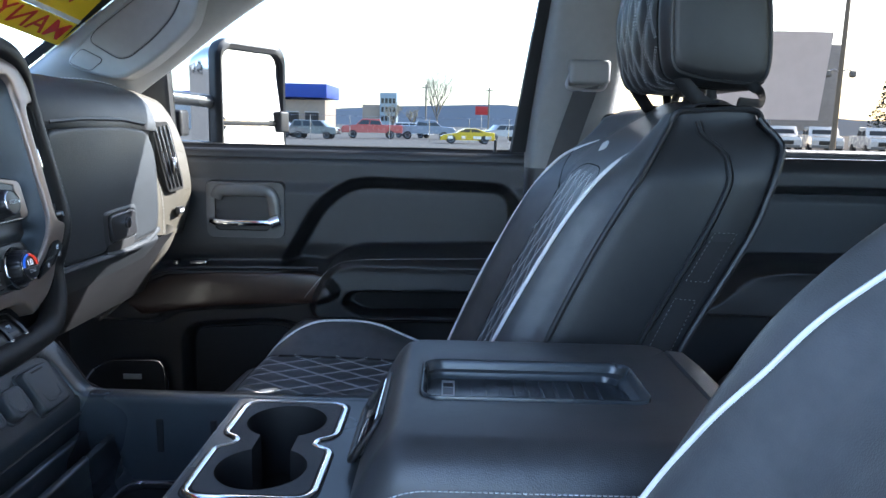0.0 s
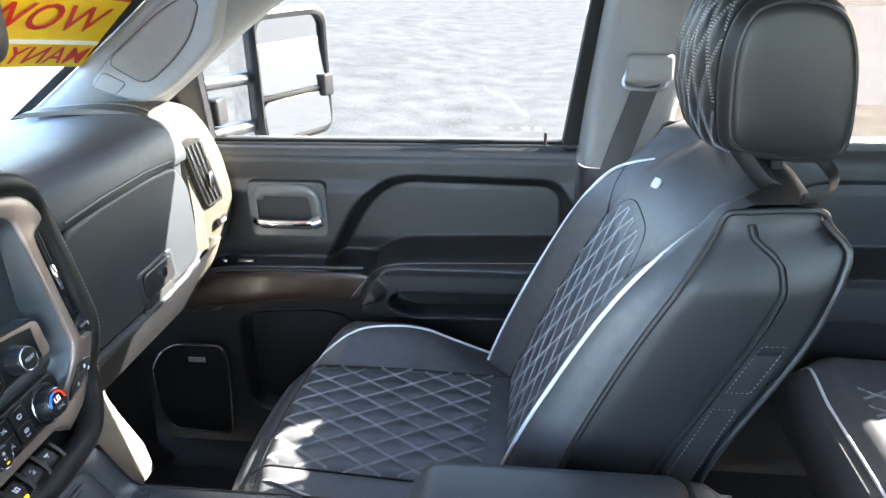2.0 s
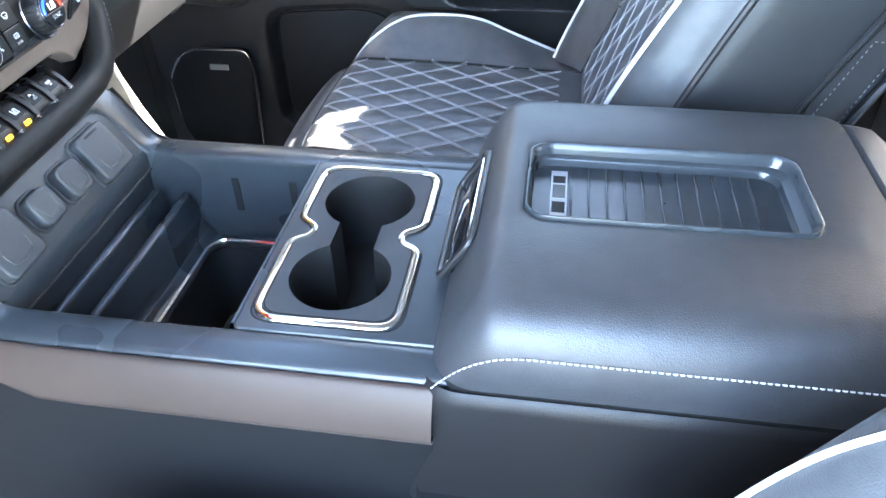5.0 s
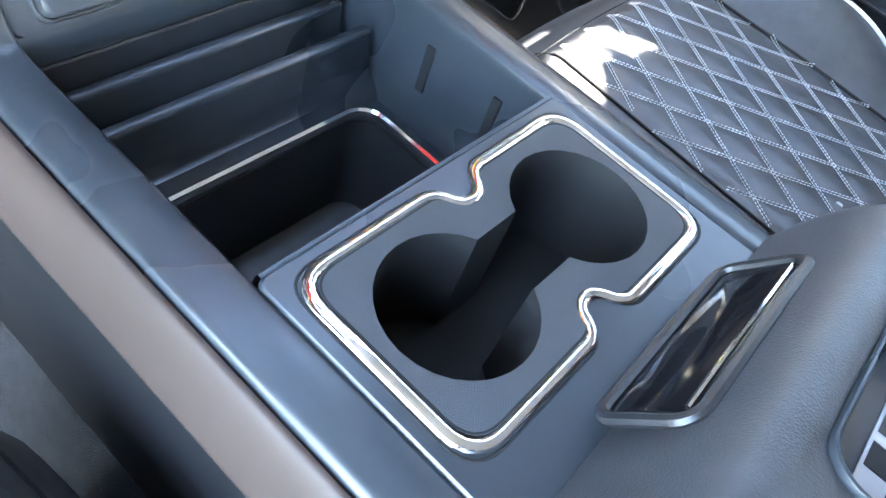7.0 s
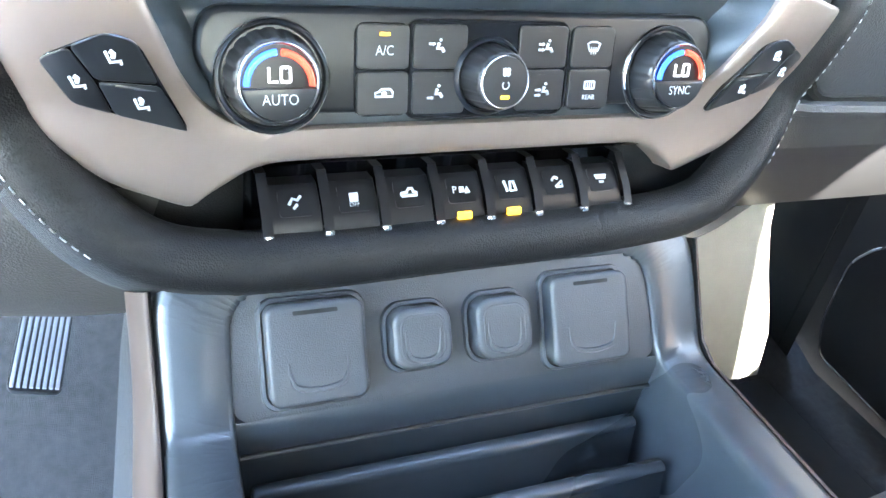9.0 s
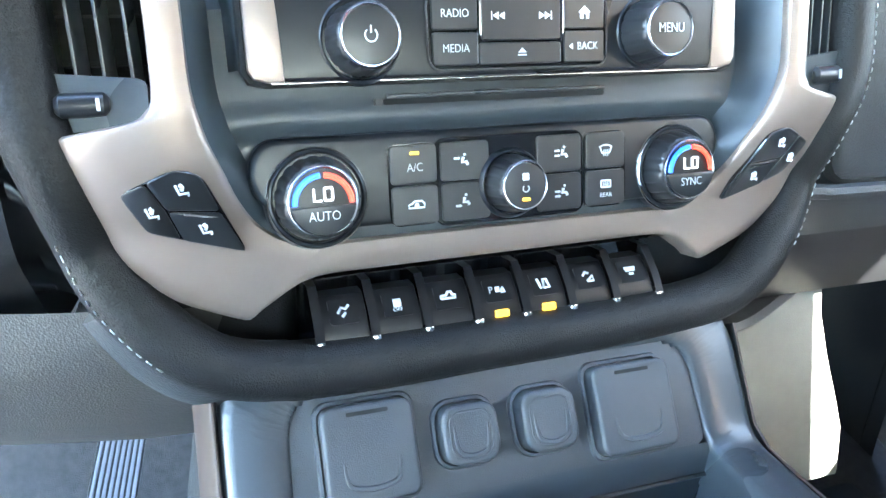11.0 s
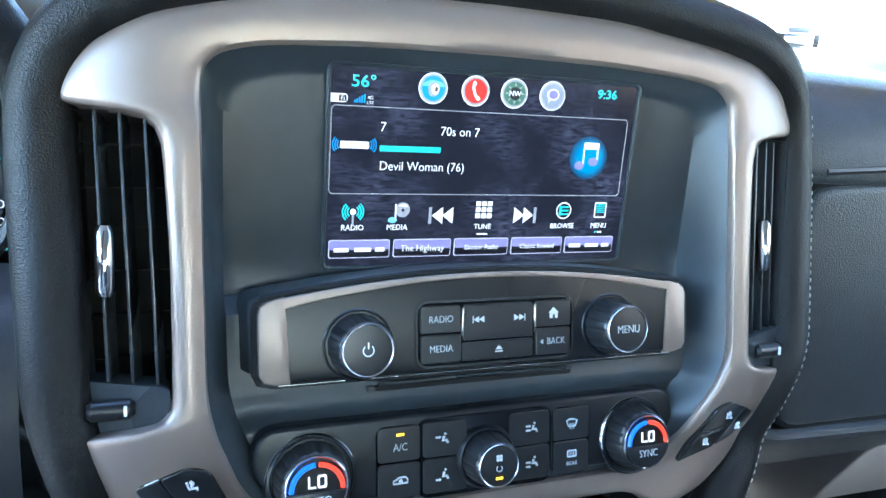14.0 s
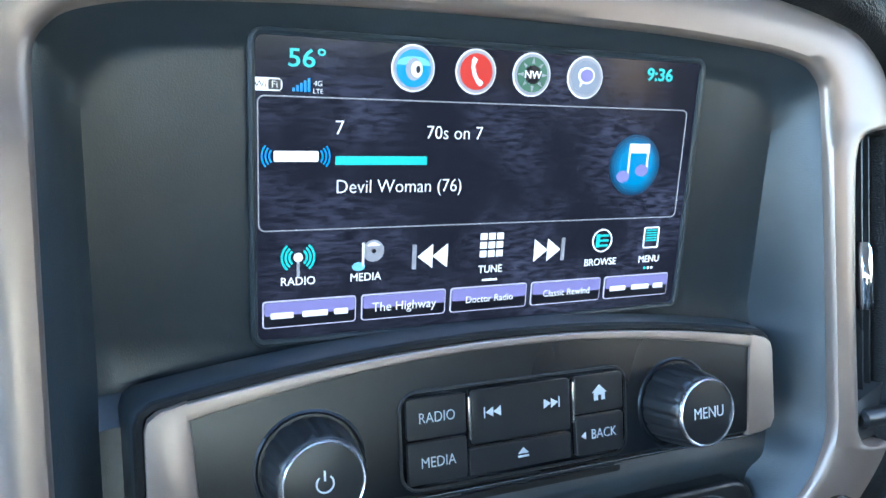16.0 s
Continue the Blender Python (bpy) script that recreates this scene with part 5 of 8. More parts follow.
part("ring_gap", tube([Vector((.344 + (p.x - .344) * 1.075, p.y * 1.041, 1.1012)) for p in rim_path], .0010, 6, closed=True), M_VOID, cup)
for sg in (1, -1):
    part("grip", lathe([(.0002, -.012), (.010, -.010), (.013, 0), (.010, .010), (.0002, .012)], Matrix.Translation((CX + .036 * sg, sg * .030 + .02, 1.06)), 16), M_RUBBER, cup)
part("front_face", loft([smooth_line([Vector((.2775, y, 1.1015)), Vector((.2735, y, 1.099)), Vector((.268, y, 1.07)), Vector((.262, y, 1.02)), Vector((.262, y, .98))], 3) for y in (-.1165, 0, .1165)], closed=False), M_SATIN, cup)

# armrest lid
LX0, LX1 = .432, .752
M_LABEL = mat("label_film", (0.34, 0.34, 0.34), 0.4, var=0.1)
W_X0, W_X1, W_Y = .487, .699, .0515


def lid_ring(s, z, n=48):
    """A rounded rectangle round the lid, grown by s: a slanted nose, a steep rear edge."""
    out = []
    for x, y in rrect(LX1 - LX0 + 2 * s, .322 + 2 * s, max(.02, .034 + s), 10):
        x += max(0, z - 1.106) * .42 * smooth01((-.06 - x) / .06) + .65 * s * smooth01((-.06 - x) / .06) - .93 * s * smooth01((x - .06) / .06)
        out.append(Vector(((LX0 + LX1) / 2 + x, y, z)))
    return out


well = [(x + (W_X0 + W_X1) / 2, y + .003) for x, y in rrect(W_X1 - W_X0, 2 * W_Y + .006, .018, 10)]
top_ring = lid_ring(-.034, 1.1735)
lid = part("armrest_lid", loft([lid_ring(-.006, 1.102), lid_ring(0, 1.106), lid_ring(.003, 1.122), lid_ring(.001, 1.142), lid_ring(-.006, 1.157), lid_ring(-.012, 1.1635), lid_ring(-.018, 1.168), lid_ring(-.026, 1.1718), top_ring] + [[p.lerp(Vector((q[0], q[1], 1.1738)), t) for p, q in zip(top_ring, well)] for t in (.5, .9)] + [[Vector((q[0], q[1], 1.1722)) for q in well], [Vector((q[0], q[1], 1.160)) for q in well]]), mat("lid_leather", (0.036, 0.037, 0.040), 0.40, bump=0.22, bump_scale=900, cells=True, var=0.25, spec=0.5), console, "black leather armrest lid")


def well_ring(sx, sy, z, dx=0.0):
    return [Vector(((a - .593) * sx + .593 + dx, (b - .003) * sy + .003, z)) for a, b in well]


part("well", loft([well_ring(.998, .996, 1.158), well_ring(.998, .996, 1.1735), well_ring(.993, .985, 1.1752), well_ring(.984, .965, 1.1755), well_ring(.972, .94, 1.1742), well_ring(.962, .92, 1.170), well_ring(.952, .90, 1.166, -.001), well_ring(.92, .84, 1.1640, -.003), well_ring(.912, .83, 1.1630, -.004), well_ring(.905, .82, 1.1572, -.005), well_ring(.88, .80, 1.1570, -.006), well_ring(.02, .02, 1.1570)]), M_SATIN, lid, "ribbed phone tray with a raised rim")
for k in range(11):
    part("rib", box((.522 + .0140 * k, .003, 1.1585), (.0018, .082, .003), .0006), M_SATIN, lid)
st = part("sticker", box((.5125, .003, 1.1578), (.013, .070, .0008)), M_LABEL, lid, "white and black warning sticker")
for k, (y, w) in enumerate(((.025, .010), (.008, .018), (-.014, .014))):
    part("sticker_mark", box((.5125, y, 1.1584), (.010, w, .0004)), M_VOID if k != 1 else M_DARK, st)
vs, fcs = [], []
stitches([Vector((LX0 + .004 + (LX1 - LX0 - .004) * t, -.1630, 1.106 + .037 * (1 - (1 - min(t / .22, 1)) ** 2.5))) for t in np.linspace(0, 1, 60)], .0038, .0018, .0008, .0006, (0, -1, .2), vs, fcs)
pydata("stitching", vs, fcs, M_THREAD, lid)
vs, fcs = [], []
stitches([Vector((LX0 + (LX1 - LX0) * t, .1655, 1.1315)) for t in np.linspace(.05, 1, 30)], .0045, .0022, .001, .0007, (0, 1, .2), vs, fcs)
pydata("stitching", vs, fcs, M_THREAD, lid)
part("rear_cap", loft([[Vector((x, y, z)) for y, z in [(-.160, 1.09), (-.163, 1.13), (-.148, zt - .012), (-.12, zt), (.12, zt), (.148, zt - .012), (.163, 1.13), (.160, 1.09)]] for x, zt in ((.7548, 1.150), (.7552, 1.166), (.758, 1.1705), (.775, 1.169), (.795, 1.154), (.808, 1.128), (.812, 1.09))], closed=False), M_LEATHER, console, "rear console cap")
def body_ring(grow, z, fwd=0.0):
    """The storage body under the lid; its nose leans forward as it goes down."""
    return [p + Vector((-fwd * smooth01((.55 - p.x) / .12), 0, 0)) for p in lid_ring(grow, z)]


part("lid_gap", loft([lid_ring(-.006, 1.085), lid_ring(-.006, 1.1035)]), M_VOID, console)
part("bin_body", loft([body_ring(-.004, .66, .10), body_ring(-.003, .95, .06), body_ring(-.001, 1.05, .030), body_ring(.0010, 1.085, .016), body_ring(.0010, 1.094, .012), body_ring(-.0030, 1.0985, .010)]), mat("body_vinyl", (0.010, 0.0092, 0.0098), 0.5, spec=0.35, var=0.2, bump=0.15, bump_scale=1100, cells=True), console, "dark console storage body")
# latch at the lid's nose
LMX = Matrix(((0, .546, -.838, .4385), (1, 0, 0, .010), (0, .838, .546, 1.131), (0, 0, 0, 1))) 
latch = part("latch_rim", tube([LMX @ Vector((x, y, .001)) for x, y in rrect(.132, .050, .010)], .0033, 8, closed=True, up=LMX.to_3x3() @ Vector((0, 0, 1))), M_DARK, lid, "dark satin latch surround")
part("latch_handle", prism(rrect(.122, .040, .006), -.006, .0012, LMX, .001), M_GLOSS, latch, "gloss black latch")
part("latch_edge", tube([LMX @ Vector((x, .0175, .002)) for x in (-.058, 0, .058)], .0012, 6), M_CHROME, latch)


# ---- seats ----
def shoulder(a, s):
    """How far the backrest's shoulders fall away."""
    return .012 * smooth01((abs(a) - .40) / .60) * smooth01((s - .55) / .45)


def seat_back_front(a, s):
    """Front surface of the backrest: a across from -1 to 1, s up from 0 to 1; x, y offset, z."""
    hw = .262 - .03 * s - .022 * smooth01((s - .80) / .20)
    bolster = smooth01((abs(a) - .50) / .36) * (1 - smooth01((abs(a) - .90) / .10)) * (1 - smooth01((s - .70) / .30))
    roll = smooth01((abs(a) - .86) / .14)
    x = .545 + .228 * s - .012 * math.sin(math.pi * s) - .045 * bolster + .020 * roll * (1 - .3 * s)
    z = .985 + .462 * s - .012 * bolster - shoulder(a, s)
    x += .075 * max(0.0, (s - .72) / .28) ** 2.2 * (1 - smooth01((abs(a) - .62) / .34))
    return x, hw * a, z


def seat_cushion_top(a, s, inboard=-1):
    """Top surface of the cushion: a across, s from the front edge backwards."""
    hw = .268 - .02 * (1 - s) ** 2
    bolster = smooth01((abs(a) - .52) / .30)
    hump = smooth01(s / .22) * (1 - smooth01((s - .45) / .50))
    x = .135 + .42 * s + .022 * a * a * (1 - s)
    z = .992 - .012 * s - .03 * (1 - smooth01(s / .12)) + bolster * ((.014 if a * inboard > 0 else .062) * hump - .012)
    z -= .05 * smooth01((abs(a) - .90) / .10)
    return x, hw * a, z


def diamond(p, q, size_p, size_q):
    """Height of a quilted pillow pattern, 0 on the seams."""
    e, f = p / size_p + q / size_q, p / size_p - q / size_q
    d = min(abs(e - round(e)), abs(f - round(f)))
    return min(1.0, max(0.0, d - .05) / .25)


def quilt_lines(p0, p1, q0, q1, size_p, size_q, n=40):
    """Both families of seams within a rectangle."""
    out = []
    for sgn in (1, -1):
        lo = min(p / size_p + sgn * q / size_q for p in (p0, p1) for q in (q0, q1))
        hi = max(p / size_p + sgn * q / size_q for p in (p0, p1) for q in (q0, q1))
        for k in range(math.ceil(lo), math.floor(hi) + 1):
            line = []
            for i in range(n + 1):
                p = p0 + (p1 - p0) * i / n
                q = sgn * (k - p / size_p) * size_q
                if q0 <= q <= q1:
                    line.append((p, q))
            if len(line) > 1:
                out.append(line)
    return out


def build_seat(name, yc, label, dx=0.0):
    seat = thing(name, label, "car seat", group="front seats")
    Y = Vector((dx, yc, 0))

    def top(a, s, h=0.0):
        x, y, z = seat_cushion_top(a, s, -1 if yc > 0 else 1)
        return Vector((x - (.05 if yc < 0 else 0), y, z + h)) + Y

    def front(a, s, h=0.0):
        x, y, z = seat_back_front(a, s)
        return Vector((x - h * .88, y, z + h * .47)) + Y

    QA, QS0, QS1 = .56, .09, .90
    BA, BS0, BS1 = (.54 if yc > 0 else .36), .02, .81

    def arch(a):
        """Where the quilted centre of the backrest ends."""
        return BS1 - .11 * (abs(a) / BA) ** 4

    # cushion
    grid = []
    NU, NV = 90, 90
    for i in range(NU + 1):
        row = []
        for j in range(NV + 1):
            a, s = -1 + 2 * j / NV, i / NU
            h = 0.0
            if abs(a) < QA and QS0 < s < QS1:
                edge = min((QA - abs(a)) / .05, (s - QS0) / .04, (QS1 - s) / .04, 1)
                h = .0030 * diamond(.42 * s, .268 * a, .078, .052) * edge
            h -= .003 * (1 - smooth01(abs(abs(a) - QA) / .03)) * (QS0 < s < QS1)
            row.append(top(a, s, h))
        grid.append(row)
    bm = loft(grid, closed=False)
    nose = [[p for p in grid[0]], [p + Vector((-.018, 0, -.018)) for p in grid[0]], [p + Vector((-.026, 0, -.055)) for p in grid[0]], [Vector((p.x + .0, p.y, .87)) for p in grid[0]], [Vector((p.x + .04, p.y, .80)) for p in grid[0]]]
    loft(nose, closed=False, bm=bm)
    for j in (0, NV):
        e = [grid[i][j] for i in range(NU + 1)]
        loft([e, [p + Vector((0, (.012 if j else -.012), -.03)) for p in e], [Vector((p.x, p.y + (.010 if j else -.010), .88)) for p in e], [Vector((p.x, p.y - (.01 if j else -.01), .80)) for p in e]], closed=False, bm=bm)
    bmesh.ops.remove_doubles(bm, verts=bm.verts, dist=.0002)
    bmesh.ops.recalc_face_normals(bm, faces=bm.faces)
    cushion = part("seat_cushion", bm, M_LEATHER, seat, "black leather cushion with quilted centre", smooth=60)
    vs, fcs = [], []
    for line in quilt_lines(.42 * QS0, .42 * QS1, -.268 * QA, .268 * QA, .078, .052):
        for off in (-.0021, .0021):
            stitches([top((q + off) / .268, p / .42, .0014) for p, q in line], .0036, .0017, .00072, .0004, (0, 0, 1), vs, fcs)
    pydata("stitching", vs, fcs, M_THREAD, cushion, "pale double stitching")
    for sg in (1, -1):
        pipe = smooth_line([top(sg * .66, .055, -.002), top(sg * .70, .14, .002), top(sg * .78, .26, .002), top(sg * .84, .40, .002), top(sg * .86, .55, .002), top(sg * .88, .70, .002), top(sg * .90, .86, .002), top(sg * .93, .97, .001)], 8)
        part("piping", tube(pipe, .0023, 7), M_WHITE, cushion, "white piping")
        part("seam", tube([top(sg * QA, s, -.001) for s in np.linspace(.03, .97, 40)], .0016, 6), M_VOID, cushion)
        part("edge_piping", tube([top(sg * .97, s, -.004) for s in np.linspace(.06, .97, 40)], .0035, 7), M_LEATHER_FLAT, cushion)
    part("seam", tube([top(a, .07, -.001) for a in np.linspace(-.9, .9, 40)], .0016, 6), M_VOID, cushion)
    # backrest
    grid = []
    for i in range(NU + 1):
        row = []
        for j in range(NV + 1):
            a, s = -1 + 2 * j / NV, i / NU
            h = 0.0
            if abs(a) < BA and BS0 < s < arch(a):
                edge = min((BA - abs(a)) / .05, (arch(a) - s) / .04, 1)
                h = .0034 * diamond(.51 * s, .24 * a, .082, .050) * edge
            h -= .003 * (1 - smooth01(abs(abs(a) - BA) / .03)) * (s < BS1)
            row.append(front(a, s, h))
        grid.append(row)
    bm = loft(grid, closed=False)

    def rear(a, s):
        hw = .252 - .022 * s - .022 * smooth01((s - .80) / .20)
        return Vector((.742 + .148 * s + .045 * smooth01((s - .3) / .45) + .02 * (1 - a * a) * (1 - s) - .045 * smooth01((s - .88) / .12), hw * a, .93 + .535 * s - .010 * smooth01((s - .9) / .1) - shoulder(a, s))) + Y

    back = [[rear(-1 + 2 * j / NV, i / NU) for j in range(NV + 1)] for i in range(NU + 1)]
    loft(back, closed=False, bm=bm)
    for j in (0, NV):
        a, b = [g[j] for g in grid], [g[j] for g in back]
        o = Vector((0, .005 if j else -.005, 0))
        loft([a, [p.lerp(q, .15) + o for p, q in zip(a, b)], [p.lerp(q, .5) + o * 1.5 for p, q in zip(a, b)], [p.lerp(q, .85) + o for p, q in zip(a, b)], b], closed=False, bm=bm)
    a, b = grid[-1], back[-1]
    loft([a, [p.lerp(q, .3) + Vector((0, 0, .010)) for p, q in zip(a, b)], [p.lerp(q, .7) + Vector((0, 0, .008)) for p, q in zip(a, b)], b], closed=False, bm=bm)
    bmesh.ops.remove_doubles(bm, verts=bm.verts, dist=.0002)
    bmesh.ops.recalc_face_normals(bm, faces=bm.faces)
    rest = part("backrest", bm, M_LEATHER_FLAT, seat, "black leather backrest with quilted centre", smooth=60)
    # forward-facing faces take the lighter leather; their stronger light is put into the colour
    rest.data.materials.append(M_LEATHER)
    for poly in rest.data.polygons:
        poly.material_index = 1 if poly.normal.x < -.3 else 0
    vs, fcs = [], []
    for line in quilt_lines(.51 * BS0, .51 * BS1, -.24 * BA, .24 * BA, .082, .050):
        for off in (-.0021, .0021):
            stitches([front((q + off) / .24, p / .51, .0014) for p, q in line if p / .51 < arch(q / .24)], .0036, .0017, .00072, .0004, (-.88, 0, .47), vs, fcs)
    pydata("stitching", vs, fcs, M_THREAD, rest, "pale double stitching")
    for sg in (1, -1):
        pipe = smooth_line([front(sg * a, s, .002 if s < .88 else -.002) for a, s in (((.82, -.02), (.88, .12), (.88, .36), (.905, .62), (.90, .77), (.86, .86), (.70, .905)) if yc > 0 else ((.82, -.02), (.88, .12), (.88, .43), (.82, .58), (.77, .67), (.74, .75), (.71, .84)))], 8)
        part("piping", tube(pipe, .0027 if yc > 0 else .0018, 7, up=(1, 0, 0)), M_WHITE, rest, "white piping")
        part("seam", tube([front(sg * BA, s, -.001) for s in np.linspace(0, arch(BA), 40)], .0016, 6, up=(1, 0, 0)), M_VOID, rest)
        part("seam", tube(smooth_line([front(sg * a, s, -.0006) for a, s in ((.54, .71), (.62, .765), (.72, .82), (.86, .885))], 6), .0013, 6, up=(1, 0, 0)), M_VOID, rest)
        e = [grid[int(i)][0 if sg < 0 else NV] for i in np.linspace(2, NU - 2, 40)]
        b = [back[int(i)][0 if sg < 0 else NV] for i in np.linspace(2, NU - 2, 40)]
        col = 0 if sg < 0 else NV
        part("welt", tube([p + Vector((.002, sg * .003, 0)) for p in e], .0040, 8, up=(1, 0, 0)), M_LEATHER_FLAT, rest, "black edge piping")
        tp, tq = grid[-1][col], back[-1][col]
        part("welt", tube(smooth_line([tp + Vector((-.004, sg * .003, -.012)), tp + Vector((.004, sg * .004, .003)), tp.lerp(tq, .3) + Vector((0, sg * .004, .003)), tp.lerp(tq, .7) + Vector((0, sg * .004, .002)), tq + Vector((0, sg * .004, -.002)), tq + Vector((.010, sg * .003, -.022))], 6), .0042, 8, up=(0, 1, 0)), M_LEATHER_FLAT, rest, "black edge piping")
        part("welt", tube([q + Vector((.002, sg * .003, 0)) for q in b], .0046, 8, up=(1, 0, 0)), M_LEATHER_FLAT, rest, "black edge piping")
        f2 = [.64 + .04 * smooth01(i / 22) - .40 * smooth01((i - 31) / 9) ** 1.5 for i in range(40)]
        lane = [p.lerp(q, f) + Vector((0, sg * .0078, 0)) for p, q, f in zip(e, b, f2)]
        part("side_seam", tube(lane, .0034, 7, up=(1, 0, 0)), M_LEATHER_FLAT, rest)
        part("seam", tube([p + Vector((.006, 0, 0)) for p in lane], .0012, 6, up=(1, 0, 0)), M_VOID, rest)
        zipped = list(zip(e, b, f2))
        part("rear_panel", loft([[p.lerp(q, f + .03 + (.93 - f - .03) * k / 4) + Vector((0, sg * (.0092 - .0042 * (k / 4) ** 2), 0)) for p, q, f in zipped[27:37]] for k in range(5)], closed=False), M_LEATHER_FLAT, rest, "smooth upper rear panel")
        part("side_pocket_band", loft([[p.lerp(q, f + .04 + (.93 - f - .04) * k / 4) + Vector((0, sg * (.0092 - .0042 * (k / 4) ** 2), 0)) for p, q, f in zipped[2:27]] for k in range(5)], closed=False), M_WEB, rest, "dull black fabric band")
        for i0, i1 in ((22, 27), (9, 20), (3, 8)):
            lo, hi = [], []
            for i in (i0, i1):
                p, q, f = zipped[i]
                lo.append(p.lerp(q, f + .06) + Vector((0, sg * .0098, 0)))
                hi.append(p.lerp(q, .90) + Vector((0, sg * .0068, 0)))
            vs2, fc2 = [], []
            stitches([lo[0], lo[1], hi[1], hi[0], lo[0]], .003, .003, .0007, .0005, (0, sg, 0), vs2, fc2)
            pydata("stitching", vs2, fc2, M_GREY, rest)
    part("seam", tube([front(a, arch(a) + .002, -.001) for a in np.linspace(-BA, BA, 40)], .0016, 6, up=(1, 0, 0)), M_VOID, rest)
    tagm = front(.23 if yc > 0 else -.23, .87, .0025)
    part("label_tag", prism(rrect(.032, .016, .006), -.002, .0012, Matrix.Translation(tagm) @ Matrix(((0, -.47, -.88, 0), (1, 0, 0, 0), (0, -.88, .47, 0), (0, 0, 0, 1))) @ pose(0, 0, 0, 0, 0, 12), .0005), M_WHITE, rest, "small pale metal maker's tag")
    # headrest on two posts
    HX, HZ = .865, 1.568
    panel = smooth_line([(x, 0, z) for x, z in ((.803, 1.503), (.797, 1.549), (.797, 1.604), (.808, 1.638), (.826, 1.650), (.852, 1.654), (.886, 1.648), (.907, 1.632), (.921, 1.596), (.928, 1.549), (.929, 1.500), (.916, 1.482), (.872, 1.482), (.822, 1.490))], 6, closed=True)
    run = [0.0]
    for p, q in zip(panel, panel[1:] + panel[:1]):
        run.append(run[-1] + (q - p).length)
    even, k = [], 0
    for i in range(84):
        d = run[-1] * i / 84
        while run[k + 1] < d:
            k += 1
        even.append(panel[k].lerp(panel[(k + 1) % len(panel)], (d - run[k]) / (run[k + 1] - run[k])))
    panel, NP = even, 84

    def hr(k, q, h=0.0):
        """A point of the headrest's skin: k round its outline, q across."""
        p = panel[k % NP]
        d = Vector((p.x - HX, 0, p.z - HZ))
        u = d.normalized()
        w = abs(q) / .138
        g = .010 * smooth01((1 - w) / .12) + max(0.0, -u.x) * .020 * smooth01((1 - w) / .7) + h
        return Vector((p.x + u.x * g + dx, yc + q, p.z + u.z * g))

    QK0, QK1, HQ = -5, 32, .113
    secs = []
    for i in range(61):
        q = -.138 + .276 * i / 60
        ring = []
        for k in range(NP):
            kk = k if k < 50 else k - NP
            h = 0.0
            if abs(q) < HQ and QK0 < kk < QK1:
                h = .0032 * diamond((kk - QK0) * .0062, q, .068, .038) * min(1, (HQ - abs(q)) / .008)
            h -= .0025 * (1 - smooth01(abs(abs(q) - HQ) / .006))
            ring.append(hr(k, q, h))
        secs.append(ring)
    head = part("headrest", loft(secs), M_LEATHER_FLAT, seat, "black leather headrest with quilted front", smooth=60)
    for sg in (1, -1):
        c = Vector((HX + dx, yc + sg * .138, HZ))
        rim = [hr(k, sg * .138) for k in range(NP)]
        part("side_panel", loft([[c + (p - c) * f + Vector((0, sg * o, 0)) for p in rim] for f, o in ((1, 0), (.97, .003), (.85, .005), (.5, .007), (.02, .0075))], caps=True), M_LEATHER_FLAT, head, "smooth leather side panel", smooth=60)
        part("welt", tube([p + Vector((0, sg * .001, 0)) for p in rim], .0034, 7, closed=True, up=(0, 1, 0)), M_LEATHER_FLAT, head)
        part("seam", tube([hr(k, sg * HQ, -.001) for k in range(NP)], .0014, 6, closed=True, up=(0, 1, 0)), M_VOID, head)
        part("post", tube([Vector((.875 + dx, yc + sg * .06, 1.50)), Vector((.86 + dx, yc + sg * .06, 1.43))], .006, 10), M_DARK, seat, "black headrest post")
        sk = smooth_line([(.812 + dx, yc + sg * .125, 1.492), (.828 + dx, yc + sg * .13, 1.472), (.846 + dx, yc + sg * .14, 1.452), (.862 + dx, yc + sg * .15, 1.445)], 5)
        part("cover_strap", tube(sk, .010, 8, flat=.25, up=(.4, 1, .3)), M_RUBBER, seat)
        sk = smooth_line([(.872 + dx, yc + sg * .105, 1.445), (.868 + dx, yc + sg * .11, 1.478), (.892 + dx, yc + sg * .125, 1.488), (.914 + dx, yc + sg * .15, 1.470), (.905 + dx, yc + sg * .18, 1.452), (.870 + dx, yc + sg * .20, 1.452)], 6)
        part("cover_loop", tube(sk, .007, 8, flat=.3, up=(0, 1, .2)), M_RUBBER, seat)
    vs, fcs = [], []

    def headfront(q, p):
        k = QK0 + p / .0062
        i = math.floor(k)
        return hr(i, q, .0008).lerp(hr(i + 1, q, .0008), k - i)

    for line in quilt_lines(0, (QK1 - QK0) * .0062, -HQ, HQ, .068, .038, 60):
        for off in (-.0021, .0021):
            stitches([headfront(q + off, p) for p, q in line], .0026, .0020, .00055, .0003, lambda w: (Vector((w.x - HX - dx, 0, w.z - HZ)).normalized()), vs, fcs)
    pydata("stitching", vs, fcs, M_THREAD, head, "pale double stitching")
    part("seat_base", box((.36, yc, .76), (.40, .44, .16), .02), M_DARK, seat)
    return seat


build_seat("passenger_seat", .470, "black quilted leather passenger seat with white piping")
build_seat("driver_seat", -.470, "black quilted leather driver seat with white piping", .04)

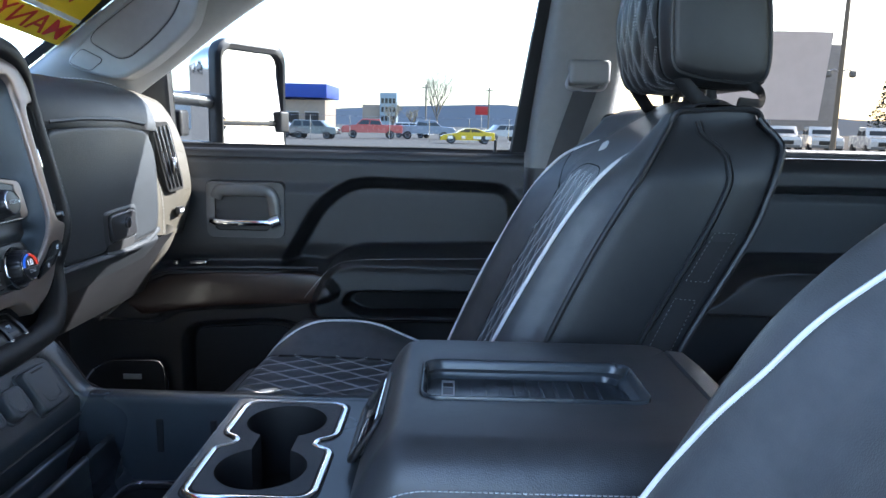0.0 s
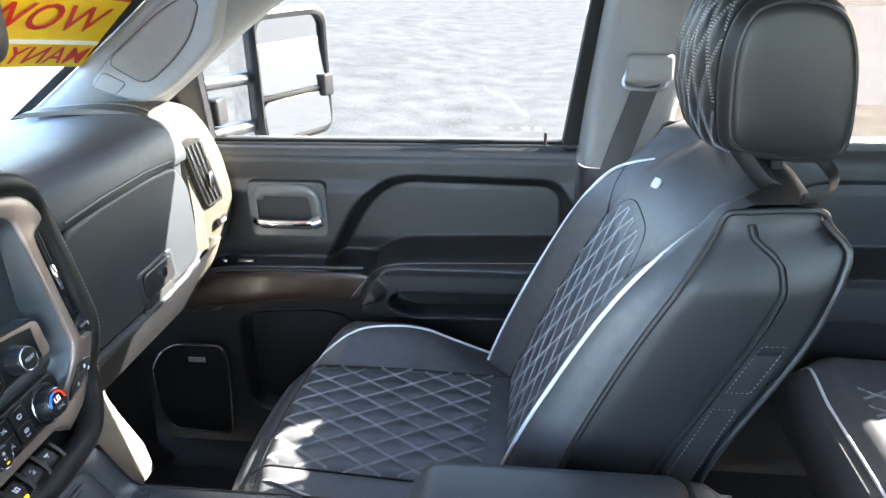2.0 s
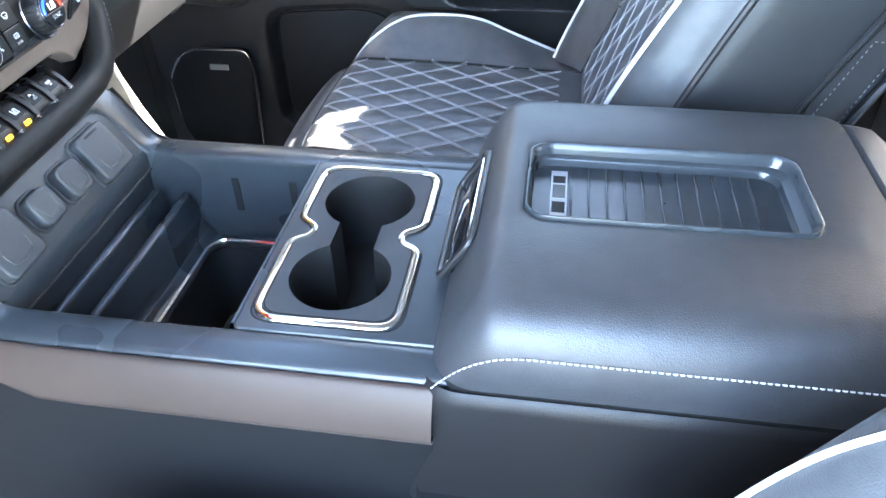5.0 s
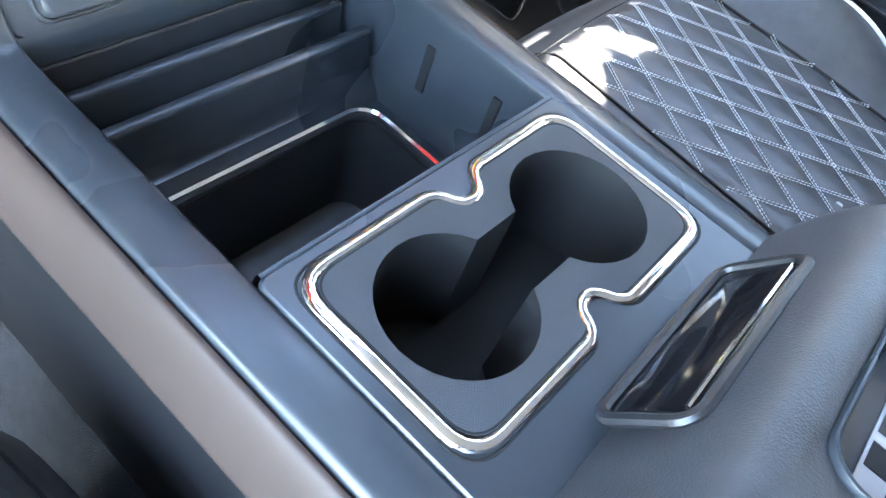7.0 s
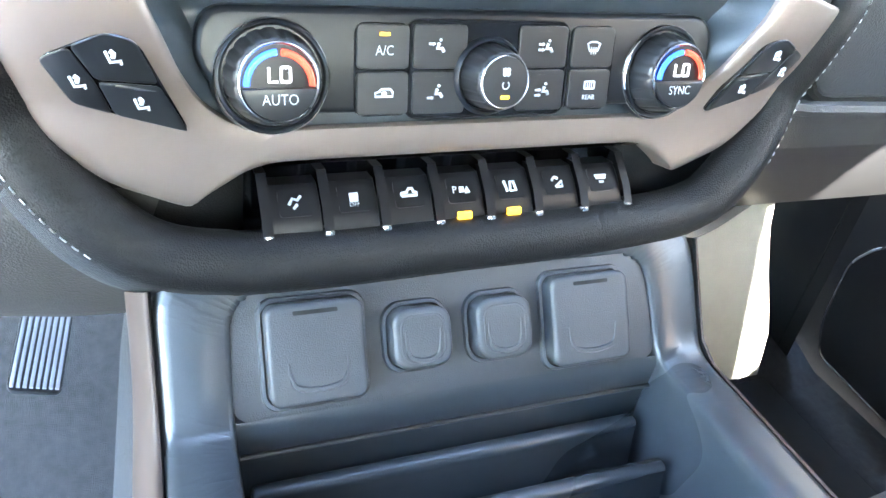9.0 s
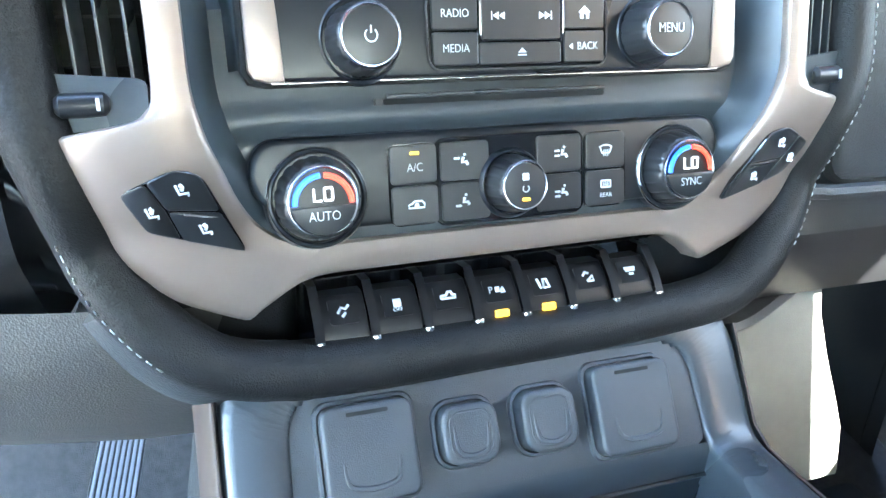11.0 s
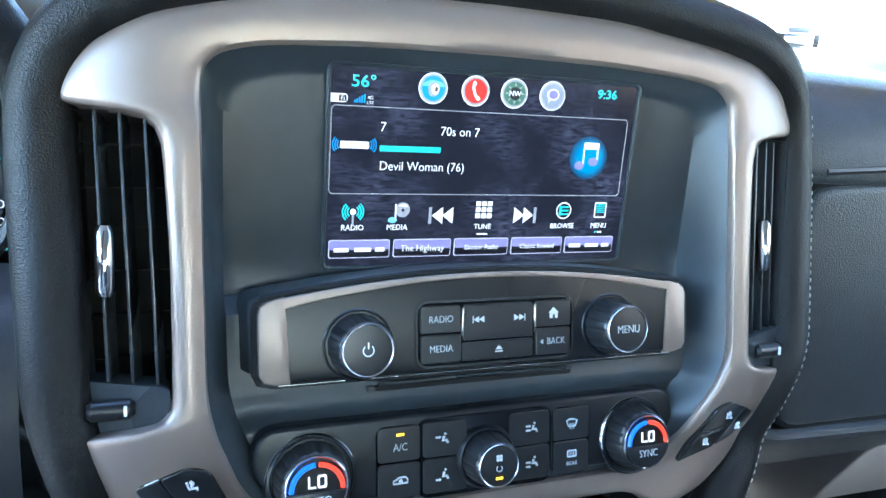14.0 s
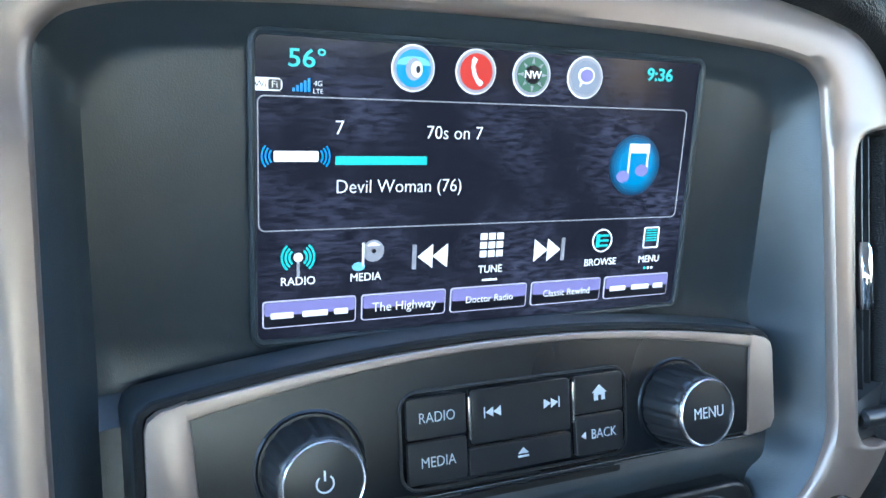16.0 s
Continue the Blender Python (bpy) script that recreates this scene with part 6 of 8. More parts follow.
# rear bench
bench = thing("rear_bench", "black quilted leather rear bench behind the front seats", "car seat")
for yc, w in ((.46, .30), (-.46, .30)):
    def rtop(a, s, h=0.0, yc=yc, w=w):
        return Vector((1.085 + .54 * s, yc + w * a, .985 - .02 * s - .035 * (1 - smooth01(s / .1)) - .03 * smooth01((abs(a) - .85) / .15) + .012 * smooth01((abs(a) - .5) / .3) + h))
    grid = [[rtop(-1 + 2 * j / 60, i / 60, (.005 * diamond(.46 * i / 60, w * (-1 + 2 * j / 60), .078, .052) if abs(-1 + 2 * j / 60) < .6 and .12 < i / 60 else 0)) for j in range(61)] for i in range(61)]
    bm = loft(grid, closed=False)
    loft([grid[0], [p + Vector((-.02, 0, -.02)) for p in grid[0]], [p + Vector((-.02, 0, -.10)) for p in grid[0]], [p + Vector((.02, 0, -.16)) for p in grid[0]]], closed=False, bm=bm)
    for j in (0, 60):
        e = [g[j] for g in grid]
        loft([e, [p + Vector((0, 0, -.14)) for p in e]], closed=False, bm=bm)
    rc = part("seat_cushion", bm, M_LEATHER, bench, smooth=60)
    vs, fcs = [], []
    for line in quilt_lines(.46 * .12, .46, -w * .6, w * .6, .078, .052):
        for off in (-.0021, .0021):
            stitches([rtop((q + off) / w, p / .46, .0014) for p, q in line], .0036, .0017, .00072, .0004, (0, 0, 1), vs, fcs)
    pydata("stitching", vs, fcs, M_THREAD, rc)
    part("piping", tube([rtop(a, .03, .001) for a in np.linspace(-.98, .98, 30)], .003, 7), M_WHITE, rc, "white piping")
    part("backrest", loft([[Vector((1.60 + .20 * t + (.06 if k else 0), yc + w * a, .99 + .60 * t)) for a in (-1, -.9, 0, .9, 1)] for k, t in ((0, 0), (0, .5), (0, .95), (1, 1.0), (1, 0))], closed=False), M_LEATHER_FLAT, bench)

# ---- body shell ----
floor = tagged(part("floor", box((.85, 0, .63), (3.22, 1.62, .03)), M_CARPET), "black carpeted cab floor", "floor", kind="structure")
tagged(part("bulkhead", loft([[Vector((-.22, y, .645)), Vector((-.42, y, .72)), Vector((-.52, y, .88)), Vector((-.54, y, 1.20)), Vector((-.50, y, 1.42))] for y in (-.80, 0, .80)], closed=False), M_CARPET), "carpeted front bulkhead of the cab", "bulkhead", kind="structure")
tagged(part("tunnel", loft([[Vector((x, y, z)) for y, z in ((-.22, .645), (-.19, .78), (-.15, .84), (.15, .84), (.19, .78), (.24, .645))] for x in (-.5, -.2, .1, .9)], closed=False), M_CARPET), "carpeted transmission tunnel", "tunnel", kind="structure")
mat_ob = tagged(part("floor_mat", prism([(p.x, p.y) for p in soften([(-.28, .30, 0), (.16, .30, 0), (.16, .70, 0), (-.28, .70, 0)], .04)], 0, .006, Matrix.Translation((0, 0, .648)), .002), M_FLOORMAT), "black rubber floor mat in passenger footwell", "floor mat")
for k in range(9):
    part("mat_rib", box((-.06, .35 + .035 * k, .656), (.34, .008, .004), .001), M_FLOORMAT, mat_ob)
M_MIDGREY = mat("mid_grey_plastic", (0.014, 0.0142, 0.0145), 0.5, spec=0.25, var=0.1, bump=0.3, bump_scale=900, cells=True)
heater = thing("heater_box", "pale beige plastic heater housing under the dashboard", "heater box", (-.10, .30, .84))
M_HEATER = mat("heater_beige", (0.32, 0.31, 0.27), 0.5, var=0.1, bump=0.3, bump_scale=900, cells=True)
edge = [(.384, 1.092), (.396, 1.045), (.420, .990), (.445, .940), (.464, .900), (.478, .84)]
part("front_panel", loft([[Vector((-.100, y, z)) for y in (.165, .22, .28, .34, e - .012, e - .004)] + [Vector((-.106, e + .004, z)), Vector((-.122, e + .012, z))] for e, z in edge], closed=False), M_HEATER, heater, "pale beige front panel", smooth=60)
part("side_panel", loft([[Vector((-.122, e + .012, z)), Vector((-.20, e + .035, z)), Vector((-.36, e + .05, z))] for e, z in edge], closed=False), M_MIDGREY, heater, "dark grey side")
part("edge_line", tube([(-.1035, e - .012, z) for e, z in edge], .0012, 6), M_SWEEP, heater)
part("arch", tube(smooth_line([(-.088, .17, 1.020), (-.088, .225, 1.050), (-.088, .29, 1.064), (-.088, .33, 1.090)], 5), .013, 8, flat=.6), M_DARK, heater, "dark arch beside the console")
tagged(part("kick_panel", loft([[Vector((x, .765 - d, z)) for x, d in ((-.5, .03), (-.36, .02), (-.27, 0))] for z in (.65, .9, 1.2)], closed=False), M_MIDGREY), "grey plastic kick panel beside footwell", "kick panel")
part("panel_seam", tube([(-.29, .7615, .66), (-.29, .7615, .9), (-.30, .761, 1.19)], .002, 6), M_VOID, bpy.data.objects["kick_panel"])
M_PEDAL = mat("grey_rubber", (0.30, 0.30, 0.32), 0.45, var=0.1)
pedal = thing("accelerator_pedal", "ribbed grey metal accelerator pedal over carpet", "pedal")
p_low, p_high, p_side = Vector((-.250, -.268, .828)), Vector((-.3976, -.2479, .881)), Vector((0, .9737, -.2277))
p_x = (p_low - p_high).normalized()
p_n = p_x.cross(p_side).normalized()
p_y = p_n.cross(p_x)
p_mid = p_low.lerp(p_high, .46)
PEM = Matrix(((p_x.x, p_y.x, p_n.x, p_mid.x), (p_x.y, p_y.y, p_n.y, p_mid.y), (p_x.z, p_y.z, p_n.z, p_mid.z), (0, 0, 0, 1)))
part("plate", prism(rrect(.150, .046, .007), -.006, 0, PEM, .001), M_DARK, pedal)
for k in range(8):
    part("rib", box((0, -.0192 + .0055 * k, .001), (.144, .0034, .003), .0006, PEM), M_PEDAL, pedal)
part("arm", tube([PEM @ Vector((-.05, 0, -.004)), PEM @ Vector((-.09, 0, -.02)), Vector((-.36, -.24, 1.08))], .007, 8), M_DARK, pedal)


# ---- doors and pillars ----
def door_panel(x0, x1, nx, feats, base):
    """A moulded inner panel: depth y over x and z, from polygons that push in or out."""
    xs, zs = np.linspace(x0, x1, nx), np.linspace(.62, 1.365, 290)
    X, Z = np.meshgrid(xs, zs, indexing="ij")
    Yd = base(X, Z)
    for poly, depth, soft in feats:
        poly = [(p.x, p.y) for p in soften([(x, z, 0) for x, z in poly], .05, 5)]
        Yd = Yd + depth * ease(inside(X, Z, poly) / soft + .5)
    return X, Yd, Z


door = thing("passenger_door", "closed black front door with chrome handle and dark wood strip", "car door")
POCKET = [(.33, 1.296), (.28, 1.282), (.235, 1.24), (.195, 1.165), (.165, 1.118), (.25, 1.118), (.275, 1.135), (.31, 1.150), (.60, 1.150), (.64, 1.15), (.64, 1.290)]
ARM = [(.228, 1.040), (.244, 1.075), (.264, 1.114), (.285, 1.144), (.325, 1.160), (.66, 1.170), (.66, 1.025), (.40, 1.015), (.24, 1.020)]
SHELF = [(-.30, 1.01), (-.16, 1.044), (-.12, 1.102), (-.06, 1.122), (.25, 1.128), (.30, 1.08), (.20, 1.046), (-.06, 1.026), (-.10, .998)]
GRIP = [(.298, 1.056), (.312, 1.080), (.57, 1.086), (.590, 1.068), (.56, 1.040), (.335, 1.034)]
LOWP = [(-.05, .985), (.14, 1.00), (.20, .99), (.24, .90), (.62, .88), (.62, .74), (-.05, .74)]


def door_base(X, Z):
    y = .800 + .018 * ease((1.10 - Z) / .2) + .020 * ease((Z - 1.33) / .045)
    return y - .010 * ease((1.30 - Z) / .03) * ease((Z - 1.12) / .05)


X, Yd, Z = door_panel(-.32, .655, 380, [(POCKET, .045, .030), (SHELF, -.035, .020), (ARM, -.060, .022), (GRIP, .045, .014), (LOWP, .035, .020)], door_base)
nx, nz = X.shape
verts = [(float(X[i, j]), float(Yd[i, j]), float(Z[i, j])) for i in range(nx) for j in range(nz)]
faces = [(i * nz + j, i * nz + j + 1, (i + 1) * nz + j + 1, (i + 1) * nz + j) for i in range(nx - 1) for j in range(nz - 1)]
pydata("inner_panel", verts, faces, M_DOOR, door, "moulded black inner panel with armrest", smooth=50)
part("outer_skin", box((.165, .93, .98), (1.00, .02, .74), .005), M_GREY, door)
part("sill_cap", loft([smooth_line([Vector((x, .802, 1.344)), Vector((x, .806, 1.356)), Vector((x, .818, 1.3615)), Vector((x, .845, 1.3615)), Vector((x, .85, 1.352))], 3) for x in (-.30, 0, .3, .655)], closed=False), M_DOOR, door, "black sill top")
part("sill_seal", tube([(-.30, .8405, 1.3645), (.655, .8405, 1.3645)], .005, 8), M_RUBBER, door)
part("wood_strip", loft([smooth_line([Vector((x, .7690, zt)), Vector((x, .7600, zt - .004)), Vector((x, .7575, (zt + zb) / 2)), Vector((x, .7610, zb + .004)), Vector((x, .7690, zb))], 4) for x, zt, zb in ((-.140, 1.056, 1.036), (-.115, 1.086, 1.020), (-.06, 1.106, 1.028), (.05, 1.113, 1.044), (.15, 1.115, 1.049), (.235, 1.116, 1.053), (.258, 1.110, 1.070))], closed=False), M_WOOD, door, "dark wood grain strip")
part("shelf_edge", tube(smooth_line([(-.14, .762, 1.066), (-.11, .762, 1.098), (-.05, .762, 1.118), (.1, .762, 1.124), (.245, .762, 1.126)], 6), .0045, 8), M_DOOR, door)
vs, fcs = [], []
stitches(smooth_line([(.222, .738, 1.070), (.250, .737, 1.106), (.278, .736, 1.134), (.32, .735, 1.149), (.45, .735, 1.155), (.63, .735, 1.160)], 8), .004, .002, .001, .0008, (0, -1, 0), vs, fcs)
pydata("stitching", vs, fcs, M_THREAD, door)
# near-black sheets put the shade of the pocket and the grip into the colour
pk = [(p.x, p.y) for p in soften([(x, z, 0) for x, z in ((-.035, .972), (.13, .985), (.185, .972), (.222, .895), (.60, .870), (.60, .755), (-.035, .755))], .03)]
part("pocket_shade", prism(pk, -.004, .004, Matrix(((1, 0, 0, 0), (0, 0, -1, .846), (0, 1, 0, 0), (0, 0, 0, 1))), .002), M_RUBBER, door, "near-black sheet for the shade in the door pocket")
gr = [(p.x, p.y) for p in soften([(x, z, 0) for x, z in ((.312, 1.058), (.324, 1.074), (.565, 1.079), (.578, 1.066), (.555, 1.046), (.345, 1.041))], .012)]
part("grip_shade", prism(gr, -.004, .002, Matrix(((1, 0, 0, 0), (0, 0, -1, .786), (0, 1, 0, 0), (0, 0, 0, 1)))), M_VOID, door, "near-black sheet for the shade in the grip")
# switches
for x, w in ((-.045, .012), (.0, .035)):
    part("window_switch", box((x, .778, 1.130), (w, .02, .010), .003), M_STEEL, door)
# inside handle
M_HANDLE = mat("handle_grey", (0.11, 0.108, 0.105), 0.26, var=0.1)
HB = Matrix(((1, 0, 0, 0), (0, 0, -1, 0), (0, 1, 0, 0), (0, 0, 0, 1)))
hz = Matrix.Translation((.094, .793, 1.238)) @ HB
bezel = part("handle_bezel", ring_fill([hz @ Vector((x, y, .006)) for x, y in rrect(.158, .112, .014, 5)], [hz @ Vector((x, y, .006)) for x, y in rrect(.112, .072, .010, 5, cx=-.006, cy=-.006)]), M_HANDLE, door, "dark grey handle bezel")
part("bezel_edge", loft([[hz @ Vector((x, y, .006)) for x, y in rrect(.158, .112, .014, 5)], [hz @ Vector((x, y, -.004)) for x, y in rrect(.164, .118, .016, 5)]]), M_DOOR, bezel)
# the cup's inside is near black: the recess shade is put into its colour
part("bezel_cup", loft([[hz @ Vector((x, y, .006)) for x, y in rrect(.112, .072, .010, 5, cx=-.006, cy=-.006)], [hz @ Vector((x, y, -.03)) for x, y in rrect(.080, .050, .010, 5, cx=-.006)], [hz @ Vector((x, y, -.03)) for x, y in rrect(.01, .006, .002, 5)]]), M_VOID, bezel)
part("handle_surround", tube(smooth_line([(.036, .786, 1.262), (.042, .784, 1.274), (.055, .783, 1.278), (.130, .783, 1.278), (.146, .783, 1.272), (.152, .783, 1.258), (.156, .782, 1.224)], 5), .0125, 12, flat=.6, up=(0, 1, 0)), M_HANDLE, bezel, "grey rounded surround")
part("handle_lever", tube(smooth_line([(.026, .790, 1.214), (.036, .776, 1.2135), (.09, .773, 1.2135), (.140, .775, 1.2140), (.156, .779, 1.216)], 6), .0088, 12, flat=.85), M_CHROME, door, "chrome door lever")
part("lever_end", tube([(.146, .776, 1.213), (.164, .780, 1.220)], .0135, 10), M_STEEL, door)
# lock pin
part("lock_pin", lathe([(.008, 0), (.0075, .002), (.0035, .003), (.003, .022), (.0038, .026), (.0002, .028)], Matrix.Translation((.597, .826, 1.361)), 14), M_DARK, door, "black lock pin")
# speaker
spo = [(p.x, p.y) for p in soften([(-.266, .846, 0), (-.240, .889, 0), (-.203, .911, 0), (-.092, .915, 0), (-.084, .874, 0), (-.098, .680, 0), (-.242, .690, 0), (-.262, .742, 0)], .018)]
sm_ = Matrix(((1, 0, 0, 0), (0, 0, -1, .795), (0, 1, 0, 0), (0, 0, 0, 1)))
sp_ob = part("speaker_grille", prism(spo, -.01, .006, sm_, .004), M_RUBBER, door, "black speaker grille with bright rim")
part("speaker_rim", tube([sm_ @ Vector((x, y, .003)) for x, y in spo], .0028, 7, closed=True, up=(0, 1, 0)), M_STEEL, sp_ob)
part("speaker_badge", box((-.153, .7865, .879), (.038, .004, .011), .001), mat("badge_satin", (0.42, 0.42, 0.41), 0.4, metal=0.2), sp_ob, "small bright badge")
# window frame and glass
def glass_y(z):
    return .842 - .16 * (z - 1.37)


tagged(part("window_1", loft([[Vector((x, glass_y(z), z)) for x in (-.31, .66)] for z in (1.357, 1.6, 1.86)], closed=False), M_SIDEGLASS), "clear front passenger door window", "window", kind="structure").visible_shadow = False
M_ETCH = mat("etched_glass", (0.8, 0.8, 0.79), 0.6)
for x, w in ((.505, .010), (.532, .008), (.560, .016), (.583, .012)):
    part("glass_mark", box((x, glass_y(1.392) - .003, 1.392), (w, .0006, .006), 0), M_ETCH, bpy.data.objects["window_1"])
part("frame_rear", loft([[Vector((x, glass_y(z) + dy, z)) for x, dy in ((.628 + (z - 1.37) * .14, 0), (.630 + (z - 1.37) * .14, -.020), (.645 + (z - 1.37) * .14, -.024), (.668 + (z - 1.37) * .14, -.016), (.668 + (z - 1.37) * .14, .02))] for z in (1.365, 1.5, 1.7, 1.86)], closed=False), M_RUBBER, door, "black window frame")
part("frame_front", loft([[Vector((x, glass_y(z) + dy, z)) for x, dy in ((-.21, .0), (-.21, -.026), (-.068, -.026), (-.060, -.02), (-.060, .005))] for z in (1.365, 1.5, 1.62)], closed=False), M_DARK, door, "black mirror sail panel")
# low frame top and added unseen header keep sun off the glovebox
part("frame_top", tube([(-.10, .785, 1.62), (.05, .770, 1.70), (.2, .765, 1.745), (.69, .765, 1.75)], .016, 8), M_RUBBER, door)
part("sun_block_header", loft([[Vector((x, .772, zb)), Vector((x, .752, zb + .01)), Vector((x, .745, zb + .05)), Vector((x, .75, zb + .12))] for x, zb in ((-.05, 1.66), (.05, 1.70), (.2, 1.745), (.45, 1.75), (.70, 1.75))], closed=False), M_GREY, door)
# rear door
rdoor = thing("rear_door", "closed black rear door with moulded armrest", "car door")
RARM = [(.84, 1.05), (1.02, 1.06), (1.10, 1.135), (1.16, 1.15), (1.62, 1.15), (1.62, 1.04)]
RPOCK = [(1.08, 1.30), (1.00, 1.25), (.95, 1.15), (1.05, 1.13), (1.12, 1.16), (1.6, 1.165), (1.6, 1.30)]
X, Yd, Z = door_panel(.80, 2.30, 210, [(RPOCK, .045, .022), (RARM, -.055, .016)], door_base)
nx, nz = X.shape
verts = [(float(X[i, j]), float(Yd[i, j]), float(Z[i, j])) for i in range(nx) for j in range(nz)]
faces = [(i * nz + j, i * nz + j + 1, (i + 1) * nz + j + 1, (i + 1) * nz + j) for i in range(nx - 1) for j in range(nz - 1)]
pydata("inner_panel", verts, faces, M_DOOR, rdoor, smooth=50)
part("sill_cap", loft([smooth_line([Vector((x, .802, 1.366)), Vector((x, .806, 1.378)), Vector((x, .818, 1.383)), Vector((x, .85, 1.38))], 3) for x in (.80, 1.2, 2.30)], closed=False), M_DOOR, rdoor)
part("wood_strip", box((.98, .764, 1.075), (.16, .006, .035), .002), M_WOOD, rdoor)
part("outer_skin", box((1.55, .93, .98), (1.52, .02, .74), .005), M_GREY, rdoor)
tagged(part("window_2", loft([[Vector((x, glass_y(z), z)) for x in (.80, 2.30)] for z in (1.375, 1.86)], closed=False), M_REARGLASS), "brown tinted rear passenger door window", "window", kind="structure").visible_shadow = False


def paper_material():
    """Thin white paper that lets part of the daylight through."""
    m = mat("thin_paper", (0.36, 0.345, 0.35), 0.7, var=0.12, scale=40, stain=9)
    nt = m.node_tree
    tr, mx = nt.nodes.new("ShaderNodeBsdfTranslucent"), nt.nodes.new("ShaderNodeMixShader")
    tr.inputs[0].default_value = (0.085, 0.080, 0.084, 1)
    mx.inputs[0].default_value = 0.6
    nt.links.new(nt.nodes["Principled BSDF"].outputs[0], mx.inputs[1])
    nt.links.new(tr.outputs[0], mx.inputs[2])
    nt.links.new(mx.outputs[0], nt.nodes["Material Output"].inputs[0])
    return m


M_PAPER = paper_material()
tagged(part("window_sticker", loft([[Vector((x, glass_y(z) - d, z)) for x in (.985, 1.06, 1.15, 1.243)] for z, d in ((1.442, .0050), (1.442, .0054), (1.61, .0054), (1.61, .0050))], closed=False), M_PAPER, smooth=0), "pale paper price sheet stuck inside the rear window", "window sticker")
# B pillar with belt
pillar = thing("b_pillar", "light grey plastic pillar trim with seat belt anchor", "pillar trim")
part("upper_trim", loft([smooth_line([Vector((.660 + o, glass_y(z) - .004, z)), Vector((.668 + o, glass_y(z) - .05, z)), Vector((.690 + o, glass_y(z) - .070, z)), Vector((.775 + o, glass_y(z) - .072, z)), Vector((.815 + o, glass_y(z) - .055, z)), Vector((.825 + o, glass_y(z) - .004, z))], 4) for z, o in ((1.335, -.006), (1.45, .004), (1.6, .022), (1.75, .042), (1.86, .058))], closed=False), M_GREY, pillar, "light grey upper trim")
part("lower_trim", loft([smooth_line([Vector((.655, .85, z)), Vector((.662, .79, z)), Vector((.69, .772, z)), Vector((.78, .772, z)), Vector((.81, .79, z)), Vector((.815, .85, z))], 4) for z in (.65, 1.0, 1.336)], closed=False), M_DARK, pillar, "dark lower trim")
part("guide_plate", prism(rrect(.10, .29, .012, cx=.775, cy=1.55), 0, .004, Matrix(((1, 0, 0, 0), (0, 0.16, -1, .9845), (0, 1, 0, 0), (0, 0, 0, 1))) @ Matrix.Translation((0, 0, .0 + .25 - .02)), .003), M_GREY, pillar)
anchor = part("belt_anchor", box((.764, .744, 1.520), (.078, .036, .046), .010, None, 3), M_GREY, pillar, "grey belt anchor cover")
part("anchor_loop", tube(smooth_line([(.728, .735, 1.515), (.722, .732, 1.495), (.735, .730, 1.488), (.765, .728, 1.486), (.790, .730, 1.490), (.797, .732, 1.505)], 5), .0035, 8), M_STEEL, anchor)
belt = thing("seat_belt", "black woven seat belt hanging from the pillar", "seat belt")
bl = smooth_line([(.758, .728, 1.490), (.735, .722, 1.42), (.700, .714, 1.31), (.660, .708, 1.19), (.61, .715, 1.03), (.56, .73, .88), (.54, .74, .70)], 6)
part("webbing", loft([[p + Vector((-.024, 0, -.006)), p + Vector((-.012, -.0016, -.003)), p + Vector((.012, -.0016, .003)), p + Vector((.024, 0, .006)), p + Vector((.012, .0006, .003)), p + Vector((-.012, .0006, -.003))] for p in bl]), M_BELT, belt)
# A pillar with grab handle
M_TRIM = mat("pillar_plastic", (0.20, 0.207, 0.215), 0.45, var=0.08, bump=0.15, bump_scale=1300, cells=True)
apil = thing("a_pillar", "light grey front pillar trim with moulded grab handle", "pillar trim")
ax = smooth_line([(-.47, .662, 1.338), (-.33, .655, 1.438), (-.22, .647, 1.516), (-.10, .639, 1.602), (.02, .632, 1.690), (.14, .627, 1.768)], 6)
part("trim", loft([smooth_line([p + Vector((-.006, .012, .004)), p + Vector((.004, -.010, -.004)), p + Vector((.03, -.004, -.034)), p + Vector((.055, .035, -.068)), p + Vector((.075, .10, -.090)), p + Vector((.06, .15, -.08))], 3) for p in ax], closed=False), M_TRIM, apil, "light grey pillar trim")
part("glass_edge", loft([[p + Vector((-.004, -.004, .002)), p + Vector((-.010, -.014, .011)), p + Vector((-.012, -.012, .012)), p + Vector((-.008, .006, .003))] for p in ax]), M_VOID, apil, "black glass edge seal")


def grab_matrix(depth):
    """Local x and y are the cab's x and z on the leaning pillar face."""
    return Matrix(((1, 0, 0, 0), (0, -.08, -1, .634 + .08 * 1.5 - depth), (0, 1, 0, 0), (0, 0, 0, 1)))


GRAB = [(-.176, 1.505), (-.128, 1.556), (-.03, 1.630), (.06, 1.697), (.13, 1.745), (.185, 1.765), (.20, 1.745), (.12, 1.682), (.078, 1.640), (.068, 1.606), (.058, 1.577), (.020, 1.541), (-.030, 1.503), (-.076, 1.480), (-.115, 1.488)]
grab = part("grab_handle", prism([(p.x, p.y) for p in soften([(x, z, 0) for x, z in GRAB], .028)], -.035, .010, grab_matrix(0), .008, 4), M_TRIM, apil, "light grey grab handle")
INSET = [(-.122, 1.545), (-.112, 1.562), (-.02, 1.628), (.035, 1.655), (.050, 1.640), (.026, 1.590), (-.010, 1.553), (-.055, 1.520), (-.075, 1.517)]
iso = [(p.x, p.y) for p in soften([(x, z, 0) for x, z in INSET], .02)]
part("handle_face", prism(iso, .006, .0125, grab_matrix(0), .003, 3), mat("handle_inset", (0.155, 0.150, 0.146), 0.38, var=0.1, bump=0.1, bump_scale=1400), grab, "warmer grey inset")
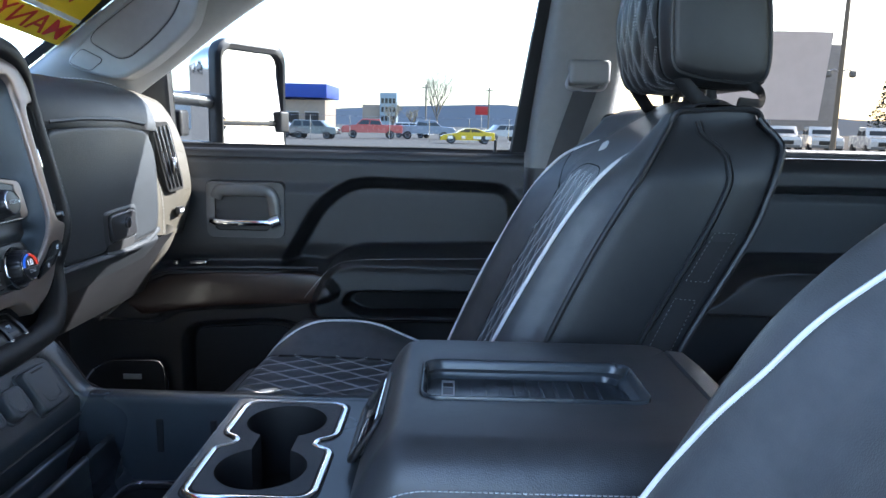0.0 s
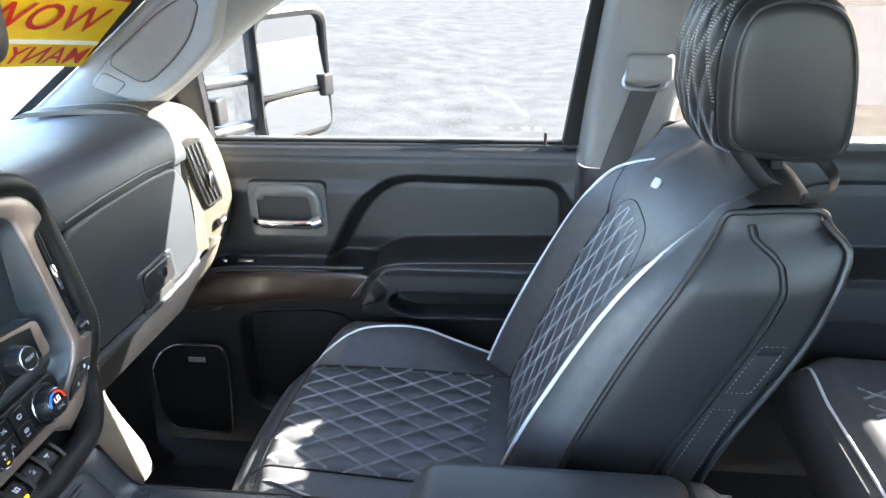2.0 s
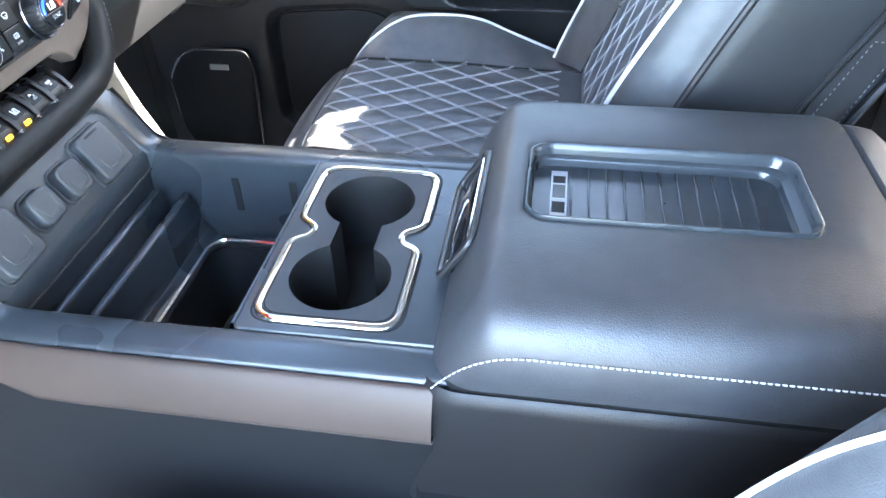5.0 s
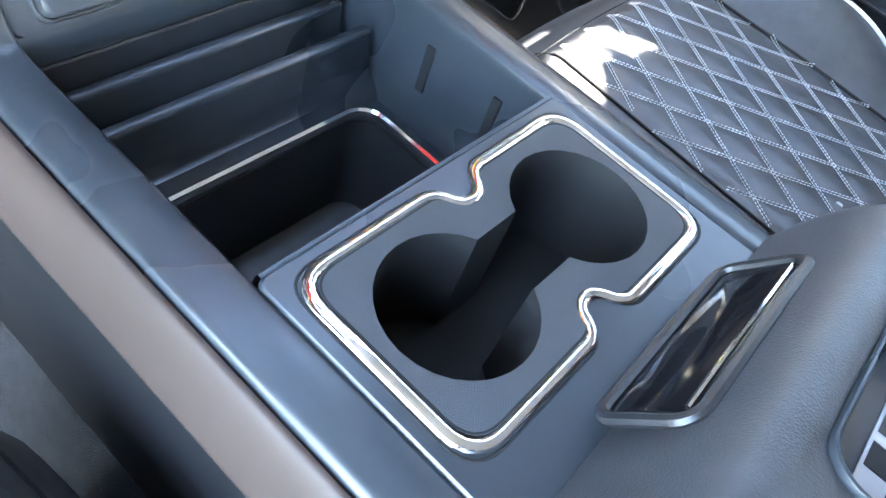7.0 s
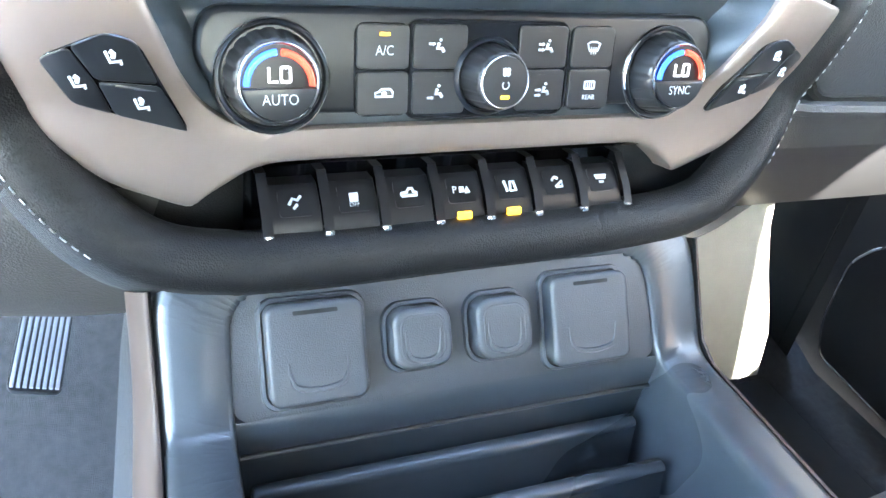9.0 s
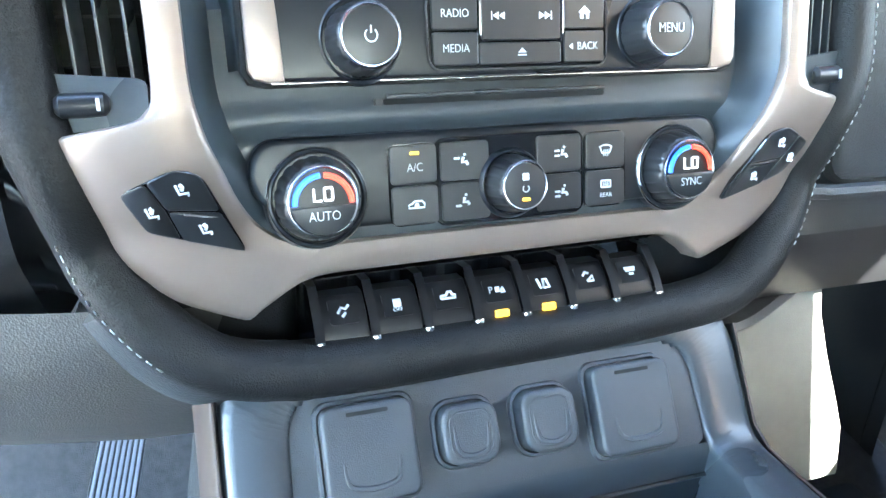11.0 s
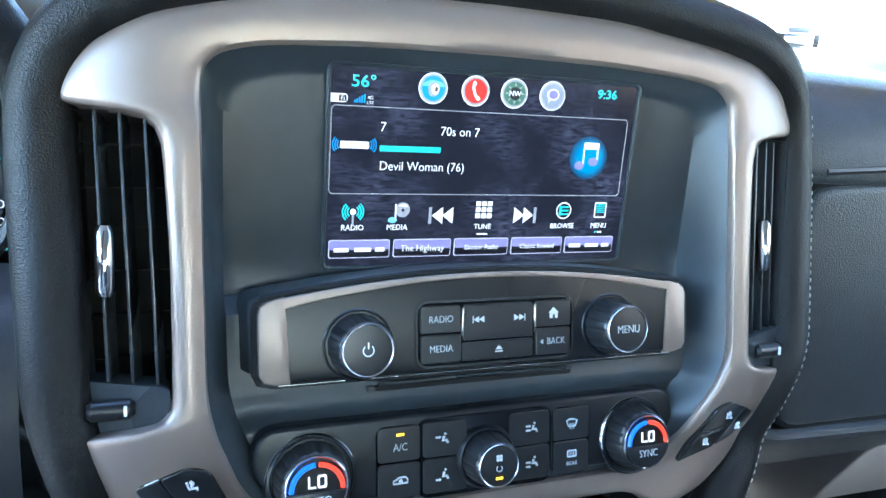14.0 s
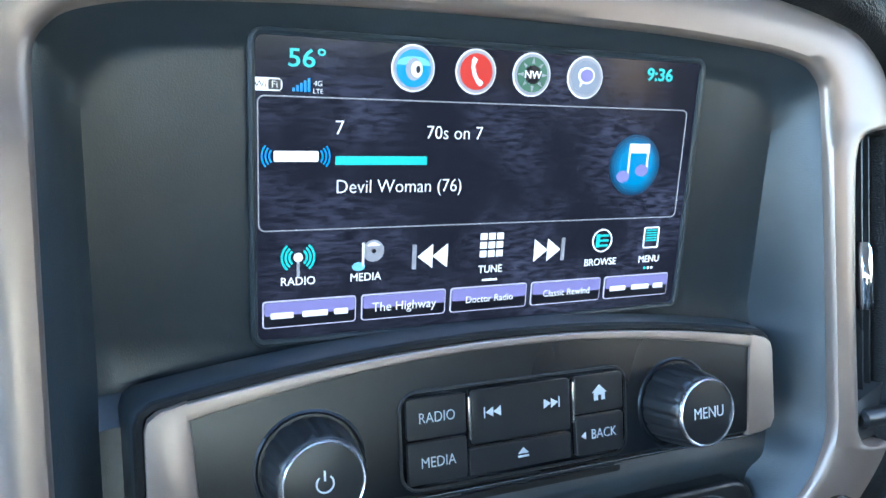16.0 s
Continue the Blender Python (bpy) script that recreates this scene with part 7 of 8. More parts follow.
part("inset_groove", tube([grab_matrix(0) @ Vector((x, z, .0102)) for x, z in iso], .0016, 6, closed=True, up=(0, 1, 0)), M_DARK, grab)
cap = [(p.x, p.y) for p in soften([(-.163, 1.509, 0), (-.137, 1.533, 0), (-.101, 1.515, 0), (-.126, 1.495, 0)], .008)]
part("screw_cap", prism(cap, .006, .0112, grab_matrix(0), .001), M_TRIM, grab)
part("cap_groove", tube([grab_matrix(0) @ Vector((x, z, .0102)) for x, z in cap], .0009, 5, closed=True, up=(0, 1, 0)), M_DARK, grab)
# windscreen
def screen_pt(y, z):
    t = (z - 1.42) / .79
    return Vector((-.345 + t - .13 * (1 - (y / .66) ** 2), y, z))


pane = loft([[screen_pt(y, z) for y in np.linspace(-.655, .655, 21)] for z in np.linspace(1.40, 1.82, 8)], closed=False)
pane.normal_update()
if sum(f.normal.z for f in pane.faces) > 0:
    bmesh.ops.reverse_faces(pane, faces=pane.faces)
tagged(part("windscreen", pane, M_GLASS), "clear windscreen with dealer banner", "windscreen", kind="structure").visible_shadow = False
banner = thing("dealer_banner", "yellow and red dealer banner stuck on windscreen", "banner")
M_YELLOW = mat("banner_yellow", (0.80, 0.55, 0.01), 0.5, var=0.05)
M_RED = mat("banner_red", (0.50, 0.02, 0.015), 0.5, var=0.08)
M_BWHITE = mat("banner_white", (0.8, 0.8, 0.75), 0.5, var=0.04)
BZ = 1.597


def ban(y, z):
    return screen_pt(y, z - .13 * y * y) + Vector((.004, 0, -.004))


part("strip", loft([[ban(y, z) for y in np.linspace(-.645, .645, 31)] for z in (BZ, BZ + .034)], closed=False), M_YELLOW, banner)
part("white_line", loft([[ban(y, z) + Vector((.001, 0, 0)) for y in np.linspace(-.645, .645, 31)] for z in (BZ + .034, BZ + .040)], closed=False), M_BWHITE, banner)
part("strip", loft([[ban(y, z) for y in np.linspace(-.645, .645, 31)] for z in (BZ + .040, BZ + .100)], closed=False), M_YELLOW, banner)
part("strip", loft([[ban(y, z) for y in np.linspace(-.645, .645, 31)] for z in (BZ + .100, BZ + .18)], closed=False), M_RED, banner)


def banner_text(text, size, y_end, z, material):
    """Writing that reads from outside, bent onto the glass; y_end is where its first letter begins."""
    ob = words(text, size, Matrix(), material, banner, align="LEFT", bold=size * .02, wide=1.0)
    for v in ob.data.vertices:
        y, h = y_end - v.co.x, v.co.y
        p = ban(y, z + h * .62)
        v.co = p + Vector((.0015 + v.co.z, 0, -.001))
    return ob


banner_text("MANY EX", .056, .632, BZ + .017, M_RED)
banner_text("WOW", .080, .600, BZ + .070, M_RED)
for y in (.45, .25):
    part("shape", loft([[ban(y + dy, BZ + .12 + dz) + Vector((.0015, 0, 0)) for dy in (-.04, 0, .05)] for dz in (0, .03)], closed=False), M_YELLOW, banner)
rvm = thing("rear_view_mirror", "black rear view mirror hanging under the roof", "mirror")
RVM = Matrix.Translation((.10, -.02, 1.664))
part("housing", prism([(p[0], p[1]) for p in rrect(.25, .075, .025, 6)], -.03, .0, RVM @ pose(0, 0, 0, 0, 0, 0) @ Matrix(((0, 0, 1, 0), (1, 0, 0, 0), (0, 1, 0, 0), (0, 0, 0, 1))), .006), M_DARK, rvm)
part("stalk", tube([(.075, -.02, 1.668), (.06, -.01, 1.72), (.08, 0, 1.79)], .01, 8), M_DARK, rvm)

# roof, rear wall and driver's side, which close the cab
tagged(part("ceiling", loft([[Vector((x, y, z - .04 * (abs(y) / .7) ** 4)) for y in np.linspace(-.74, .74, 11)] for x, z in ((.10, 1.80), (.25, 1.855), (.6, 1.88), (1.9, 1.88), (2.51, 1.84))], closed=False), M_HEADLINER), "pale cloth headliner", "ceiling", kind="structure")
tagged(part("roof_skin", loft([[Vector((x, y, z - .05 * (abs(y) / .7) ** 4)) for y in np.linspace(-.80, .80, 11)] for x, z in ((.08, 1.84), (.25, 1.90), (.6, 1.925), (1.9, 1.925), (2.57, 1.88))], closed=False), M_GREY), "painted cab roof", "roof", kind="structure")
tagged(part("wall_rear", box((2.52, 0, 1.02), (.05, 1.62, .78)), M_DARK), "dark rear wall of the cab", "wall", kind="structure")
tagged(part("rear_window_header", box((2.52, 0, 1.83), (.05, 1.6, .07)), M_GREY), "header over rear window", "trim", kind="structure")
tagged(part("window_3", box((2.52, 0, 1.60), (.006, 1.4, .40)), M_GLASS, smooth=0), "clear rear window", "window", kind="structure").visible_shadow = False
tagged(part("c_pillar", box((2.43, .79, 1.60), (.22, .10, .50), .03), M_GREY), "grey rear corner pillar", "pillar", kind="structure")
tagged(part("c_pillar", box((2.43, -.79, 1.60), (.22, .10, .50), .03), M_GREY), "grey rear corner pillar", "pillar", kind="structure")
ldoor = thing("driver_door", "black driver side door standing open", "car door")
HINGE = Matrix.Translation((-.31, -.86, 0)) @ pose(0, 0, 0, 0, 0, -68) @ Matrix.Translation((.31, .86, 0))
part("inner_panel", box((.17, -.83, 1.0), (.96, .05, .74), .02, HINGE), M_DOOR, ldoor)
part("armrest", box((.40, -.79, 1.10), (.50, .08, .07), .02, HINGE), M_DOOR, ldoor)
part("frame", tube([HINGE @ Vector(p) for p in ((-.20, -.835, 1.37), (-.02, -.79, 1.66), (.2, -.77, 1.79), (.66, -.77, 1.80), (.655, -.835, 1.37))], .016, 8), M_RUBBER, ldoor)
ldoor2 = thing("rear_door", "closed black driver side rear door", "car door")
part("inner_panel", box((1.56, -.83, 1.0), (1.52, .05, .74), .02), M_DOOR, ldoor2)
tagged(part("b_pillar", loft([[Vector((x + o, -(glass_y(z)) + dy, z)) for x, dy in ((.66, 0), (.69, .06), (.79, .06), (.82, 0))] for z, o in ((.65, 0), (1.37, 0), (1.84, .05))], closed=False), M_GREY), "grey pillar trim behind driver", "pillar trim")
tagged(part("a_pillar", loft([[Vector((p.x, -p.y, p.z)) + o for o in (Vector((-.012, .004, .01)), Vector((.03, 0, -.03)), Vector((.075, -.10, -.09)))] for p in ax], closed=False), M_GREY), "grey front pillar trim beside driver", "pillar trim")
for nm, xa, xb in (("window_4", .80, 2.30),):
    tagged(part(nm, loft([[Vector((x, -glass_y(z), z)) for x in (xa, xb)] for z in (1.365, 1.86)], closed=False), M_GLASS), "clear driver side window", "window", kind="structure").visible_shadow = False
tagged(part("cowl", box((-.62, 0, 1.18), (.34, 1.6, .36), .05), M_DARK), "dark cowl below windscreen", "cowl", kind="structure")
tagged(part("bonnet", box((-1.35, 0, 1.17), (1.30, 1.75, .30), .10), mat("bonnet_paint", (0.6, 0.6, 0.62), 0.25, var=0.03, coat=1.0)), "pale painted bonnet ahead of windscreen", "bonnet", kind="structure")
tagged(part("cab_side", box((.90, .93, .82), (3.40, .03, .36), .01), M_GREY), "painted cab side sill", "cab side", kind="structure")

# tow mirror
tow = thing("tow_mirror", "large chrome and black extended towing mirror", "wing mirror")
MC = Matrix.Translation((.024, 1.10, 1.450)) @ pose(0, 0, 0, 0, 0, -8)
mo = rrect(.216, .282, .034, 6)
TM = MC @ Matrix(((.35, 0, .9367, 0), (.9367, 0, -.35, 0), (0, 1, 0, 0), (0, 0, 0, 1)))
M_ARM = mat("arm_metal", (0.26, 0.27, 0.28), 0.3, metal=0.5, var=0.1)
M_MFRAME = mat("mirror_plastic", (0.060, 0.060, 0.062), 0.40, var=0.15)
part("housing", loft([[TM @ Vector((x * s, y * s, z)) for x, y in mo] for s, z in ((.1, -.125), (.6, -.122), (.84, -.105), (.95, -.06), (1.0, 0))], caps=True), M_CHROME, tow, "chrome mirror shell")
part("frame", loft([[TM @ Vector((x * s, y * (s + .3 * (s - 1)), z)) for x, y in mo] for s, z in ((1.03, -.02), (1.05, -.004), (1.04, .008), (.985, .014), (.93, .012), (.915, .002))]), M_MFRAME, tow, "black mirror frame")
GLASS_TM = TM @ Matrix.Translation((0, 0, .003)) @ pose(0, 0, 0, -4.5, 0, 0)
part("upper_glass", prism([(p[0], p[1]) for p in rrect(.200, .166, .018, 5, cy=.050)], 0, .003, GLASS_TM), M_MIRROR, tow, "mirror glass")
part("lower_glass", prism([(p[0], p[1]) for p in rrect(.200, .084, .018, 5, cy=-.090)], 0, .003, GLASS_TM), M_MIRROR, tow, "convex mirror glass")
part("glass_divider", box((0, -.040, .004), (.200, .010, .010), .002, TM), M_MFRAME, tow)
part("adjuster", box((.096, -.035, .008), (.034, .052, .026), .006, TM, 3), M_MFRAME, tow, "black mirror adjuster block")
part("arm", tube([(-.13, .86, 1.464), (-.10, .90, 1.463), (-.035, 1.04, 1.456)], .0165, 12, flat=.9), M_ARM, tow, "chrome upper telescoping arm")
part("arm", tube([(-.13, .86, 1.357), (-.09, .92, 1.357), (-.035, 1.04, 1.352)], .0145, 12), M_ARM, tow, "grey lower telescoping arm")
part("arm_block", box((-.086, .905, 1.408), (.044, .05, .056), .008, None, 3), mat("arm_grey", (0.09, 0.09, 0.095), 0.45), tow)
part("arm_bracket", box((-.042, 1.035, 1.405), (.022, .04, .135), .006), mat("bracket_grey", (0.06, 0.062, 0.066), 0.4), tow)

# ---- outside ----
M_ASPHALT = mat("asphalt", (0.160, 0.155, 0.146), 0.95, var=0.45, spec=0.03, scale=42.0, stain=2.6, bump=0.3, bump_scale=240)
gx_, gy_ = sorted(set([-600, -300, -150] + list(range(-100, 101, 10)) + [150, 300, 600])), sorted(set([-600, -300, -100] + list(range(-60, 141, 10)) + [200, 300, 600, 1200]))


def ground_z(x, y):
    """The lot rises ahead of the truck and is level beside it."""
    return .15 * max(0.0, min(-x, 110) - 5) * smooth01((-x - .57 * y) / (.12 * abs(y) + 2))


verts = [(x, y, ground_z(x, y)) for x in gx_ for y in gy_]
ny = len(gy_)
faces = [(i * ny + j, (i + 1) * ny + j, (i + 1) * ny + j + 1, i * ny + j + 1) for i in range(len(gx_) - 1) for j in range(ny - 1)]
tagged(pydata("ground", verts, faces, M_ASPHALT, smooth=60), "pale worn asphalt car lot", "ground", kind="structure")

CRACK = [(-3.3, 12.35), (-2.58, 12.15), (-2.06, 12.0), (-1.75, 11.6), (-1.39, 11.05), (-.85, 10.2), (-.55, 9.6), (-.25, 9.23), (-.12, 8.9), (-.04, 8.7), (.18, 8.24), (.32, 7.7), (.52, 7.2)]
rnd = random.Random(7)
crack = smooth_line([(x + rnd.uniform(-.04, .04), y + rnd.uniform(-.04, .04), .004) for x, y in CRACK], 5)
part("sealed_crack", loft([[p + Vector((-w, -w * .4, -.006)), p + Vector((-w * .5, -w * .2, .002)), p + Vector((w * .5, w * .2, .002)), p + Vector((w, w * .4, -.006))] for p, w in ((p, rnd.uniform(.025, .06)) for p in crack)], closed=False), mat("crack_filler", (0.24, 0.235, 0.225), 0.8, var=0.3, scale=20), bpy.data.objects["ground"], "pale filled crack")
M_TYRE = mat("tyre_rubber", (0.015, 0.015, 0.016), 0.8)
M_ALLOY = mat("alloy", (0.5, 0.5, 0.52), 0.3, metal=0.8)
M_CARGLASS = mat("car_glass", (0.02, 0.025, 0.03), 0.05, var=0.05)
M_LAMP = mat("lamp_lens", (0.7, 0.7, 0.7), 0.1)
M_TAIL = mat("tail_lens", (0.4, 0.01, 0.01), 0.15)
BODIES = {
    "suv": ([(-2.15, .45), (-2.2, .75), (-2.1, 1.0), (-1.3, 1.10), (-.75, 1.62), (1.7, 1.66), (2.0, 1.15), (2.12, .95), (2.12, .45)], [(-.62, 1.54, -.98, 1.14, .0), (.5, 1.56, .55, 1.14, .0), (1.5, 1.56, 1.7, 1.16, 0)], 1.35),
    "pickup": ([(-2.9, .55), (-2.95, 1.0), (-2.8, 1.22), (-1.55, 1.32), (-.95, 1.90), (.75, 1.92), (1.0, 1.36), (2.95, 1.34), (2.98, .6)], [], 1.9),
    "coupe": ([(-2.2, .30), (-2.25, .55), (-1.9, .72), (-.9, .88), (-.2, 1.22), (.6, 1.24), (1.5, .98), (2.15, .92), (2.2, .45), (2.1, .3)], [], 1.45),
}


def build_car(name, kind, paint, label, m):
    """A parked vehicle: bodywork, glasshouse, four wheels, lamps."""
    car = thing(name, label, "car", group="parked vehicles")
    prof, _, wb = BODIES[kind]
    hw = .95 if kind == "pickup" else .9
    secs = []
    for y, ins in ((-hw, .05), (-hw + .06, .0), (hw - .06, .0), (hw, .05)):
        secs.append([Vector((x * (1 - ins * .3), y * (1 - .10 * smooth01((z - 1.1) / .6)), z - ins * .5 * (z > .8))) for x, z in prof])
    bodyob = part("body", loft(secs, caps=True), paint, car, smooth=30)
    roof_z = max(z for _, z in prof)
    belt = {"suv": 1.12, "pickup": 1.36, "coupe": .93}[kind]
    top = {"suv": 1.56, "pickup": 1.82, "coupe": 1.18}[kind]
    x0, x1, t0, t1 = {"suv": (-1.12, 1.75, -.70, 1.62), "pickup": (-1.38, .88, -.92, .70), "coupe": (-.75, 1.2, -.2, .62)}[kind]
    for sg in (1, -1):
        for a, b in ((0, .33), (.37, .68), (.72, 1.0)) if kind == "suv" else ((0, .47), (.52, 1.0)):
            q = [(x0 + (x1 - x0) * a, belt), (x0 + (x1 - x0) * b, belt), (t0 + (t1 - t0) * b, top), (t0 + (t1 - t0) * a, top)]
            part("window", loft([[Vector((x, sg * (hw + .006) * (1 - .10 * smooth01((z - 1.1) / .6)), z)) for x, z in q], [Vector((x, sg * (hw - .04) * (1 - .10 * smooth01((z - 1.1) / .6)), z)) for x, z in q]], caps=True), M_CARGLASS, bodyob)
    part("windscreen", loft([[Vector((x0 - .10, s * .72, belt + .05)), Vector((t0 - .08, s * .62, top + .02))] for s in (-1, 1)], closed=False), M_CARGLASS, bodyob)
    for sg in (1, -1):
        part("headlight", box((prof[1][0] + .06, sg * (hw - .22), prof[1][1] - .03), (.10, .30, .16), .03), M_LAMP, bodyob)
        part("tail_light", box((prof[-2][0] - .03, sg * (hw - .14), prof[-2][1] - .12), (.08, .16, .26), .02), M_TAIL, bodyob)
    part("grille", box((prof[1][0] + .02, 0, prof[1][1] - .14), (.08, hw * 1.05, .26), .03), M_DARK, bodyob)
    part("bumper", box((prof[0][0] + .03, 0, prof[0][1] + .06), (.16, hw * 1.9, .18), .04), M_GREY if kind == "pickup" else paint, bodyob)
    r = .40 if kind == "pickup" else .34
    for x in (-wb + (.05 if kind != "coupe" else .1), wb - .1):
        for sg in (1, -1):
            wm = Matrix.Translation((x, sg * (hw - .06), r)) @ pose(0, 0, 0, 90, 0, 0)
            w = part("wheel", lathe([(r * .62, -.12), (r * .97, -.12), (r, -.06), (r, .06), (r * .97, .12), (r * .62, .12)], wm, 24), M_TYRE, car)
            part("rim", lathe([(r * .64, -.10), (r * .6, -.125), (r * .2, -.10), (r * .2, .10), (r * .6, .125), (r * .64, .10)], wm, 20), M_ALLOY, w)
    car.matrix_world = m
    return car


def paint(name, c):
    return mat(name, c, 0.25, var=0.04, coat=1.0)


P_SLATE, P_RED, P_BLUE, P_YELLOW, P_WHITE, P_SILVER = paint("slate_paint", (.09, .10, .11)), paint("red_paint", (.45, .015, .015)), paint("blue_grey_paint", (.16, .20, .28)), paint("yellow_paint", (.75, .52, .0)), paint("white_paint", (.75, .75, .75)), paint("silver_paint", (.4, .41, .42))
build_car("suv", "suv", P_SLATE, "slate grey parked compact SUV", pose(-12.0, 65.5, 0, 0, 0, 176))
build_car("pickup_truck", "pickup", P_RED, "bright red parked pickup truck", pose(-7.6, 72.0, 0, 0, 0, 8))
build_car("pickup_truck", "pickup", P_BLUE, "blue grey parked crew cab pickup", pose(-2.4, 74.0, 0, 0, 0, 185))
build_car("sports_car", "coupe", P_YELLOW, "yellow parked low sports car", pose(1.6, 59.5, 0, 0, 0, 4))
build_car("suv", "suv", P_SILVER, "silver parked SUV behind the row", pose(5.6, 76, 0, 0, 0, 20))
build_car("suv", "suv", P_WHITE, "white parked SUV behind the row", pose(-4.0, 80, 0, 0, 0, 160))
build_car("suv", "suv", paint("maroon_paint", (.14, .02, .03)), "dark red parked SUV", pose(-16.5, 70, 0, 0, 0, 170))
for k, (x, y) in enumerate(((22.6, 48.2), (25.1, 47.8), (28.4, 47.0), (31.6, 46.6))):
    build_car("pickup_truck", "pickup", P_WHITE, "white parked work pickup facing the lot", pose(x, y + 1.5, 0, 0, 0, 74))
for k in range(7):
    x, y = -26 - 4.5 * k, 34 - 4.3 * k
    build_car("suv" if k % 2 else "pickup_truck", "suv" if k % 2 else "pickup", (P_WHITE, P_SILVER, P_SLATE, P_WHITE)[k % 4], "pale vehicle in the row on the rise", pose(x, y, ground_z(x, y), 0, 0, 135))

M_WALL = mat("render_wall", (0.42, 0.33, 0.25), 0.8, scale=2, stain=.4)
M_BLUEROOF = mat("blue_fascia", (0.02, 0.06, 0.35), 0.5)
store = thing("store_building", "low tan building with blue fascia across the lot", "building")
part("wall", box((-27, 116, 2.4), (16, 10, 4.8), .05), M_WALL, store)
part("roof", box((-27, 115.5, 6.1), (17, 12, 2.0), .1), M_BLUEROOF, store, "deep blue fascia")
for k in range(5):
    w = part("window", box((-33 + 3 * k, 110.95, 1.8), (2.0, .1, 2.2)), M_CARGLASS, store)
    part("frame", box((-33 + 3 * k, 110.9, 3.0), (2.2, .1, .12)), M_WHITE, w)
store2 = thing("store_building", "low building with blue canopy beyond the mirror", "building")
part("wall", box((-44, 122, 2.2), (9, 8, 4.4), .05), M_WHITE, store2)
part("roof", box((-44, 121.5, 5.2), (10, 9, 1.5), .1), M_BLUEROOF, store2)
office = thing("office_building", "distant pale mid-rise office building", "building")
part("wall", box((-19.5, 226, 5.4), (5.0, 6, 10.8), .05), mat("office_wall", (0.35, 0.42, 0.46), 0.6), office)
part("wall", box((-24.5, 228, 3.6), (6.0, 6, 7.2), .05), M_WALL, office)
for i in range(4):
    for j in range(3):
        part("window", box((-21.2 + 1.15 * i, 222.95, 3.2 + 2.6 * j), (.8, .1, 1.5)), M_CARGLASS, office)
screen = thing("sign_board", "large blank grey sign board on posts", "sign board")
SBM = pose(27.6, 57.5, 0, 0, 0, 12)
part("panel", box((0, 0, 4.95), (5.6, .25, 6.6), .04, SBM), mat("board_grey", (0.26, 0.25, 0.25), 0.7, scale=1.5), screen)
for k in range(-2, 3):
    part("panel_joint", box((0, -.13, 4.95 + 1.3 * k), (5.55, .012, .03), 0, SBM), M_GREY, screen)
for x in (-2, 2):
    part("post", box((x, .1, .85), (.25, .25, 1.7), .02, SBM), M_STEEL, screen)
lamp = thing("street_lamp", "tan steel lot lamp post with side lanterns", "street lamp")
part("pole", tube([(18.95, 35.4, 0), (18.95, 35.4, 9.5)], .13, 12, taper=lambda t: 1.05 - .35 * t), mat("pole_paint", (0.20, 0.16, 0.12), 0.6), lamp)
for sg in (-1, 1):
    part("arm", tube([(18.95, 35.4, 4.35), (18.95 + .3 * sg, 35.4, 4.5), (18.95 + .55 * sg, 35.4, 4.42)], .03, 8), M_STEEL, lamp)
    part("lantern", lathe([(.05, .12), (.16, .08), (.17, -.12), (.10, -.2), (.001, -.22)], Matrix.Translation((18.95 + .58 * sg, 35.4, 4.32)), 16), M_GREY, lamp)
M_BARK, M_TWIG = mat("bark", (0.22, 0.19, 0.15), 0.9), mat("pale_twigs", (0.34, 0.30, 0.22), 0.9)
M_NEEDLE = mat("dark_needles", (0.02, 0.035, 0.022), 0.9, var=0.5)


def bare_tree(x, y, h, seed, label):
    """A leafless tree: a tapered trunk and fans of ever finer limbs."""
    rnd = random.Random(seed)
    tree = thing("bare_tree", label, "tree")
    bm, bt = bmesh.new(), bmesh.new()
    tube([(x, y, 0), (x + .1, y, h * .2), (x, y, h * .38)], .28, 8, bm=bm, taper=lambda t: 1 - .5 * t)

    def grow(p, d, length, r, depth):
        q = p + d * length
        tube([p, p.lerp(q, .5) + Vector((rnd.uniform(-1, 1), rnd.uniform(-1, 1), 0)) * length * .05, q], r, 5, bm=bm if depth < 2 else bt, taper=lambda t: 1 - .45 * t)
        if depth < 4:
            for _ in range(3):
                e = (d + Vector((rnd.uniform(-.6, .6), rnd.uniform(-.6, .6), rnd.uniform(-.1, .5)))).normalized()
                grow(p.lerp(q, rnd.uniform(.55, 1)), e, length * rnd.uniform(.55, .8), r * .55, depth + 1)

    for k in range(7):
        a = k * .9 + rnd.random()
        grow(Vector((x, y, h * rnd.uniform(.12, .38))), Vector((math.cos(a) * .45, math.sin(a) * .45, 1)).normalized(), h * .30, .12, 0)
    part("trunk", bm, M_BARK, tree)
    part("twigs", bt, M_TWIG, tree)
    return tree


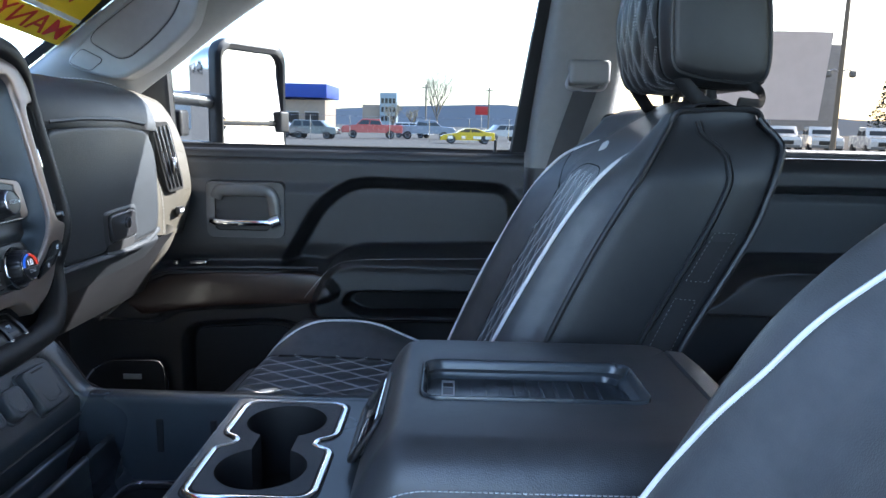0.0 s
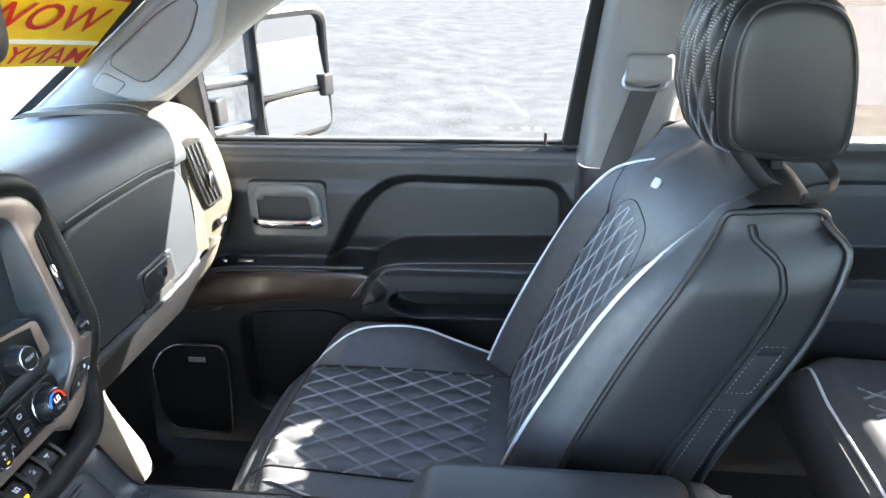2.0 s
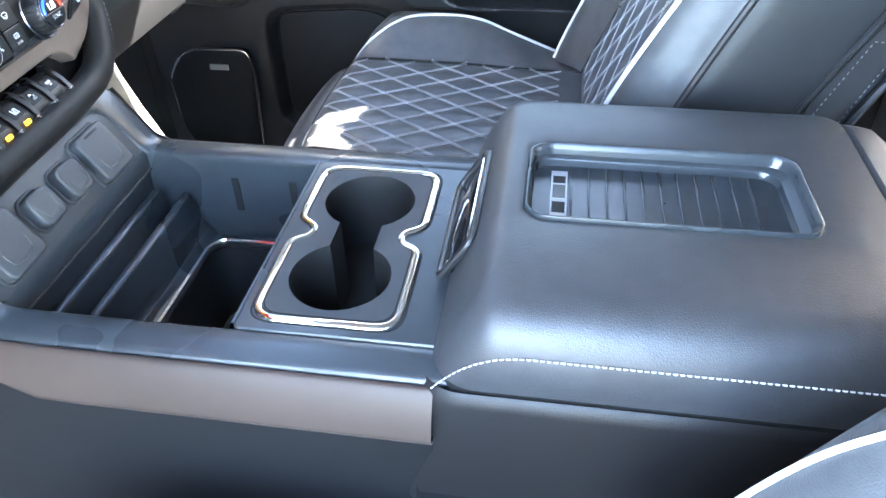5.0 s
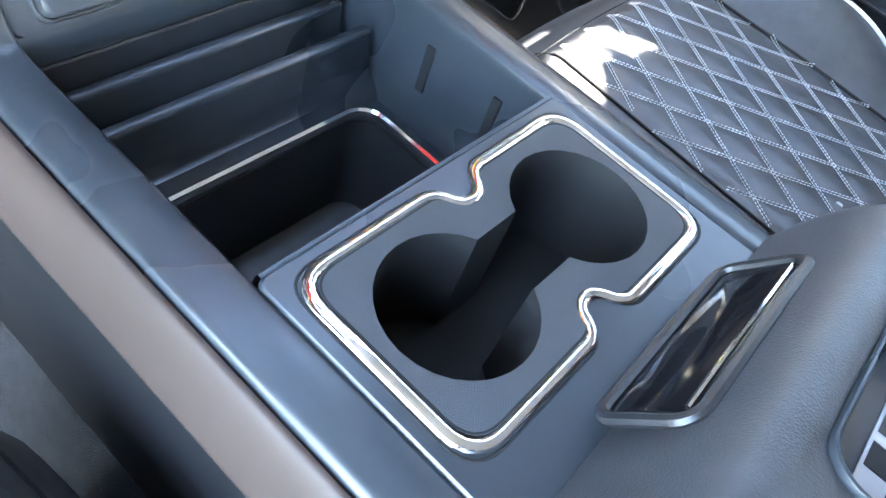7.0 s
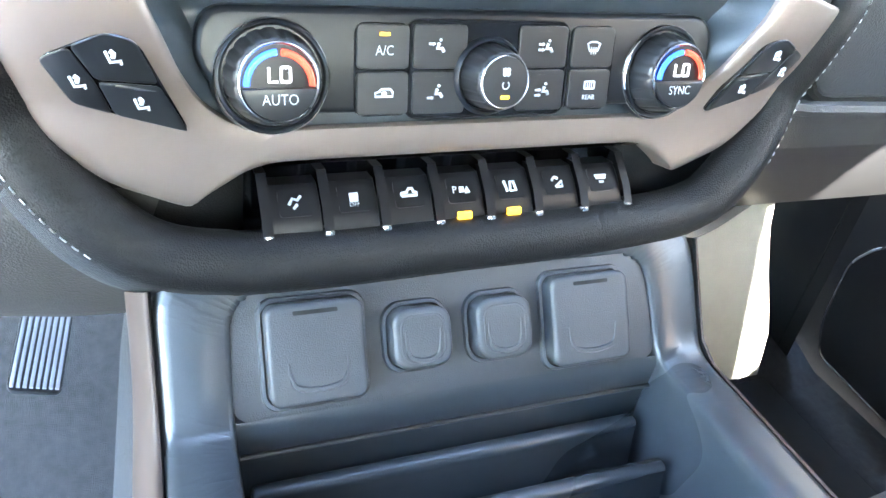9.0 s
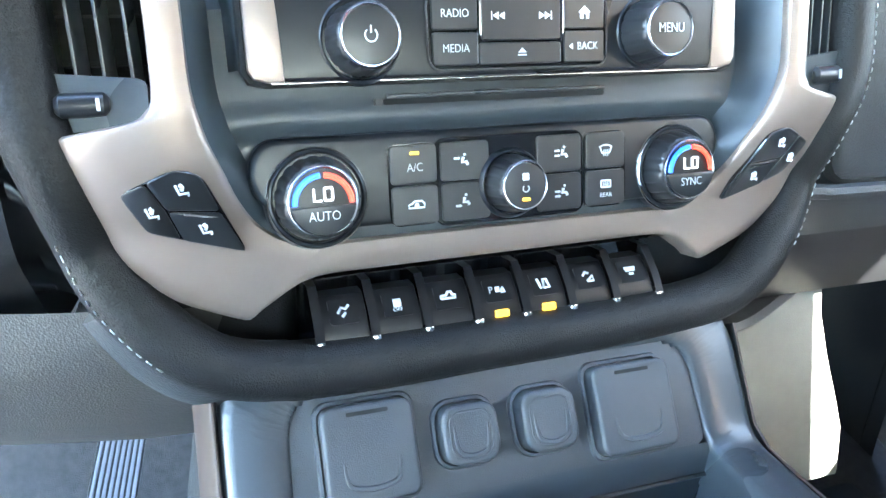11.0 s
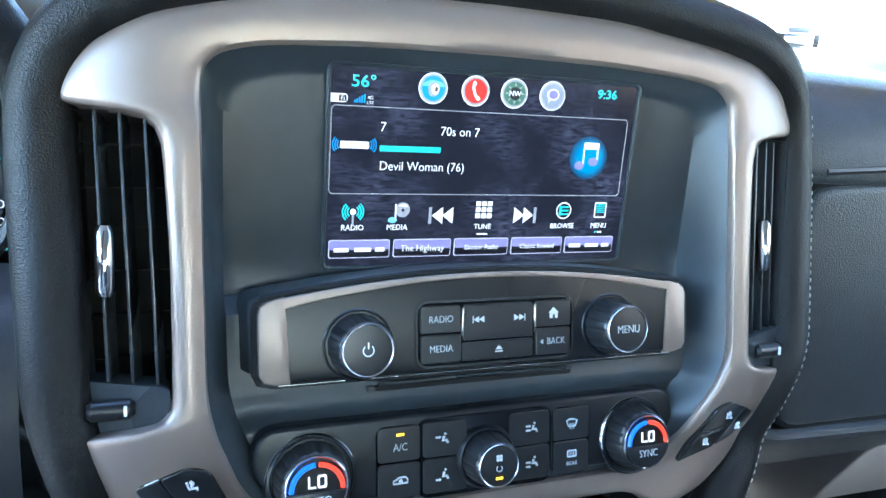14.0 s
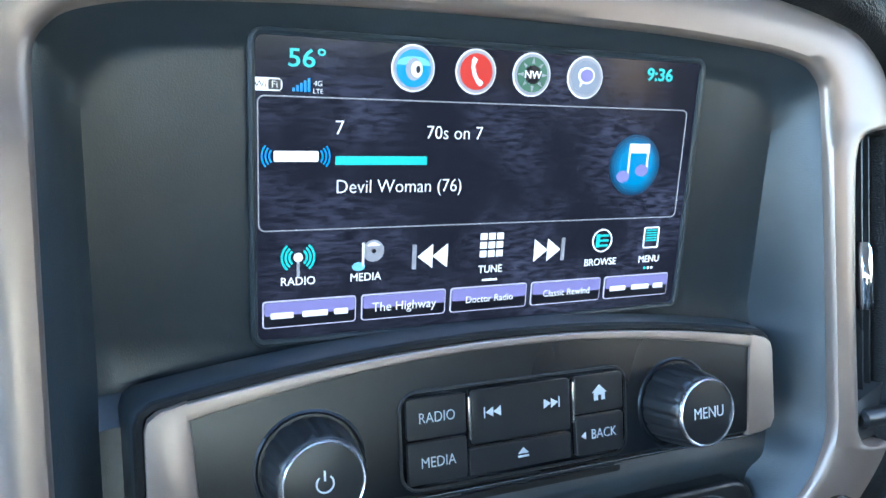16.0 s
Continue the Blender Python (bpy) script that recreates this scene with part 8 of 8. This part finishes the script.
bare_tree(-2.4, 120, 9.6, 3, "tall leafless poplar beyond the lot")
bare_tree(-12, 150, 6, 5, "small leafless yellowish tree")
bare_tree(-8, 150, 5, 8, "small leafless yellowish tree")
con = thing("conifer", "dark green conifer at the edge of the lot", "tree")
part("trunk", tube([(44.5, 74.5, 0), (44.5, 74.5, 9.5)], .2, 8, taper=lambda t: 1 - .8 * t), M_BARK, con)
rnd = random.Random(4)
verts, faces = [], []
for k in range(2600):
    t = rnd.random() ** .8
    a, rr = rnd.random() * 6.283, (1 - t) * 2.6 * rnd.uniform(.5, 1.05) + .1
    c = Vector((44.5 + rr * math.cos(a), 74.5 + rr * math.sin(a), .6 + 9.2 * t - rr * .25))
    s, j = rnd.uniform(.15, .34), len(verts)
    verts += [c + Vector((rnd.uniform(-s, s), rnd.uniform(-s, s), rnd.uniform(-s, s) * .6)) for _ in range(3)]
    faces.append((j, j + 1, j + 2))
pydata("needles", verts, faces, M_NEEDLE, con)
rs = thing("red_sign", "small red roadside sign on a post", "sign")
part("board", box((3.8, 89.3, 3.3), (1.5, .15, 1.0), .03), M_RED, rs)
part("post", tube([(3.8, 89.3, 0), (3.8, 89.3, 3)], .06, 8), M_STEEL, rs)
for x, h in ((-2.97, 6.3), (4.67, 6.1)):
    up = thing("utility_pole", "dark wooden utility pole beyond the lot", "pole")
    part("shaft", tube([(x, 89.4, 0), (x, 89.4, h)], .10, 8), M_BARK, up)
    part("crossarm", box((x, 89.4, h - .4), (1.0, .1, .1), .01), M_BARK, up)
fence = thing("fence", "thin steel lot fence posts and wires", "fence")
for k in range(16):
    part("post", tube([(-22 + 3.4 * k, 62.5, 0), (-22 + 3.4 * k, 62.5, 2.1)], .035, 6), M_STEEL, fence)
part("wire", tube([(-22, 62.5, 2.05), (29, 62.5, 2.05)], .015, 5), M_STEEL, fence)
# distance haze is put into the hills' blue base colour
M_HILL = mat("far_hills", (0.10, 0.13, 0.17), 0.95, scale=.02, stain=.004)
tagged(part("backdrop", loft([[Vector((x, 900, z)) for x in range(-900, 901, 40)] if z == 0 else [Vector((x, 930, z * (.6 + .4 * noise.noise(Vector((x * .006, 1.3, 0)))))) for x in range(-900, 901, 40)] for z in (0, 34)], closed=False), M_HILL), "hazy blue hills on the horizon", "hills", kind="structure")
